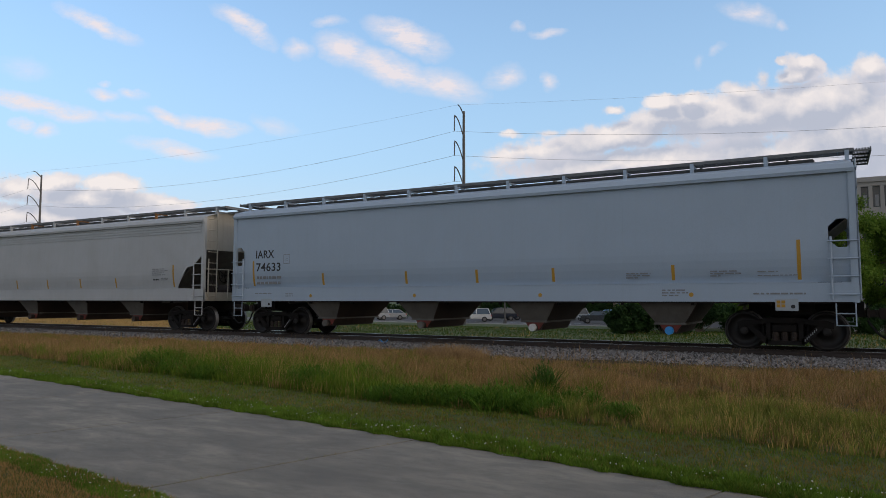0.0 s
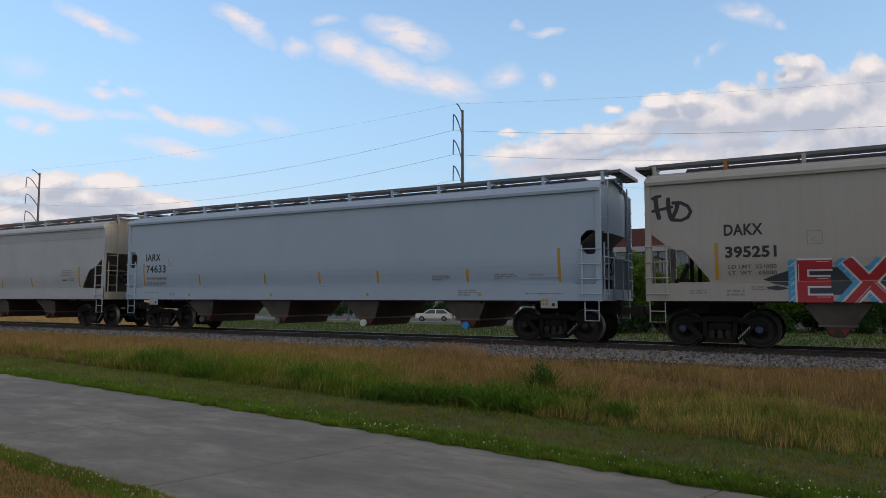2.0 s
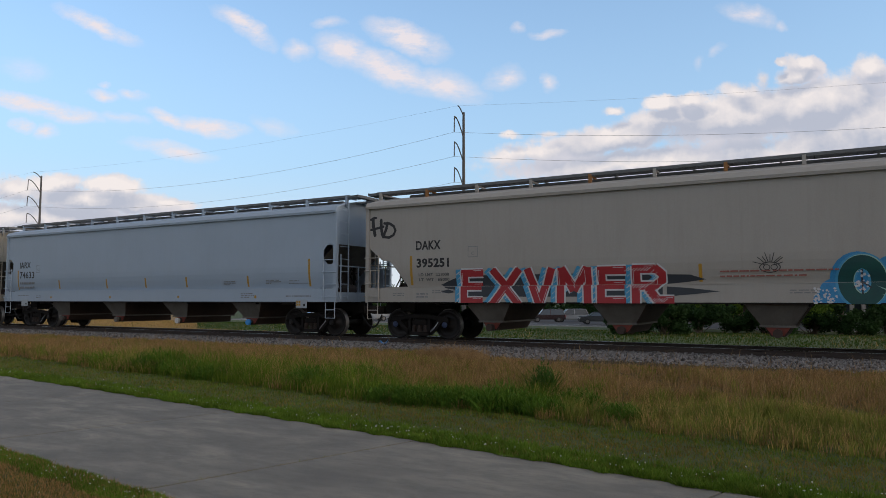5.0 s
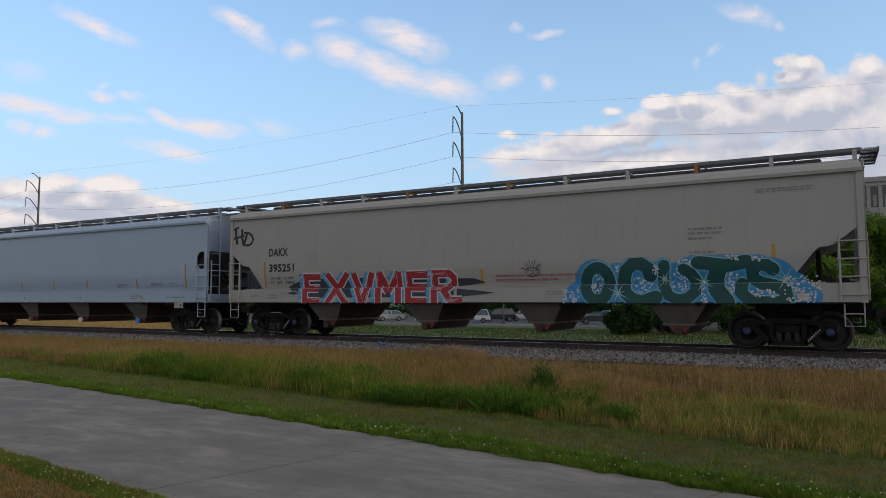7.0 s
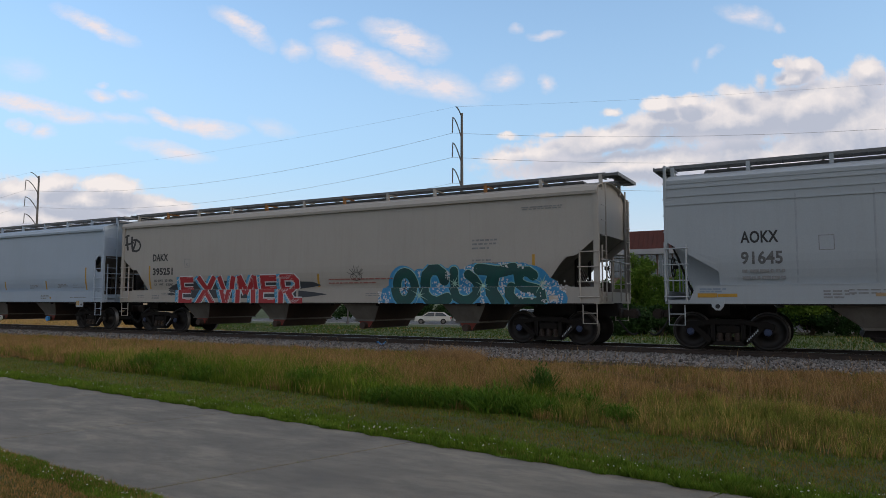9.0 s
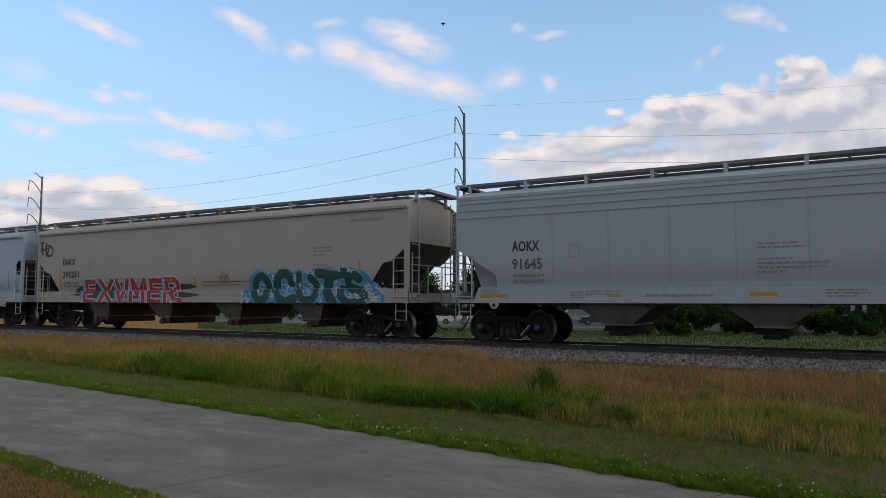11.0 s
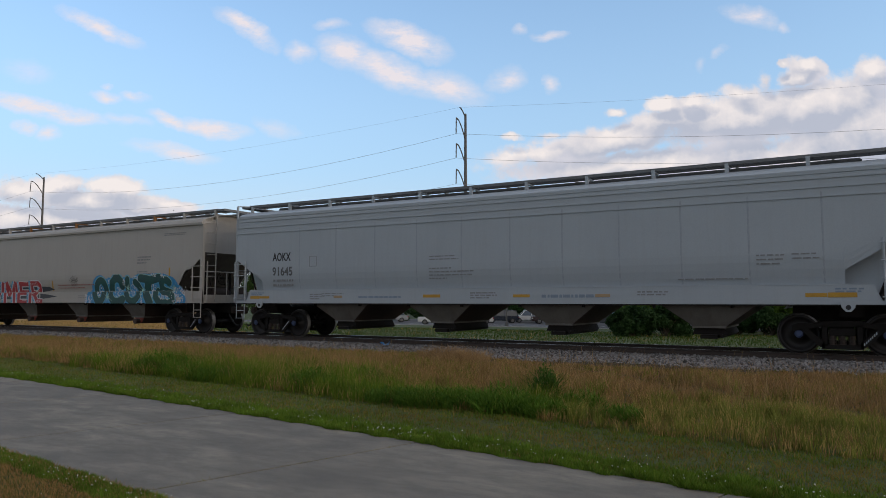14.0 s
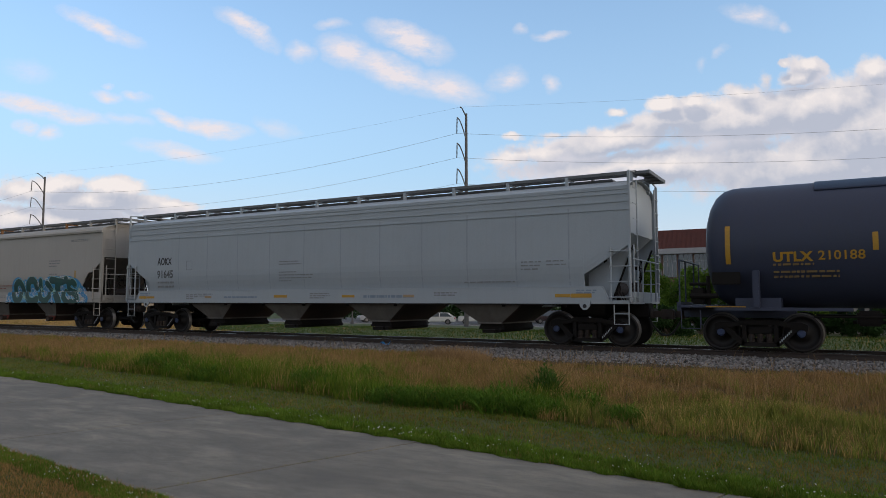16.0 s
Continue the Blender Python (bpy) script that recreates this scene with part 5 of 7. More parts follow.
def paint_tags(car):
    d = Decal(car)
    for s, w in (([(-9.48, 3.76), (-9.46, 3.50), (-9.40, 3.25)], 0.115), ([(-9.56, 3.74), (-9.46, 3.79), (-9.36, 3.79)], 0.07), ([(-9.17, 3.70), (-9.16, 3.45), (-9.12, 3.24)], 0.105),
                 ([(-9.55, 3.42), (-9.30, 3.46), (-9.08, 3.50)], 0.075), ([(-8.93, 3.60), (-8.98, 3.40), (-9.07, 3.22)], 0.10),
                 ([(-9.05, 3.60), (-8.86, 3.59), (-8.70, 3.50), (-8.63, 3.36), (-8.70, 3.22), (-8.86, 3.15), (-9.10, 3.18)], 0.085)):
        d.stroke(s, w, False)
    d.done("graffiti_tag", M["ink"], 1, "black tag reading HD")
    d = Decal(car)
    for k in range(9):
        a = radians(20 + k * 17)
        d.stroke([(1.85 + 0.12 * math.cos(a), 2.0 + 0.10 * math.sin(a)), (1.85 + (0.30 + 0.05 * (k % 3)) * math.cos(a), 2.0 + (0.28 + 0.06 * (k % 2)) * math.sin(a))], 0.016)
    d.stroke(arc_pts(1.85, 1.98, 0.22, 0.12, 0, 360, 20), 0.02)
    d.stroke(arc_pts(1.78, 1.98, 0.07, 0.06, 0, 360, 10), 0.016)
    d.stroke(arc_pts(1.94, 1.98, 0.07, 0.06, 0, 360, 10), 0.016)
    d.done("graffiti_scribble", M["ink"], 1, "thin black scribble")
    d = Decal(car)
    d.face([(8.35, 1.22), (8.62, 1.22), (8.62, 1.36), (8.35, 1.36)])
    d.done("notice", M["paint_cream"], 7)


paint_red_piece(dakx)
paint_green_piece(dakx)
paint_tags(dakx)

# ---- track, path ----
M["rail"] = material("rusty_rail_steel", (0.050, 0.033, 0.026), (0.030, 0.023, 0.020), rough=0.7, scale=5, amount=0.8, bump=0.15)
M["rail_top"] = material("polished_rail_head", (0.32, 0.31, 0.30), rough=0.28, metal=1.0, scale=6, bump=0.02)
M["sleeper"] = material("creosoted_sleeper", (0.055, 0.042, 0.034), (0.09, 0.075, 0.06), rough=0.9, scale=5, amount=0.8, bump=0.5, per_object=0.4, stretch=(3, 0.6, 3))
M["stone"] = material("grey_ballast_stone", (0.37, 0.36, 0.355), (0.24, 0.235, 0.23), rough=0.9, scale=3.0, amount=0.5, bump=0.2, per_island=0.86)
M["bed"] = material("ballast_bed", (0.09, 0.088, 0.088), (0.05, 0.048, 0.046), rough=0.95, scale=22, amount=0.9, grain=60, grain_amount=0.4, bump=1.0, bump_scale=35)


def build_track():
    bm = bmesh.new()
    c = TRACK_Y
    prism(bm, [(c - 2.75, 0.02), (c - 1.55, RAIL - 0.19), (c + 1.55, RAIL - 0.19), (c + 2.75, 0.02), (c + 2.75, -0.4), (c - 2.75, -0.4)], -900, 300, axis="x")
    tagged(part("ballast_bed", bm, M["bed"]), "bed of grey crushed stone under the track", "ballast", kind="structure")
    for sy in (-1, 1):
        y = c + sy * 0.753
        base = RAIL - 0.172
        bm = bmesh.new()
        prism(bm, [(y - 0.075, base), (y + 0.075, base), (y + 0.07, base + 0.015), (y + 0.012, base + 0.03), (y + 0.010, base + 0.125), (y + 0.036, base + 0.135), (y + 0.036, RAIL - 0.006),
                   (y - 0.036, RAIL - 0.006), (y - 0.036, base + 0.135), (y - 0.010, base + 0.125), (y - 0.012, base + 0.03), (y - 0.07, base + 0.015)], -900, 300, axis="x")
        rail = part("rail", bm, M["rail"])
        tagged(rail, "rust-brown steel rail with a polished head", "rail", "rails", kind="structure")
        bm = bmesh.new()
        prism(bm, [(y - 0.034, RAIL - 0.006), (y + 0.034, RAIL - 0.006), (y + 0.028, RAIL), (y - 0.028, RAIL)], -900, 300, axis="x")
        part("rail_head", bm, M["rail_top"], rail, "polished running surface")
        bm = bmesh.new()
        for k in range(160):
            x = -80 + k * 0.56
            for s in (-1, 1):
                box(bm, x - 0.02, x + 0.02, y + s * 0.06 - 0.03, y + s * 0.06 + 0.03, base + 0.01, base + 0.045)
        tagged(part("spike", bm, M["rail"], rail), kind="stuff")


def stone_field(name, n, sample, mat, r0, r1, label, category, seed):
    """Many small angular stones in one mesh."""
    rng = np.random.default_rng(seed)
    octa = np.array([(1, 0, 0), (-1, 0, 0), (0, 1, 0), (0, -1, 0), (0, 0, 1), (0, 0, -1)], float)
    tri = np.array([(0, 2, 4), (2, 1, 4), (1, 3, 4), (3, 0, 4), (2, 0, 5), (1, 2, 5), (3, 1, 5), (0, 3, 5)])
    pos = sample(rng, n)
    size = rng.uniform(r0, r1, (n, 1, 1)) * rng.uniform(0.6, 1.3, (n, 1, 3))
    v = octa[None] * size * rng.uniform(0.75, 1.2, (n, 6, 1))
    a, b = rng.uniform(0, 6.28, n), rng.uniform(-1.0, 1.0, n)
    ca, sa, cb, sb = np.cos(a), np.sin(a), np.cos(b), np.sin(b)
    x, y, z = v[..., 0], v[..., 1], v[..., 2]
    y, z = y * cb[:, None] - z * sb[:, None], y * sb[:, None] + z * cb[:, None]
    x, y = x * ca[:, None] - y * sa[:, None], x * sa[:, None] + y * ca[:, None]
    v = np.stack([x, y, z], -1) + pos[:, None, :]
    f = (tri[None] + (np.arange(n) * 6)[:, None, None]).reshape(-1, 3)
    tagged(mesh_from(name, v.reshape(-1, 3), f, mat), label, category, kind="stuff")


def mesh_from(name, verts, faces, mat, smooth=False):
    """A mesh object out of number arrays; faces of one size."""
    k = faces.shape[1]
    me = bpy.data.meshes.new(name)
    me.vertices.add(len(verts))
    me.vertices.foreach_set("co", np.ascontiguousarray(verts, dtype=np.float32).ravel())
    me.loops.add(faces.size)
    me.loops.foreach_set("vertex_index", np.ascontiguousarray(faces, dtype=np.int32).ravel())
    me.polygons.add(len(faces))
    me.polygons.foreach_set("loop_start", np.arange(0, faces.size, k, dtype=np.int32))
    me.update(calc_edges=True)
    me.materials.append(mat)
    return new(name, me)


def ballast_spots(rng, n):
    x = -52 + 60 * rng.random(n) ** 0.62
    y = TRACK_Y - 2.9 + rng.random(n) * 2.25
    top = np.clip((y - (TRACK_Y - 2.75)) / 1.2, 0, 1) * (RAIL - 0.21) + 0.02
    return np.stack([x, y, top + rng.uniform(-0.01, 0.03, n)], -1)


build_track()


def build_sleepers():
    bed = bpy.data.objects["ballast_bed"]
    bm = bmesh.new()
    box(bm, -0.115, 0.115, -1.30, 1.30, RAIL - 0.36, RAIL - 0.176, 0.012)
    first = part("sleeper", bm, M["sleeper"], bed)
    for k in range(150):
        ob = first if k == 0 else new("sleeper", first.data)
        ob.parent = bed
        ob.location = (7.0 - k * 0.56, TRACK_Y + 0.02 * math.sin(k * 2.3), 0)


build_sleepers()
stone_field("ballast", 50000, ballast_spots, M["stone"], 0.028, 0.056, "loose grey crushed stones along the rail", "ballast", 4)


def build_blue_rag():
    bm = bmesh.new()
    rnd = random.Random(8)
    rows = [[(-0.14 + 0.07 * i + rnd.uniform(-0.02, 0.02), -0.08 + 0.05 * j, 0.10 * rnd.random() + 0.05 * math.sin(i * 1.3 + j)) for i in range(5)] for j in range(4)]
    sheet(bm, rows)
    thicken(bm, 0.008)
    ob = part("plastic_scrap", bm, M["cap_blue"])
    ob.location = (-12.35, 18.05, 0.22)
    tagged(ob, "crumpled blue plastic scrap lying on the ballast", "litter")


build_blue_rag()


def concrete_material():
    m = bpy.data.materials.new("weathered_concrete")
    m.use_nodes = True
    T = Tree(m.node_tree)
    co = T.add("ShaderNodeTexCoord").outputs["Object"]
    lay = T.add("ShaderNodeMapping", {0: co, 2: (0, 0, radians(8)), 3: (0.7, 1.6, 1.0)}).outputs[0]
    base = T.mix(T.ramp(T.noise(lay, 1.1, 6.0, 0.62, 0.4), [(0.36, 0.0), (0.66, 1.0)]), (0.335, 0.300, 0.235, 1), (0.165, 0.148, 0.122, 1))
    base = T.mix(T.math("MULTIPLY", T.ramp(T.noise(lay, 0.42, 4.0, 0.55, 0.6), [(0.40, 0.0), (0.60, 1.0)]), 0.50), base, (0.165, 0.148, 0.122, 1))
    base = T.mix(T.math("MULTIPLY", T.ramp(T.noise(lay, 3.2, 9.0, 0.74), [(0.46, 0.0), (0.60, 1.0)]), 0.62), base, (0.150, 0.138, 0.114, 1))
    g = T.noise(co, 90.0, 3.0, 0.7)
    base = T.mix(1.0, base, T.ramp(g, [(0.30, 0.55), (0.70, 1.0)]), "MULTIPLY")
    spots = T.ramp(T.noise(co, 26.0, 2.0, 0.5), [(0.66, 0.0), (0.74, 1.0)])
    base = T.mix(T.math("MULTIPLY", spots, 0.6), base, (0.08, 0.08, 0.075, 1))
    rnd = T.add("ShaderNodeObjectInfo").outputs["Random"]
    base = T.mix(1.0, base, T.ramp(rnd, [(0.0, 0.90), (1.0, 1.0)]), "MULTIPLY")
    b = T.add("ShaderNodeBump", {"Height": T.noise(co, 120.0, 4.0, 0.7), "Strength": 0.35, "Distance": 0.006})
    s = T.add("ShaderNodeBsdfPrincipled", {"Base Color": base, "Roughness": T.ramp(g, [(0.2, 0.75), (0.8, 0.95)]), "Normal": b.outputs[0]})
    T.add("ShaderNodeOutputMaterial", {0: s.outputs[0]})
    return m


M["concrete"] = concrete_material()


def build_path():
    path = tagged(new("path"), "grey weathered concrete footpath in jointed slabs", "footpath", kind="structure")
    # joints: where they meet the near edge and the far edge
    for k in range(-3, 22):
        def joint(i):
            xf = -4.23 - 3.37 * i
            xn = xf - 0.93
            return (xn, path_edges(xn)[0]), (xf, path_edges(xf)[1])
        (an, af), (bn, bf) = joint(k + 1), joint(k)
        gap = 0.006
        pts = [(an[0] + gap, an[1]), (bn[0] - gap, bn[1]), (bf[0] - gap, bf[1]), (af[0] + gap, af[1])]
        bm = bmesh.new()
        v0 = [bm.verts.new((a, b, -0.12)) for a, b in pts]
        v1 = [bm.verts.new((a, b, 0.0)) for a, b in pts]
        top = bm.faces.new(v1)
        bm.faces.new(v0[::-1])
        for i in range(4):
            bm.faces.new((v0[i], v0[(i + 1) % 4], v1[(i + 1) % 4], v1[i]))
        bmesh.ops.bevel(bm, geom=[e for e in top.edges], offset=0.007, segments=2, affect="EDGES")
        part("slab", bm, M["concrete"], path)


build_path()


# ---- grass ----


def blade_material(name, a, b, dry=None, dry_share=0.0, transmit=0.3):
    m = bpy.data.materials.new(name)
    m.use_nodes = True
    T = Tree(m.node_tree)
    rnd = T.add("ShaderNodeNewGeometry").outputs["Random Per Island"]
    co = T.add("ShaderNodeTexCoord").outputs["Object"]
    patch = T.noise(co, 0.9, 4.0, 0.6)
    col = T.mix(rnd, (*a, 1), (*b, 1))
    col = T.mix(1.0, col, T.ramp(patch, [(0.3, 0.66), (0.7, 1.12)]), "MULTIPLY")
    col = T.mix(1.0, col, T.ramp(T.noise(co, 4.5, 3.0, 0.6), [(0.34, 0.70), (0.66, 1.10)]), "MULTIPLY")
    if dry:
        pick = T.math("FRACT", T.math("MULTIPLY", rnd, 17.31))
        share = T.math("ADD", T.math("MULTIPLY", T.math("SUBTRACT", T.noise(co, 0.55, 4.0, 0.6), 0.5), 1.6), dry_share)
        col = T.mix(T.math("LESS_THAN", pick, share), col, (*dry, 1))
    s = T.add("ShaderNodeBsdfPrincipled", {"Base Color": col, "Roughness": 0.7})
    s.inputs["Specular IOR Level"].default_value = 0.10
    tr = T.add("ShaderNodeBsdfTranslucent", {0: col})
    mx = T.add("ShaderNodeMixShader", {0: transmit, 1: s.outputs[0], 2: tr.outputs[0]})
    T.add("ShaderNodeOutputMaterial", {0: mx.outputs[0]})
    return m


M["lawn"] = blade_material("mown_lawn_blades", (0.090, 0.150, 0.016), (0.17, 0.225, 0.032), (0.25, 0.18, 0.06), 0.10)
M["tall_green"] = blade_material("tall_green_blades", (0.085, 0.165, 0.013), (0.22, 0.275, 0.034), (0.40, 0.27, 0.10), 0.10)
M["tall_dry"] = blade_material("dry_straw_blades", (0.56, 0.35, 0.145), (0.20, 0.125, 0.052), (0.20, 0.19, 0.04), 0.16)
M["weed"] = blade_material("dark_green_weed_blades", (0.058, 0.140, 0.013), (0.145, 0.245, 0.030))
M["clover"] = material("white_clover_flower", (0.65, 0.65, 0.58), rough=0.8, scale=30, bump=0.1)


def ground_z(x, y):
    return np.array([ground_height(a, b) for a, b in zip(x, y)])


def blades(name, pos, height, width, mat, label, category, seed, lean=0.35, parts=2, away=None):
    """Grass: bent tapering blades in one mesh. height: per blade."""
    rng = np.random.default_rng(seed)
    n = len(pos)
    a = rng.uniform(0, 2 * math.pi, n)
    la = rng.uniform(0, 2 * math.pi, n) if away is None else away
    lean_r = rng.uniform(0.1, 1.0, n) * lean * height
    w = width * rng.uniform(0.6, 1.2, n)
    side = np.stack([np.cos(a), np.sin(a), np.zeros(n)], -1)
    drift = np.stack([np.cos(la), np.sin(la), np.zeros(n)], -1)
    up = np.array([0, 0, 1.0])
    vs = []
    levels = [0.0, 0.55, 1.0] if parts == 2 else [0.0, 1.0]
    for u in levels[:-1]:
        c = pos + drift * (lean_r * u * u)[:, None] + up * (height * u)[:, None]
        half = side * (w * (1 - 0.45 * u) / 2)[:, None]
        vs += [c - half, c + half]
    vs.append(pos + drift * lean_r[:, None] + up * (height * 0.97)[:, None])
    k = len(vs)
    v = np.stack(vs, 1).reshape(-1, 3)
    base = (np.arange(n) * k)[:, None]
    if parts == 2:
        f = np.concatenate([base + np.array([[0, 1, 3]]), base + np.array([[0, 3, 2]]), base + np.array([[2, 3, 4]])], 1).reshape(-1, 3)
    else:
        f = base + np.array([[0, 1, 2]])
    return tagged(mesh_from(name, v, f, mat), label, category, kind="stuff")


def tall_edge(x):
    """Where the mown lawn ends and the rough grass begins."""
    return 8.46 - 0.133 * x + 0.09 * np.sin(x * 0.9) + 0.07 * np.sin(x * 2.7)


def soft_noise(x, y, s, seed):
    return np.array([noise.noise((a * s + seed, b * s, seed * 0.37)) for a, b in zip(x, y)])


def scatter(rng, n, x0, x1, y0, y1, bias=0.6):
    """Spots in a stretch, denser to the right, where the camera stands nearest."""
    x = x0 + (x1 - x0) * rng.random(n) ** bias
    y = y0 + (y1 - y0) * rng.random(n)
    return x, y


def tussocks(name, rng, centres, height, radius, per, width, mat, label, seed, lean=0.55):
    """Grass in tufts: blades that spread outwards from each tuft's foot."""
    n = len(centres)
    at = np.repeat(np.arange(n), per)
    a = rng.uniform(0, 2 * math.pi, len(at))
    q = np.sqrt(rng.random(len(at)))
    d = radius[at] * q
    pos = centres[at] + np.stack([d * np.cos(a), d * np.sin(a), np.zeros(len(at))], -1)
    h = height[at] * rng.uniform(0.45, 1.05, len(at)) * (1 - 0.35 * q * q)
    return blades(name, pos, h, width, mat, label, "grass", seed, lean, 2, a + rng.normal(0, 0.7, len(at)))


def build_grass():
    rng = np.random.default_rng(21)
    # mown lawn between path and rough grass, brown along its middle
    x, y = scatter(rng, 330000, -34, 4.5, 5.3, 12.8, 0.50)
    keep = (y > far_edge(x) + 0.02 * rng.normal(size=len(x))) & (y < tall_edge(x) + 0.3)
    x, y = x[keep], y[keep]
    u = (y - far_edge(x)) / (tall_edge(x) - far_edge(x))
    tuft = soft_noise(x, y, 6.0, 2.0)
    brown = np.interp(x, [-30, -9, -5, 5], [0.25, 0.35, 0.72, 0.80]) * np.exp(-((u - 0.62) / 0.24) ** 2) + 0.10 + 0.35 * soft_noise(x, y, 1.6, 6.0) * (u > 0.3)
    brown = rng.random(len(x)) < np.clip(brown, 0.02, 0.92)
    h = rng.uniform(0.025, 0.06, len(x)) * (1 + 0.9 * np.exp(-((y - far_edge(x)) / 0.25) ** 2)) * (1 + 0.8 * tuft)
    pos = np.stack([x, y, ground_z(x, y) - 0.005], -1)
    blades("lawn", pos[~brown], h[~brown], 0.012, M["lawn"], "mown green lawn beside the path", "lawn", 1, 0.8, 1)
    blades("lawn", pos[brown], h[brown] * 0.85, 0.012, M["lawn_brown"], "brown dry strip in the mown lawn", "lawn", 22, 0.9, 1)
    # lawn on the near side of the path
    x, y = scatter(rng, 130000, -11.5, -3.3, 2.2, 4.8, 0.7)
    keep = y < near_edge(x) + 0.02 * rng.normal(size=len(x))
    x, y = x[keep], y[keep]
    h = rng.uniform(0.02, 0.05, len(x)) * (1 + 0.6 * np.exp(-((y - (near_edge(x))) / 0.15) ** 2))
    blades("lawn", np.stack([x, y, ground_z(x, y) - 0.005], -1), h, 0.009, M["lawn_dry"], "short dry brownish lawn on the near side of the path", "lawn", 2, 0.7, 1)
    # thinner lawn round about
    x, y = scatter(rng, 24000, -16, 4, -2.5, 4.9, 0.8)
    keep = y < near_edge(x)
    x, y = x[keep], y[keep]
    blades("lawn", np.stack([x, y, ground_z(x, y) - 0.005], -1), rng.uniform(0.02, 0.05, len(x)), 0.015, M["lawn_dry"], "thin dry lawn round the viewpoint", "lawn", 12, 0.7, 1)
    # rough grass up to the ballast: green tufts along the lawn, straw by the track, yellowish and lower to the right
    x, y = scatter(rng, 19000, -60, 6.5, 8.2, 17.4, 0.50)
    d = y - tall_edge(x)
    clump = soft_noise(x, y, 0.9, 3.0)
    fine = soft_noise(x, y, 3.5, 9.0)
    gap = np.exp(-((y - (11.65 - 0.68 * x)) / 0.55) ** 2) * (x > -6.5)
    edge_far = 16.95 - 0.9 * np.exp(-((x + 3.5) / 4.0) ** 2) + 0.35 * clump
    keep = (d > 0.05) & (y < edge_far) & (fine + 0.75 > rng.random(len(x)) * 0.9)
    x, y, d, clump, fine, gap = (v[keep] for v in (x, y, d, clump, fine, gap))
    along = [-60, -18, -15, -8.5, -6.5, -3.5, -2, 6]
    amount = np.interp(x, along, [0.10, 0.15, 1.05, 1.1, 0.95, 0.95, 0.95, 0.90])
    middle = np.interp(x, along, [0.5, 0.5, 0.8, 0.9, 0.5, 0.6, 1.2, 1.3])
    reach_d = np.interp(x, along, [1.0, 1.0, 1.1, 1.5, 1.0, 1.1, 1.6, 1.7])
    green_p = amount * np.exp(-((d - middle) / reach_d) ** 2) + 0.45 * clump
    green = rng.random(len(x)) < np.clip(green_p, 0.03, 0.97)
    h = np.interp(x, along, [0.34, 0.38, 0.50, 0.50, 0.40, 0.34, 0.30, 0.29]) + 0.16 * clump + 0.10 * fine + 0.10 * (rng.random(len(x)) - 0.3)
    h = h * np.clip(0.5 + 0.9 * d, 0.5, 1.0) * (1 - 0.72 * gap)
    # the growth thins out and gets lower towards the ballast
    reach = np.interp(x, [-60, -9.5, -7.5, -5.5, -3.5, -1.5, 1.0, 6.0], [17.4, 17.3, 16.7, 15.6, 15.9, 16.3, 16.6, 16.8]) + 0.5 * clump
    cap = 1.62 - 1.5 / reach * y + 0.06 * rng.random(len(x))
    h = np.clip(np.minimum(h, np.maximum(cap, 0.07)), 0.06, 0.66)
    pos = np.stack([x, y, ground_z(x, y) - 0.01], -1)
    r = rng.uniform(0.07, 0.15, len(x))
    meadow = green & (x > -3.6 + 0.8 * clump)
    lush = green & ~meadow
    tussocks("tall_grass", rng, pos[lush], h[lush], r[lush], 34, 0.011, M["tall_green"], "tall green roadside grass in tufts before the track", 3)
    tussocks("tall_grass", rng, pos[meadow], h[meadow], r[meadow], 36, 0.009, M["meadow"], "yellowish green meadow grass going to seed", 13)
    tussocks("straw", rng, pos[~green], h[~green] * 0.95, r[~green], 30, 0.0075, M["tall_dry"], "dry tan straw tufts along the ballast", 4, 0.75)
    # low thatch that fills the spaces between the tufts
    x, y = scatter(rng, 60000, -45, 6.5, 8.3, 17.0, 0.5)
    keep = y > tall_edge(x) + 0.05
    x, y = x[keep], y[keep]
    blades("thatch", np.stack([x, y, ground_z(x, y) - 0.01], -1), rng.uniform(0.04, 0.11, len(x)), 0.011, M["thatch"], "low brown thatch between the grass tufts", "grass", 23, 1.4, 1)
    # seed stalks leaning out of the straw
    n = 6000
    x, y = scatter(rng, n, -40, 5, 11.5, 15.2, 0.6)
    keep = y > tall_edge(x) + 0.8
    x, y = x[keep], y[keep]
    pos = np.stack([x, y, ground_z(x, y)], -1)
    blades("straw", pos, rng.uniform(0.3, 0.58, len(x)), 0.007, M["stalk"], "long pale dry seed stalks", "grass", 5, 0.8)
    # single stalks that stand on the ballast's edge before the rail
    n = 240
    x = -40 + 43 * rng.random(n) ** 0.6
    y = 16.6 + 1.5 * rng.random(n)
    blades("straw", np.stack([x, y, 0.10 + 0.09 * (y - 16.6)], -1), rng.uniform(0.15, 0.42, n), 0.009, M["stalk"], "single bleached stalks growing through the ballast", "grass", 25, 1.0)
    # a heap of bleached grass leaning over the ballast
    n = 2600
    a, d = rng.uniform(0, 6.28, n), 0.75 * np.sqrt(rng.random(n))
    x, y = -8.5 + d * np.cos(a) * 1.3, 15.5 + d * np.sin(a) * 0.7
    blades("straw", np.stack([x, y, ground_z(x, y)], -1), rng.uniform(0.25, 0.60, n) * (1 - 0.4 * d), 0.009, M["stalk"], "heap of bleached dry grass beside the ballast", "grass", 15, 1.1)
    # lush clover fringe along both edges of the path
    x = -30 + 34 * rng.random(90000) ** 0.5
    y = far_edge(x) + 0.55 * rng.random(len(x)) ** 1.5 - 0.03 + 0.03 * np.sin(x * 7) + 0.02 * np.sin(x * 17)
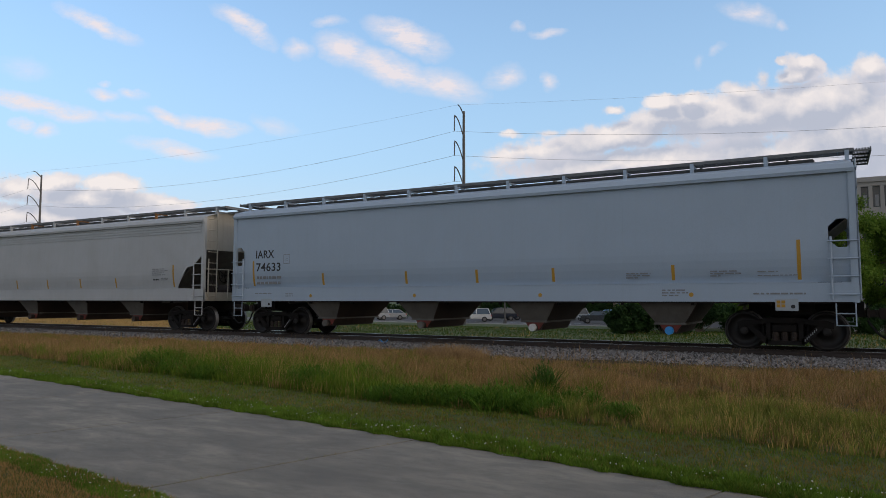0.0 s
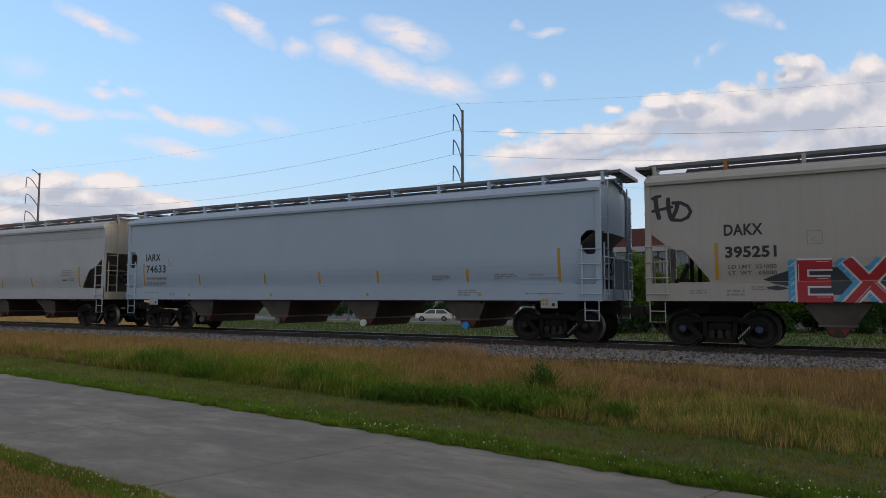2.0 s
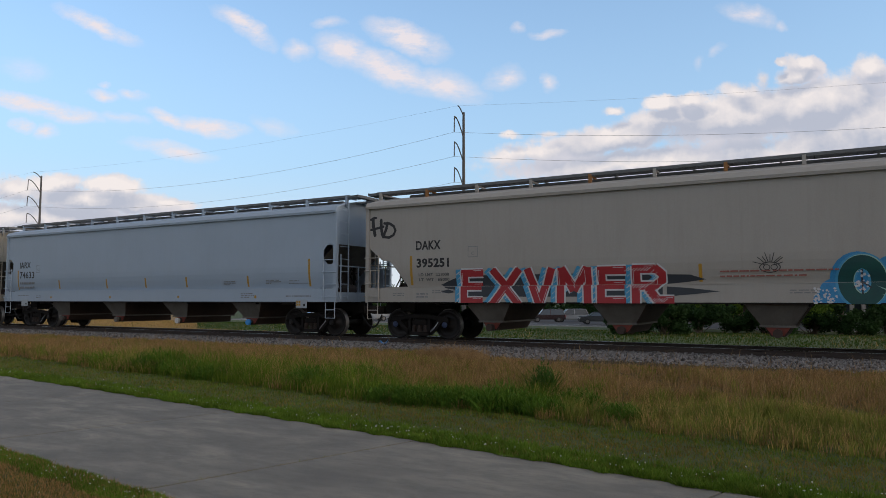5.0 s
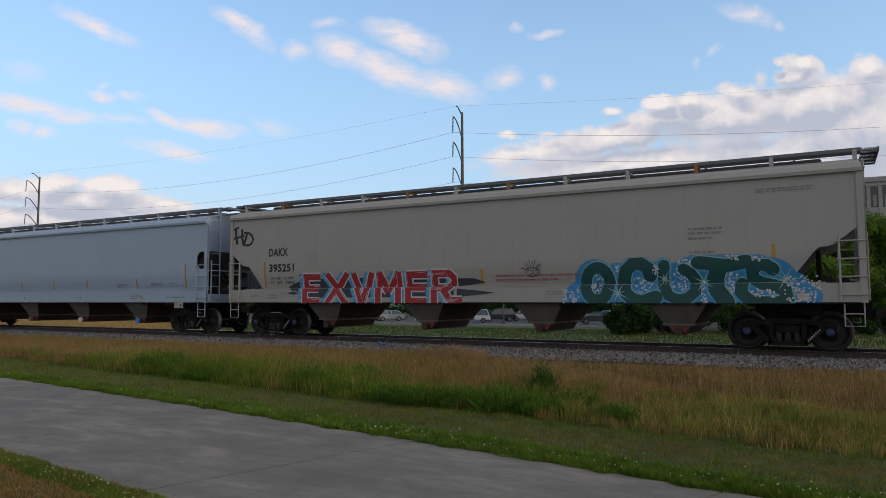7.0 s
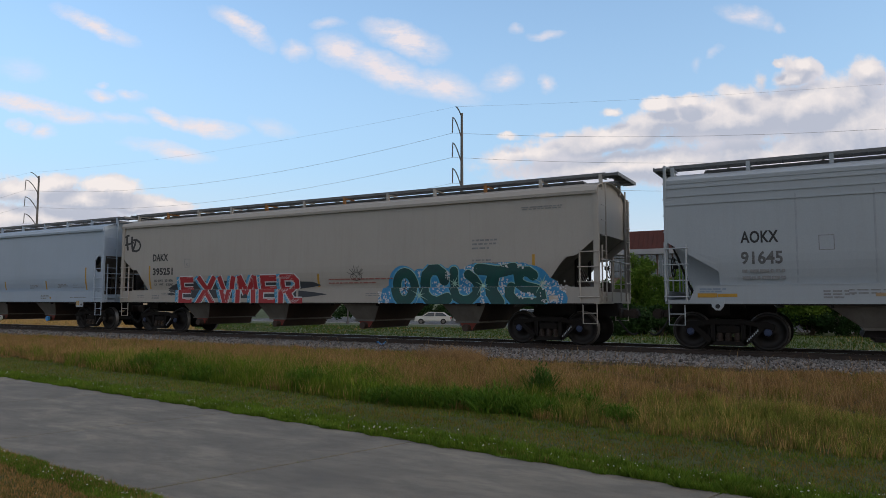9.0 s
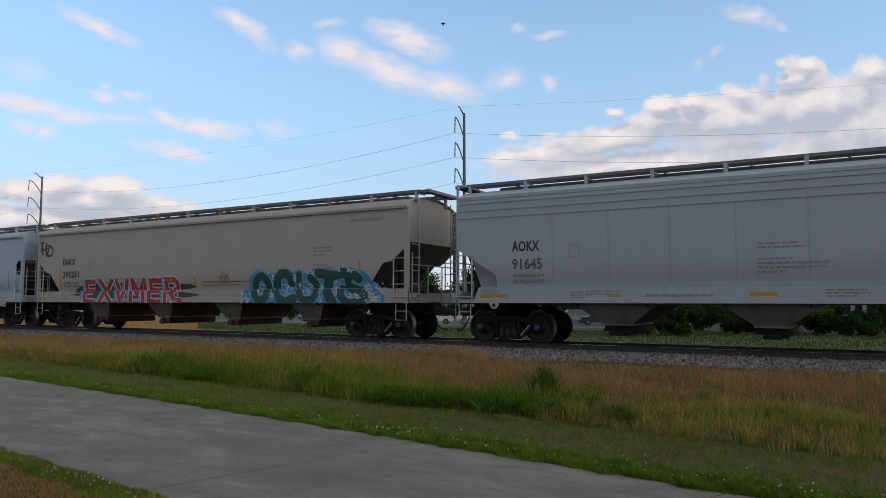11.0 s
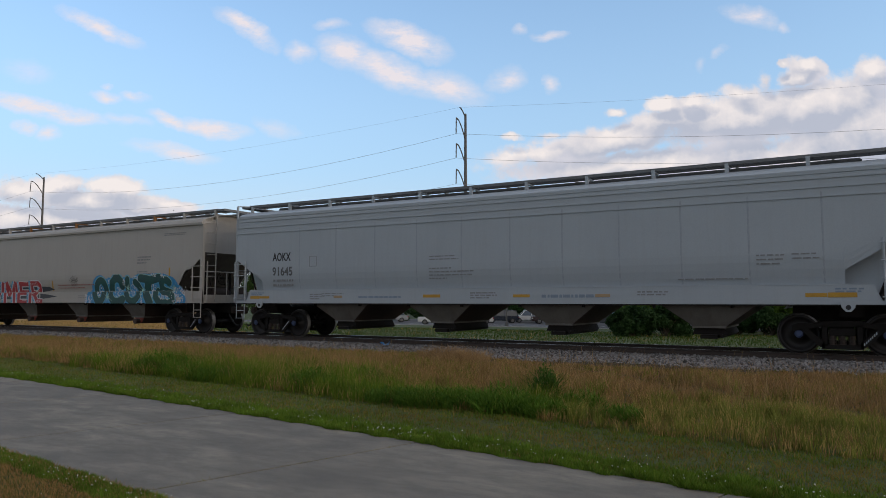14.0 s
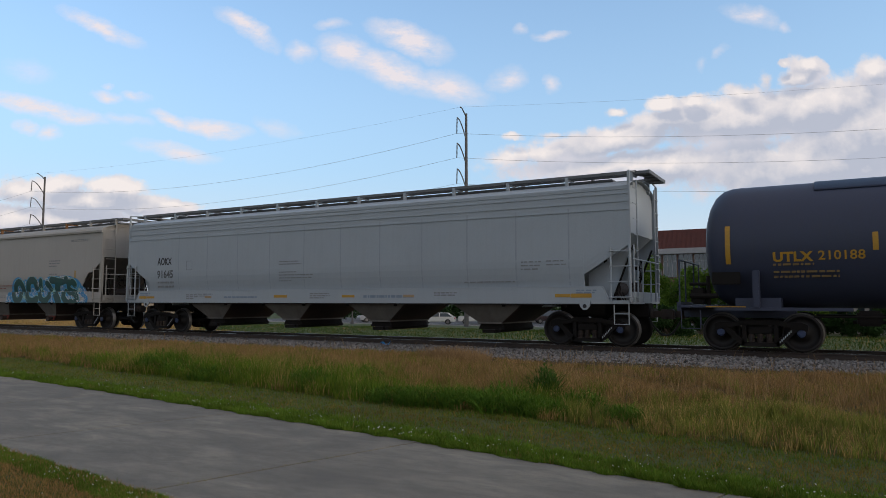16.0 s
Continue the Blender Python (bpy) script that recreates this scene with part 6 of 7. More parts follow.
    lump = 1 + 1.1 * soft_noise(x, y, 7.0, 4.0)
    blades("lawn_fringe", np.stack([x, y, np.full(len(x), -0.02)], -1), rng.uniform(0.035, 0.085, len(x)) * lump, 0.017, M["fringe"], "lush green grass and clover fringe along the path", "grass", 16, 1.1, 1)
    x = -12 + 9 * rng.random(26000) ** 0.7
    y = near_edge(x) - 0.26 * rng.random(len(x)) ** 1.6 - 0.01 + 0.03 * np.sin(x * 6) + 0.015 * np.sin(x * 19)
    blades("lawn_fringe", np.stack([x, y, np.full(len(x), -0.02)], -1), rng.uniform(0.03, 0.06, len(x)), 0.012, M["fringe"], "green grass fringe on the near edge of the path", "grass", 17, 1.0, 1)
    # weeds in the joint of the path
    n = 150
    u = rng.random(n) ** 2.2
    x, y = -5.16 + 0.93 * u + rng.normal(0, 0.010, n), 3.95 + 2.86 * u
    blades("joint_weed", np.stack([x, y, np.full(n, -0.02)], -1), rng.uniform(0.02, 0.05, n), 0.008, M["lawn_brown"], "small brownish weeds growing in a slab joint", "weeds", 18, 0.9, 1)
    # grass over the bank beyond the track, dry beside the rails and on the field further along
    x, y = scatter(rng, 110000, -80, 22, 22.0, 56, 0.8)
    pos = np.stack([x, y, ground_z(x, y) - 0.02], -1)
    strip = (y - 22.0 < (-x - 9.0) / 3.2) | (x < -1.15 * y)
    dry = rng.random(len(x)) < np.where(strip, 0.9, np.clip(0.01 + 0.2 * soft_noise(x, y, 0.25, 5.0), 0, 0.7))
    blades("bank_grass", pos[~dry], rng.uniform(0.06, 0.16, (~dry).sum()), 0.04, M["bank"], "green grass on the bank beyond the track", "grass", 6, 0.7, 1)
    blades("bank_straw", pos[dry], rng.uniform(0.08, 0.22, dry.sum()), 0.04, M["bank_dry"], "dry tan grass beyond the track", "grass", 7, 0.7, 1)
    # clover heads
    def heads(rg, n):
        x = -22 + 26 * rg.random(n) ** 0.5
        y = far_edge(x) + np.abs(rg.normal(0, 0.28, n)) + 0.03
        return np.stack([x, y, np.full(n, 0.05) + rg.uniform(-0.015, 0.02, n)], -1)
    stone_field("clover", 380, heads, M["clover"], 0.005, 0.010, "small white clover heads in the lawn", "flowers", 8)

    def heads_near(rg, n):
        x = -11 + 7.5 * rg.random(n) ** 0.7
        y = near_edge(x) - np.abs(rg.normal(0, 0.2, n)) - 0.01
        return np.stack([x, y, np.full(n, 0.04) + rg.uniform(-0.015, 0.015, n)], -1)
    stone_field("clover", 130, heads_near, M["clover"], 0.004, 0.008, "white clover heads by the path's edge", "flowers", 9)


M["stalk"] = blade_material("bleached_stalks", (0.52, 0.35, 0.17), (0.30, 0.19, 0.09))
M["lawn_dry"] = blade_material("dry_lawn_blades", (0.13, 0.14, 0.03), (0.24, 0.20, 0.055), (0.34, 0.20, 0.08), 0.55)
M["lawn_brown"] = blade_material("brown_lawn_blades", (0.21, 0.150, 0.036), (0.29, 0.205, 0.055), (0.13, 0.16, 0.022), 0.34)
M["thatch"] = blade_material("brown_thatch_blades", (0.12, 0.085, 0.03), (0.20, 0.14, 0.05), (0.10, 0.12, 0.025), 0.30)
M["meadow"] = blade_material("yellowish_meadow_blades", (0.15, 0.185, 0.030), (0.30, 0.30, 0.065), (0.46, 0.31, 0.11), 0.20)
M["fringe"] = blade_material("lush_fringe_blades", (0.080, 0.165, 0.014), (0.18, 0.265, 0.032))
M["bank"] = blade_material("bank_grass_blades", (0.036, 0.075, 0.008), (0.068, 0.115, 0.014), (0.15, 0.12, 0.04), 0.04)
M["bank_dry"] = blade_material("dry_bank_blades", (0.54, 0.35, 0.125), (0.36, 0.23, 0.085), (0.20, 0.19, 0.045), 0.08)
build_grass()


def build_weed(x, y, r, h, n, seed, label, dark=False):
    """A leafy weed: upright stems with arching leaves all the way up."""
    rng = np.random.default_rng(seed)
    a = rng.uniform(0, 6.28, n)
    d = r * np.sqrt(rng.random(n))
    px, py = x + d * np.cos(a), y + d * np.sin(a) * 0.8
    foot = np.stack([px, py, ground_z(px, py) - 0.01], -1)
    hh = h * (1 - 0.45 * (d / r) ** 2) * rng.uniform(0.6, 1.0, n)
    per = 9
    at = np.repeat(np.arange(n), per)
    u = rng.uniform(0.08, 0.92, len(at))
    pos = foot[at] + np.stack([np.zeros(len(at)), np.zeros(len(at)), hh[at] * u], -1)
    size = rng.uniform(0.04, 0.11, len(at)) * (1.15 - 0.5 * u)
    lean = 0.9 if dark else 2.0
    pos = np.concatenate([foot, pos])
    high = np.concatenate([hh, size])
    ob = blades("weed_clump", pos, high, 0.017, M["weed_dark" if dark else "weed"], label, "weeds", seed, lean)
    ob["group"] = "weed clumps in the rough grass"
    del ob["kind"]


M["weed_dark"] = blade_material("blue_green_weed_blades", (0.045, 0.105, 0.018), (0.10, 0.19, 0.034))
for x, y, r, h, n in ((-13.9, 10.9, 0.55, 0.62, 130), (-12.9, 10.8, 0.6, 0.48, 110), (-11.6, 10.4, 0.5, 0.42, 80), (-16.4, 11.3, 0.6, 0.34, 70), (-8.5, 10.15, 0.42, 0.50, 110), (-8.9, 10.4, 0.4, 0.46, 80), (-8.1, 11.2, 0.42, 0.44, 110),
                      (-7.2, 10.0, 0.45, 0.30, 80), (-6.5, 9.6, 0.45, 0.30, 80), (-5.75, 9.45, 0.48, 0.40, 120), (-5.05, 9.5, 0.46, 0.42, 120), (-4.3, 9.35, 0.45, 0.52, 120), (-3.7, 9.35, 0.40, 0.36, 80), (-3.35, 10.0, 0.40, 0.42, 80),
                      (-2.6, 9.5, 0.35, 0.30, 50)):
    build_weed(x, y, r, h, int(n * 1.5), int(1000 - x * 37), "leafy green weed clump standing in rough grass")
build_weed(-4.2, 10.75, 0.20, 0.80, 190, 1311, "dense dark blue-green weed standing upright in rough grass", True)

# ---- beyond the track ----
VIEW = radians(YAW)


def spot(px, depth):
    """A place on the plan by its bearing from the view's axis and its depth along it."""
    s = (px - 784) / 1223 * depth
    return (-math.sin(VIEW) * depth + math.cos(VIEW) * s, math.cos(VIEW) * depth + math.sin(VIEW) * s)


M["asphalt"] = material("car_park_asphalt", (0.075, 0.075, 0.078), (0.12, 0.115, 0.11), rough=0.9, scale=0.4, amount=0.8, bump=0.3)
M["bark"] = material("grey_brown_bark", (0.13, 0.10, 0.075), (0.07, 0.055, 0.04), rough=0.95, scale=6, amount=0.9, bump=0.8, bump_scale=25, stretch=(4, 4, 0.8))
M["leaf"] = blade_material("fresh_green_leaves", (0.09, 0.18, 0.022), (0.19, 0.29, 0.045), transmit=0.4)
M["leaf_dark"] = blade_material("dark_green_leaves", (0.018, 0.045, 0.012), (0.035, 0.075, 0.02), transmit=0.2)
M["leaf_far"] = blade_material("distant_leaves", (0.04, 0.085, 0.022), (0.08, 0.13, 0.035), transmit=0.25)
M["pole"] = material("weathered_steel_pole", (0.13, 0.125, 0.125), (0.09, 0.085, 0.08), rough=0.7, scale=2, amount=0.7, bump=0.1)
M["wire"] = material("dull_conductor_wire", (0.40, 0.41, 0.43), rough=0.6, bump=0.0)
M["glass"] = material("dark_window_glass", (0.03, 0.045, 0.055), (0.05, 0.07, 0.08), rough=0.08, scale=0.6, amount=0.6, bump=0.01, spec=0.9)
M["precast"] = material("grey_precast_concrete", (0.42, 0.40, 0.38), (0.34, 0.32, 0.30), rough=0.85, scale=0.6, amount=0.6, bump=0.15, streak=0.2, streak_col=(0.22, 0.2, 0.19))
M["red_roof"] = material("red_brown_roof_tiles", (0.12, 0.034, 0.026), (0.085, 0.026, 0.022), rough=0.8, scale=1.5, amount=0.7, bump=0.3, per_object=0.2)
M["trim_white"] = material("white_painted_fascia", (0.45, 0.45, 0.46), (0.36, 0.36, 0.36), rough=0.6, scale=1.5, amount=0.5, bump=0.05)
M["brick"] = material("brown_brick_wall", (0.24, 0.15, 0.11), (0.17, 0.10, 0.08), rough=0.85, scale=1.2, amount=0.7, bump=0.4)


def build_car_park():
    bm = bmesh.new()
    z = -1.296
    a, b, c, d = (-82, 72.5), (32, 72.5), (32, 100), (-82, 100)
    f = [bm.verts.new((p[0], p[1], z + 0.03)) for p in (a, b, c, d)]
    g = [bm.verts.new((p[0], p[1], z - 0.2)) for p in (a, b, c, d)]
    bm.faces.new(f)
    for i in range(4):
        bm.faces.new((g[i], g[(i + 1) % 4], f[(i + 1) % 4], f[i]))
    bmesh.ops.recalc_face_normals(bm, faces=bm.faces[:])
    lot = tagged(part("car_park", bm, M["asphalt"]), "pale grey asphalt car park beyond the bank", "car park", kind="structure")
    bm = bmesh.new()
    box(bm, -82, 32, 72.2, 72.5, z - 0.2, z + 0.15, 0.03)
    part("kerb", bm, M["precast"], lot)
    bm = bmesh.new()
    for k in range(37):
        box(bm, -80 + k * 2.8, -79.9 + k * 2.8, 76, 81, z + 0.031, z + 0.036)
    part("bay_line", bm, M["trim_white"], lot)


build_car_park()

CAR_PAINTS = {}


def build_parked_car(px, depth, turn, colour, cname, tall, truck=False):
    if cname not in CAR_PAINTS:
        CAR_PAINTS[cname] = material(cname + "_car_enamel", colour, tuple(c * 0.9 for c in colour), rough=0.25, scale=1.0, amount=0.3, bump=0.0, grain_amount=0.02, spec=0.7)
    x, y = spot(px, depth)
    car = thing("parked_car", pose(x, y, -1.266, 0, 0, turn), f"{cname} parked {'pickup truck' if truck else 'sport utility car' if tall else 'saloon car'} on the car park", "car", "parked cars")
    H = 1.72 if tall else 1.45
    # side outline, drawn across and pinched to the roof
    low = [(-2.3, 0.35), (-2.36, 0.62), (-2.25, 0.95), (-1.0 if not tall else -1.25, 1.0), (1.95, 1.0), (2.25, 0.95), (2.33, 0.6), (2.28, 0.35)]
    bm = bmesh.new()
    prism(bm, low, -0.90, 0.90)
    bmesh.ops.bevel(bm, geom=[e for e in bm.edges if abs(e.verts[0].co.y - e.verts[1].co.y) < 1e-4], offset=0.09, segments=2, affect="EDGES")
    part("body", bm, CAR_PAINTS[cname], car)
    a = [(-1.25, 0.98), (-0.55, H - 0.03), (0.75 if truck else 1.35 if not tall else 1.85, H - 0.03), (1.0 if truck else 1.95 if not tall else 2.15, 0.98)]
    bm = bmesh.new()
    vs = []
    for yy, k in ((-0.84, 0), (0.84, 0)):
        vs.append([bm.verts.new((p, (math.copysign(0.84, yy) if q < 1.1 else math.copysign(0.64, yy)), q)) for p, q in a])
    for i in range(4):
        bm.faces.new((vs[0][i], vs[0][(i + 1) % 4], vs[1][(i + 1) % 4], vs[1][i]))
    bm.faces.new(vs[0])
    bm.faces.new(vs[1])
    bmesh.ops.recalc_face_normals(bm, faces=bm.faces[:])
    part("window_band", bm, M["glass"], car, "dark windows")
    bm = bmesh.new()
    box(bm, a[1][0] - 0.02, a[2][0] + 0.02, -0.66, 0.66, H - 0.05, H + 0.02, 0.025)
    part("roof", bm, CAR_PAINTS[cname], car)
    for sy in (-1, 1):
        bm = bmesh.new()
        for t in ((-1.22, 0.98, -0.55, H - 0.03), (0.32, 0.98, 0.32, H - 0.03), (a[3][0], 0.98, a[2][0], H - 0.03)):
            rod(bm, (t[0], sy * 0.845, t[1]), (t[2], sy * 0.65, t[3]), 0.045, 6)
        part("pillar", bm, CAR_PAINTS[cname], car)
        for wx in (-1.42, 1.38):
            bm = bmesh.new()
            rod(bm, (wx, sy * 0.70, 0.34), (wx, sy * 0.92, 0.34), 0.34, 20)
            wheel = part("wheel", bm, M["rubber"], car)
            bm = bmesh.new()
            rod(bm, (wx, sy * 0.90, 0.34), (wx, sy * 0.935, 0.34), 0.21, 12)
            part("rim", bm, M["tread"], wheel)
        bm = bmesh.new()
        box(bm, -2.36, -2.24, sy * 0.55, sy * 0.85, 0.68, 0.82, 0.03)
        part("headlight", bm, M["cap_white"], car)
        bm = bmesh.new()
        box(bm, 2.20, 2.33, sy * 0.6, sy * 0.86, 0.70, 0.88, 0.03)
        part("tail_light", bm, M["red"], car)


for args in ((838, 90, 28, (0.62, 0.62, 0.60), "white", True), (884, 95, 35, (0.02, 0.025, 0.04), "dark blue", True), (690, 98, 40, (0.30, 0.31, 0.31), "silver", False), (1058, 84, 25, (0.05, 0.055, 0.06), "dark grey", False),
             (1080, 96, 60, (0.20, 0.42, 0.62), "light blue", False), (770, 88, 25, (0.58, 0.58, 0.56), "white", False), (932, 97, 30, (0.64, 0.64, 0.62), "white", True), (560, 98, 60, (0.03, 0.03, 0.035), "black", False),
             (660, 97, 50, (0.35, 0.36, 0.37), "grey", True), (968, 92, 30, (0.05, 0.03, 0.03), "maroon", True), (1010, 93, 30, (0.25, 0.26, 0.27), "grey", True), (1500, 85, 30, (0.6, 0.6, 0.58), "white", False)):
    build_parked_car(*args)


def build_sign_box():
    x, y = spot(1083, 80)
    bm = bmesh.new()
    box(bm, x - 0.45, x + 0.45, y - 0.3, y + 0.3, -1.30, -0.05, 0.04)
    tagged(part("utility_cabinet", bm, M["cap_white"]), "white utility cabinet at the edge of the car park", "cabinet")


build_sign_box()


def leaf_cloud(name, centres, n, size, mat, seed, parent=None):
    """A crown: many small leaves gathered round uneven clumps. centres: (x, y, z, radius)."""
    rng = np.random.default_rng(seed)
    cs = np.array(centres)
    wgt = cs[:, 3] ** 2
    pick = rng.choice(len(cs), n, p=wgt / wgt.sum())
    d = rng.normal(size=(n, 3))
    d /= np.linalg.norm(d, axis=1)[:, None]
    rad = cs[pick, 3] * rng.random(n) ** 0.55 * rng.uniform(0.7, 1.2, n)
    pos = cs[pick, :3] + d * rad[:, None] * np.array([1, 1, 0.8])
    u = rng.normal(size=(n, 3))
    u /= np.linalg.norm(u, axis=1)[:, None]
    v = np.cross(u, rng.normal(size=(n, 3)))
    v /= np.linalg.norm(v, axis=1)[:, None]
    s = size * rng.uniform(0.6, 1.25, n)[:, None]
    q = np.stack([pos - u * s, pos + v * s * 0.55, pos + u * s, pos - v * s * 0.55], 1).reshape(-1, 3)
    f = np.arange(n * 4).reshape(-1, 4)
    ob = mesh_from(name, q, f, mat)
    if parent is not None:
        ob.parent = parent
    return ob


def build_tree(px, depth, height, spread, leaves, seed, mat="leaf", size=0.16, gappy=1.0, label="young broadleaf tree with fresh green leaves", clumps=34):
    rnd = random.Random(seed)
    x, y = spot(px, depth)
    z = ground_height(x, y)
    tree = thing("tree", pose(x, y, z - 0.05), label, "tree", "trees beyond the track")
    bm = bmesh.new()
    top = Vector((rnd.uniform(-0.3, 0.3), rnd.uniform(-0.3, 0.3), height * 0.92))
    fork = Vector((0, 0, height * 0.22))
    rod(bm, (0, 0, 0), fork, 0.022 * height, 10, 0.016 * height)
    prev = fork
    for k in range(1, 6):
        p = fork.lerp(top, k / 5) + Vector((rnd.uniform(-0.25, 0.25), rnd.uniform(-0.25, 0.25), 0))
        rod(bm, prev, p, 0.016 * height * (1 - (k - 1) / 5.5), 8, 0.016 * height * (1 - k / 5.5))
        prev = p
    centres = []
    for k in range(clumps):
        h = rnd.uniform(0.24, 1.0)
        a = k * 2.4 + rnd.uniform(-0.5, 0.5)
        r = spread * (0.35 + 0.65 * math.sin(math.pi * min(1.0, (h - 0.12) / 0.95)) ** 0.8) * rnd.uniform(0.45, 1.0)
        tip = Vector((r * math.cos(a), r * math.sin(a), height * h))
        root = fork.lerp(top, max(0.0, h - 0.25) * 0.9)
        mid = root.lerp(tip, 0.55) + Vector((0, 0, -0.15))
        rod(bm, root, mid, 0.006 * height, 5, 0.004 * height)
        rod(bm, mid, tip, 0.004 * height, 5, 0.0012 * height)
        centres.append((*tip, rnd.uniform(0.22, 0.46) * spread * gappy))
        centres.append((*mid, rnd.uniform(0.16, 0.34) * spread * gappy))
    part("trunk", bm, M["bark"], tree, "branching grey-brown trunk")
    leaf_cloud("crown", centres, int(leaves * 1.7), size * 0.72, M[mat], seed, tree)


for args in ((1128, 60, 6.6, 2.0, 9000, 1), (1185, 66, 5.6, 2.2, 8000, 2), (1240, 58, 5.4, 1.9, 8000, 3), (1318, 62, 12.4, 2.3, 7000, 4), (1398, 60, 11.6, 3.1, 16000, 5), (1486, 54, 10.6, 2.7, 15000, 6),
             (1565, 56, 9.6, 2.8, 14000, 7), (1650, 58, 10.5, 3.2, 9000, 8), (1355, 72, 9.5, 2.8, 9000, 9), (1348, 55, 7.6, 2.1, 14000, 11), (1388, 53, 6.6, 2.1, 12000, 12), (1440, 52, 6.0, 2.3, 10000, 13), (1290, 70, 7.5, 2.6, 8000, 10)):
    build_tree(*args)
for i, (px, depth, height, spread) in enumerate(((1030, 118, 6.6, 3.6), (965, 125, 7.0, 3.8), (850, 116, 8.2, 4.0), (905, 135, 6.0, 4.0), (745, 130, 7.6, 4.2), (655, 140, 7.0, 4.4), (560, 135, 7.5, 4.5), (450, 150, 8.0, 5.0), (330, 150, 8.0, 5.0), (180, 170, 9.0, 6.0), (20, 180, 9.0, 6.0), (1075, 128, 6.0, 3.4))):
    build_tree(px, depth, height, spread, 5200, 40 + i, "leaf_far", 0.30, 1.15, "rounded tree in a distant row", 26)


def build_shrub(px, depth, w, h, leaves, seed):
    rnd = random.Random(seed)
    x, y = spot(px, depth)
    z = ground_height(x, y)
    bush = thing("shrub", pose(x, y, z - 0.05), "dense dark green shrub on the grassy bank", "shrub", "shrubs on the bank")
    bm = bmesh.new()
    cs = []
    for k in range(16):
        a = rnd.uniform(0, 6.28)
        r = w * math.sqrt(rnd.random()) * 0.8
        t = (r * math.cos(a), r * math.sin(a), h * rnd.uniform(0.25, 0.85) * (1 - 0.4 * (r / w) ** 2))
        rod(bm, (rnd.uniform(-0.2, 0.2), rnd.uniform(-0.2, 0.2), 0), t, 0.035, 5, 0.012)
        cs.append((*t, rnd.uniform(0.35, 0.6) * h * 0.5))
    part("stems", bm, M["bark"], bush)
    leaf_cloud("foliage", cs, leaves, 0.10, M["leaf_dark"], seed, bush)


def build_hedge():
    rnd = random.Random(31)
    cs = []
    for k in range(70):
        px = 520 + k * 8.2
        x, y = spot(px, 106 + rnd.uniform(-1, 1))
        for j in range(2):
            cs.append((x + rnd.uniform(-0.6, 0.6), y, -1.3 + rnd.uniform(0.4, 2.2), rnd.uniform(0.6, 1.1)))
    ob = leaf_cloud("hedge", cs, 26000, 0.16, M["leaf_dark"], 31)
    tagged(ob, "long dark green hedge behind the car park", "hedge", kind="stuff")


build_hedge()
build_shrub(1115, 42, 1.5, 2.4, 12000, 71)
build_shrub(1172, 43, 1.6, 2.2, 12000, 72)
for i, px in enumerate((1235, 1300, 1362, 1430, 1500, 1570)):
    build_shrub(px, 50 + 2 * (i % 2), 2.0, 2.5, 7000, 80 + i)


def build_office_block():
    """Grey precast block with a colonnade of tall windows under its cornice."""
    x0, x1, y0, top, ground = -1.9, 30.0, 85.0, 14.5, -1.3
    house = thing("office_block", pose(0, 0, 0), "grey precast office block with columns between tall windows", "building")
    bm = bmesh.new()
    box(bm, x0 + 0.25, x1, y0 + 0.55, y0 + 14, ground, top - 0.9)
    part("wall", bm, M["precast"], house)
    bm = bmesh.new()
    box(bm, x0 - 0.25, x1, y0 - 0.25, y0 + 14.2, top - 0.55, top, 0.05)
    box(bm, x0 - 0.1, x1, y0 - 0.1, y0 + 14.1, top - 0.95, top - 0.55, 0.02)
    part("cornice", bm, M["precast"], house)
    bm = bmesh.new()
    box(bm, x0 + 0.05, x1, y0 + 0.02, y0 + 0.6, 9.3, 11.3)
    box(bm, x0 + 0.05, x1, y0 + 0.02, y0 + 0.6, 3.6, 5.4)
    box(bm, x0 + 0.05, x1, y0 + 0.02, y0 + 0.6, ground, 0.2)
    part("spandrel", bm, M["precast"], house)
    for k in range(30):
        x = x0 + 0.30 + k * 1.05
        bm = bmesh.new()
        box(bm, x - 0.19, x + 0.19, y0 - 0.05, y0 + 0.6, ground, top - 0.9, 0.03)
        part("column", bm, M["precast"], house)
        for z0, z1 in ((11.3, top - 0.95), (5.4, 9.3), (0.2, 3.6)):
            bm = bmesh.new()
            box(bm, x + 0.20, x + 0.85, y0 + 0.40, y0 + 0.44, z0, z1)
            win = part("window", bm, M["glass"], house, "dark glazing")
            bm = bmesh.new()
            for fx in (0.22, 0.83):
                box(bm, x + fx - 0.025, x + fx + 0.025, y0 + 0.34, y0 + 0.42, z0, z1)
            part("window_frame", bm, M["grating"], win)
            if z0 > 11:
                # a pale strip stands for the reflection in the upper glazing
                bm = bmesh.new()
                box(bm, x + 0.42, x + 0.74, y0 + 0.385, y0 + 0.396, z0 + 0.15, z1 - 0.9)
                part("blind", bm, M["trim_white"], win, "pale reflection on the glazing")


build_office_block()


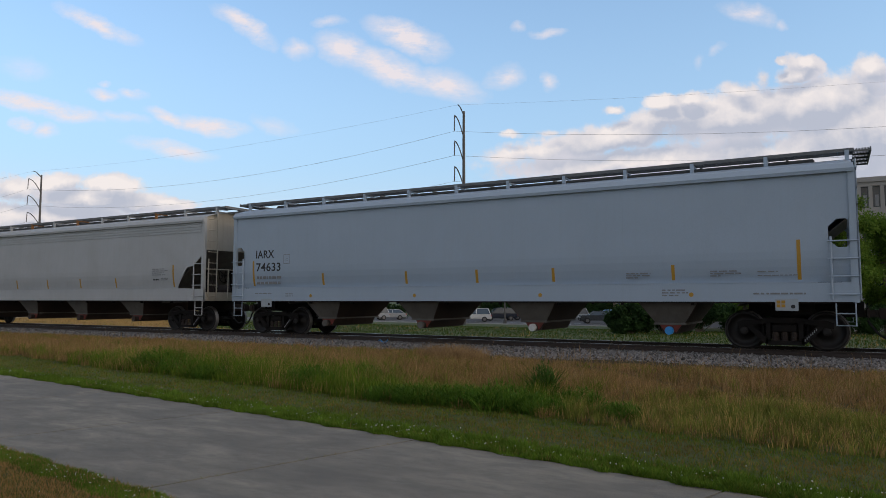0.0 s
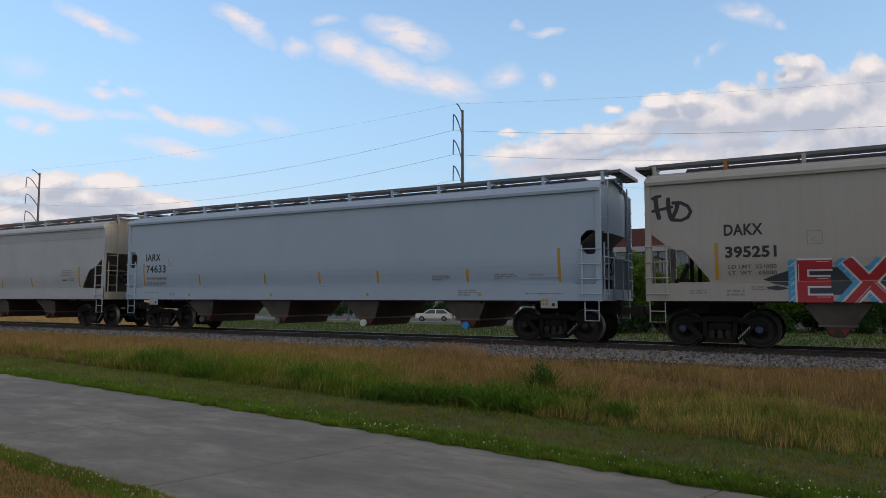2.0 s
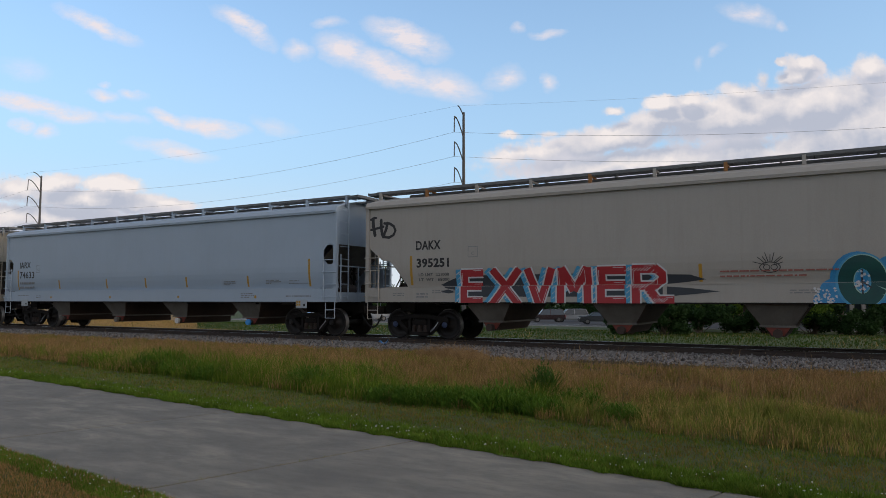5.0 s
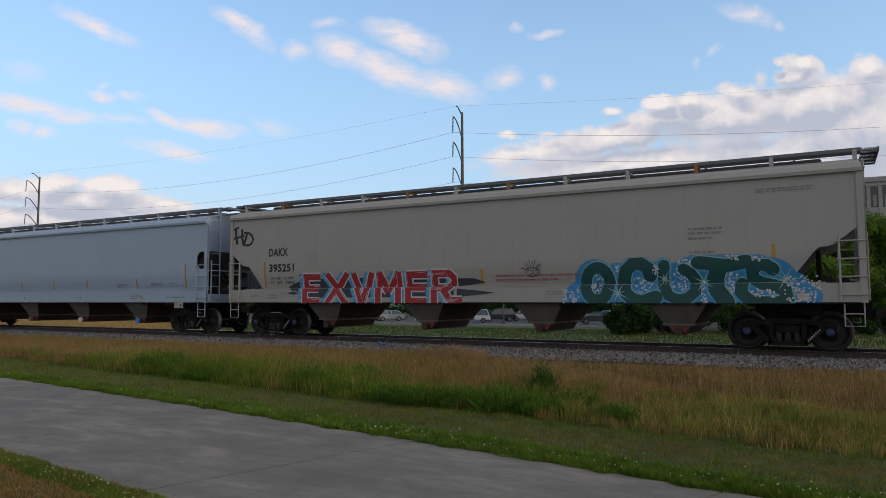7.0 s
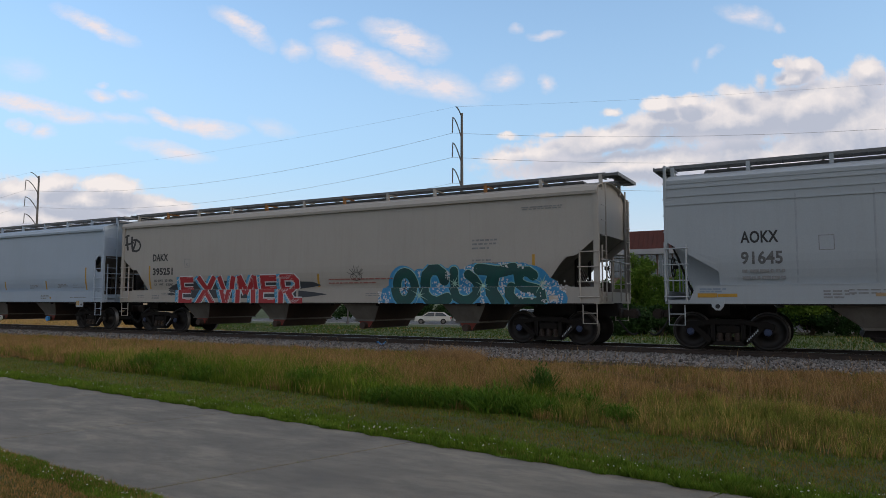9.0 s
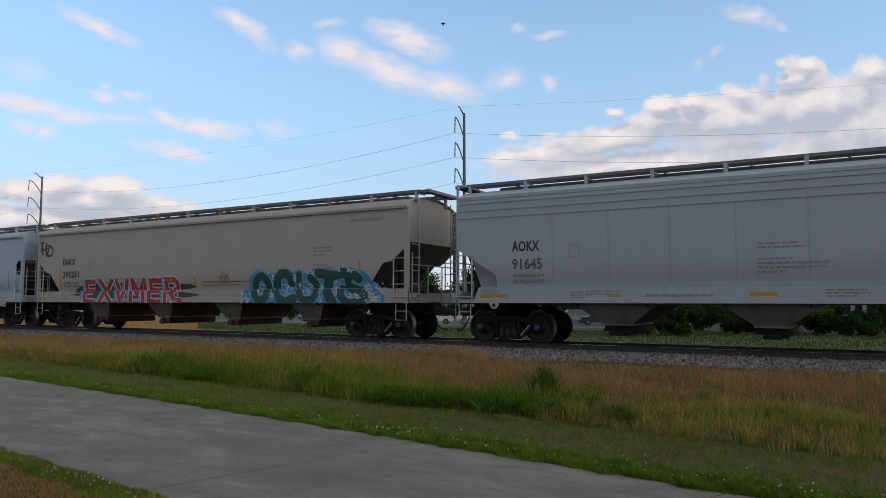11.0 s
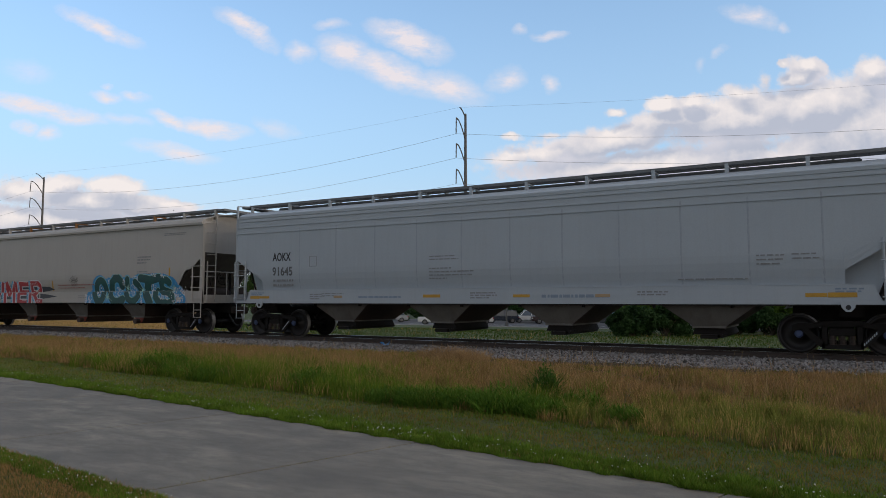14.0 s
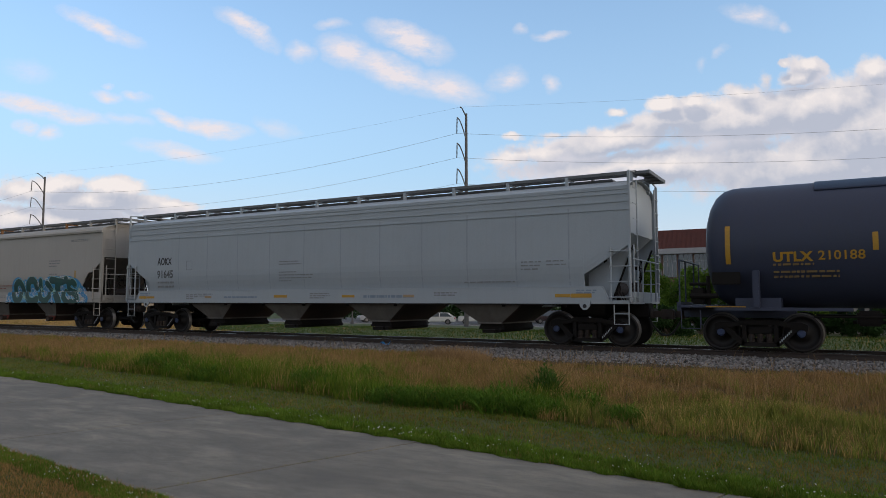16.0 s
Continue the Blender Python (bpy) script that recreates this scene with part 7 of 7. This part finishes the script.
def build_red_building():
    x0, x1, y0, ground = -29.3, 6.0, 104.0, -1.3
    house = thing("school_building", pose(0, 0, 0), "low building with red-brown roof, white fascia and window band", "building")
    bm = bmesh.new()
    box(bm, x0, x1, y0 + 0.2, y0 + 16, ground, 8.6)
    part("wall", bm, M["brick"], house)
    bm = bmesh.new()
    prism(bm, [(y0 - 0.6, 9.35), (y0 + 1.2, 12.2), (y0 + 15, 12.2), (y0 + 16.8, 9.35)], x0 - 0.6, x1 + 0.6, axis="x")
    roof = part("roof", bm, M["red_roof"], house, "steep red-brown mansard roof")
    for k in range(52):
        bm = bmesh.new()
        x = x0 - 0.4 + k * 0.68
        prism(bm, [(y0 - 0.66, 9.37), (y0 - 0.60, 9.33), (y0 + 1.14, 12.16), (y0 + 1.10, 12.22)], x - 0.03, x + 0.03, axis="x")
        part("standing_seam", bm, M["red_roof"], roof)
    bm = bmesh.new()
    box(bm, x0 - 0.7, x1 + 0.7, y0 - 0.8, y0 + 0.4, 8.55, 9.34, 0.03)
    part("fascia", bm, M["trim_white"], house, "white fascia board")
    for k in range(16):
        x = x0 + 0.6 + k * 2.2
        for z0, z1 in ((5.2, 8.5), (0.6, 3.8)):
            bm = bmesh.new()
            box(bm, x, x + 1.85, y0 + 0.12, y0 + 0.19, z0, z1)
            win = part("window", bm, M["glass"], house)
            bm = bmesh.new()
            for fx in (0.0, 0.62, 1.24, 1.85):
                box(bm, x + fx - 0.04, x + fx + 0.04, y0 + 0.06, y0 + 0.13, z0, z1)
            box(bm, x, x + 1.85, y0 + 0.06, y0 + 0.13, z1 - 1.0, z1 - 0.92)
            part("window_frame", bm, M["trim_white"], win)


build_red_building()

# ---- power line ----
LINE_Y = 66.5
POLE_X = (-196.4, -114.8, -35.0, 45.7, 126.4)
ARMS = ((21.9, 22.75, 0.0), (19.4, 21.4, 1.75), (16.6, 18.6, 1.6), (13.9, 15.8, 1.6))   # root, tip, insulator length


def line_y(x):
    """The line bends away beyond the pole by the car park."""
    return LINE_Y + max(0.0, x + 35.0) * 0.242


def build_pole(x):
    z0 = ground_height(x, line_y(x))
    pole = thing("power_pole", pose(x, line_y(x), z0), "tall slim steel power pole with four upswept arms", "power pole", "poles of the power line")
    bm = bmesh.new()
    rod(bm, (0, 0, -0.3), (0, 0, 22.35 - z0), 0.26, 12, 0.13)
    part("shaft", bm, M["pole"], pole)
    for root, tip, ins in ARMS:
        bm = bmesh.new()
        pts = []
        reach = 1.35 if ins == 0 else 2.1
        for k in range(7):
            u = k / 6
            pts.append((0, -reach * u, root - z0 + (tip - root) * math.sin(u * math.pi / 2)))
        bent(bm, pts, 0.07)
        arm = part("arm", bm, M["pole"], pole)
        if ins:
            bm = bmesh.new()
            rod(bm, (0, -reach, tip - z0), (0, -reach - 0.08, tip - ins - z0), 0.055, 8)
            for k in range(10):
                z = tip - z0 - 0.2 - k * (ins - 0.4) / 9
                bmesh.ops.create_cone(bm, cap_ends=True, segments=10, radius1=0.085, radius2=0.05, depth=0.05, matrix=Matrix.Translation((0, -reach - 0.08 * (1 - (z - tip + ins + z0) / ins), z)))
            part("insulator", bm, M["pole"], arm)


for x in POLE_X:
    build_pole(x)


def build_wires():
    for i, (root, tip, ins) in enumerate(ARMS):
        reach = 1.35 if ins == 0 else 2.18
        z = tip - ins
        for a, b in zip(POLE_X, POLE_X[1:]):
            bm = bmesh.new()
            pts = []
            sag = 2.3 if ins else 1.0
            for k in range(17):
                u = k / 16
                pts.append((a + (b - a) * u, line_y(a) + (line_y(b) - line_y(a)) * u - reach, z - 4 * sag * u * (1 - u)))
            bent(bm, pts, 0.014 if ins else 0.007, 5)
            ob = part("power_cable", bm, M["wire"])
            tagged(ob, "thin sagging overhead cable strung between the poles", "cable", "cables of the power line")


build_wires()


def build_lamp_post(px, depth, h):
    x, y = spot(px, depth)
    lamp = thing("street_lamp", pose(x, y, -1.3), "slim dark car-park lamp post", "street lamp", "lamp posts of the car park")
    bm = bmesh.new()
    rod(bm, (0, 0, 0), (0, 0, h), 0.10, 10, 0.06)
    rod(bm, (0, 0, 0), (0, 0, 0.5), 0.22, 12)
    part("post", bm, M["pole"], lamp)
    bm = bmesh.new()
    box(bm, -0.5, 0.5, -0.12, 0.12, h - 0.05, h + 0.06, 0.03)
    part("head", bm, M["pole"], lamp)


build_lamp_post(893, 82, 6.0)
build_lamp_post(620, 84, 6.0)

# ---- bird ----
M["feather"] = material("dark_plumage", (0.03, 0.028, 0.026), rough=0.8, bump=0.1)


def build_bird():
    bird = thing("bird", pose(0, 0, 30), "small dark bird flying with spread wings", "bird")
    bm = bmesh.new()
    bmesh.ops.create_uvsphere(bm, u_segments=12, v_segments=8, radius=1.0, matrix=Matrix.Diagonal((0.11, 0.04, 0.04, 1)))
    bmesh.ops.create_uvsphere(bm, u_segments=8, v_segments=6, radius=0.03, matrix=Matrix.Translation((-0.12, 0, 0.015)))
    prism(bm, [(0.08, 0.0), (0.20, 0.01), (0.20, -0.005), (0.08, -0.02)], -0.025, 0.025)
    part("body", bm, M["feather"], bird)
    wings = []
    for sy in (-1, 1):
        bm = bmesh.new()
        vs = [bm.verts.new(p) for p in ((-0.05, 0, 0), (-0.07, sy * 0.10, 0.01), (0.02, sy * 0.22, 0.0), (0.05, sy * 0.11, 0.0), (0.06, 0, 0))]
        bm.faces.new(vs)
        thicken(bm, 0.008)
        w = part("wing", bm, M["feather"], bird)
        w.location = (0, sy * 0.025, 0.01)
        wings.append((w, sy))
    return bird, wings


BIRD, WINGS = build_bird()


def bird_place(px, py, depth):
    x, y = spot(px, depth)
    return x, y, 1.6 + (534 - py) / 1223 * depth


# ---- what moves ----


def travel(t):
    """How far the train has gone along x at t seconds."""
    return ((2.879e-4 * t - 0.012047) * t - 2.85196) * t


def motions():
    for car, centre in TRAIN:
        walk(car, [(t, pose(centre + travel(t), TRACK_Y, RAIL)) for t in (0, 1, 2, 3, 4, 5, 6, 7, 8, 9, 10, 11, 12, 13, 14, 15, 16)])
    for i, (w, x) in enumerate(ROLLING):
        walk(w, [(k * 0.2, pose(x, 0, 0.457, 0, math.degrees(travel(k * 0.2) / 0.457) + 37 * i, 0)) for k in range(81)])
    flight = [(0.0, 3600, -1500, 60), (9.8, 1480, -360, 38), (10.6, 960, -100, 41), (11.3, 647, 96, 45), (11.6, 551, 158, 52), (12.0, 462, 240, 64), (12.4, 407, 296, 80), (12.8, 370, 322, 98), (14.0, 300, 372, 150), (16.0, 240, 420, 230)]
    walk(BIRD, [(t, pose(*bird_place(a, b, c), 0, 0, 25)) for t, a, b, c in flight])
    for w, sy in WINGS:
        walk(w, [(k * 0.1, pose(0, sy * 0.025, 0.01, sy * 38 * math.sin(k * 0.1 * 2 * math.pi * 2.6), 0, 0)) for k in range(161)])


motions()
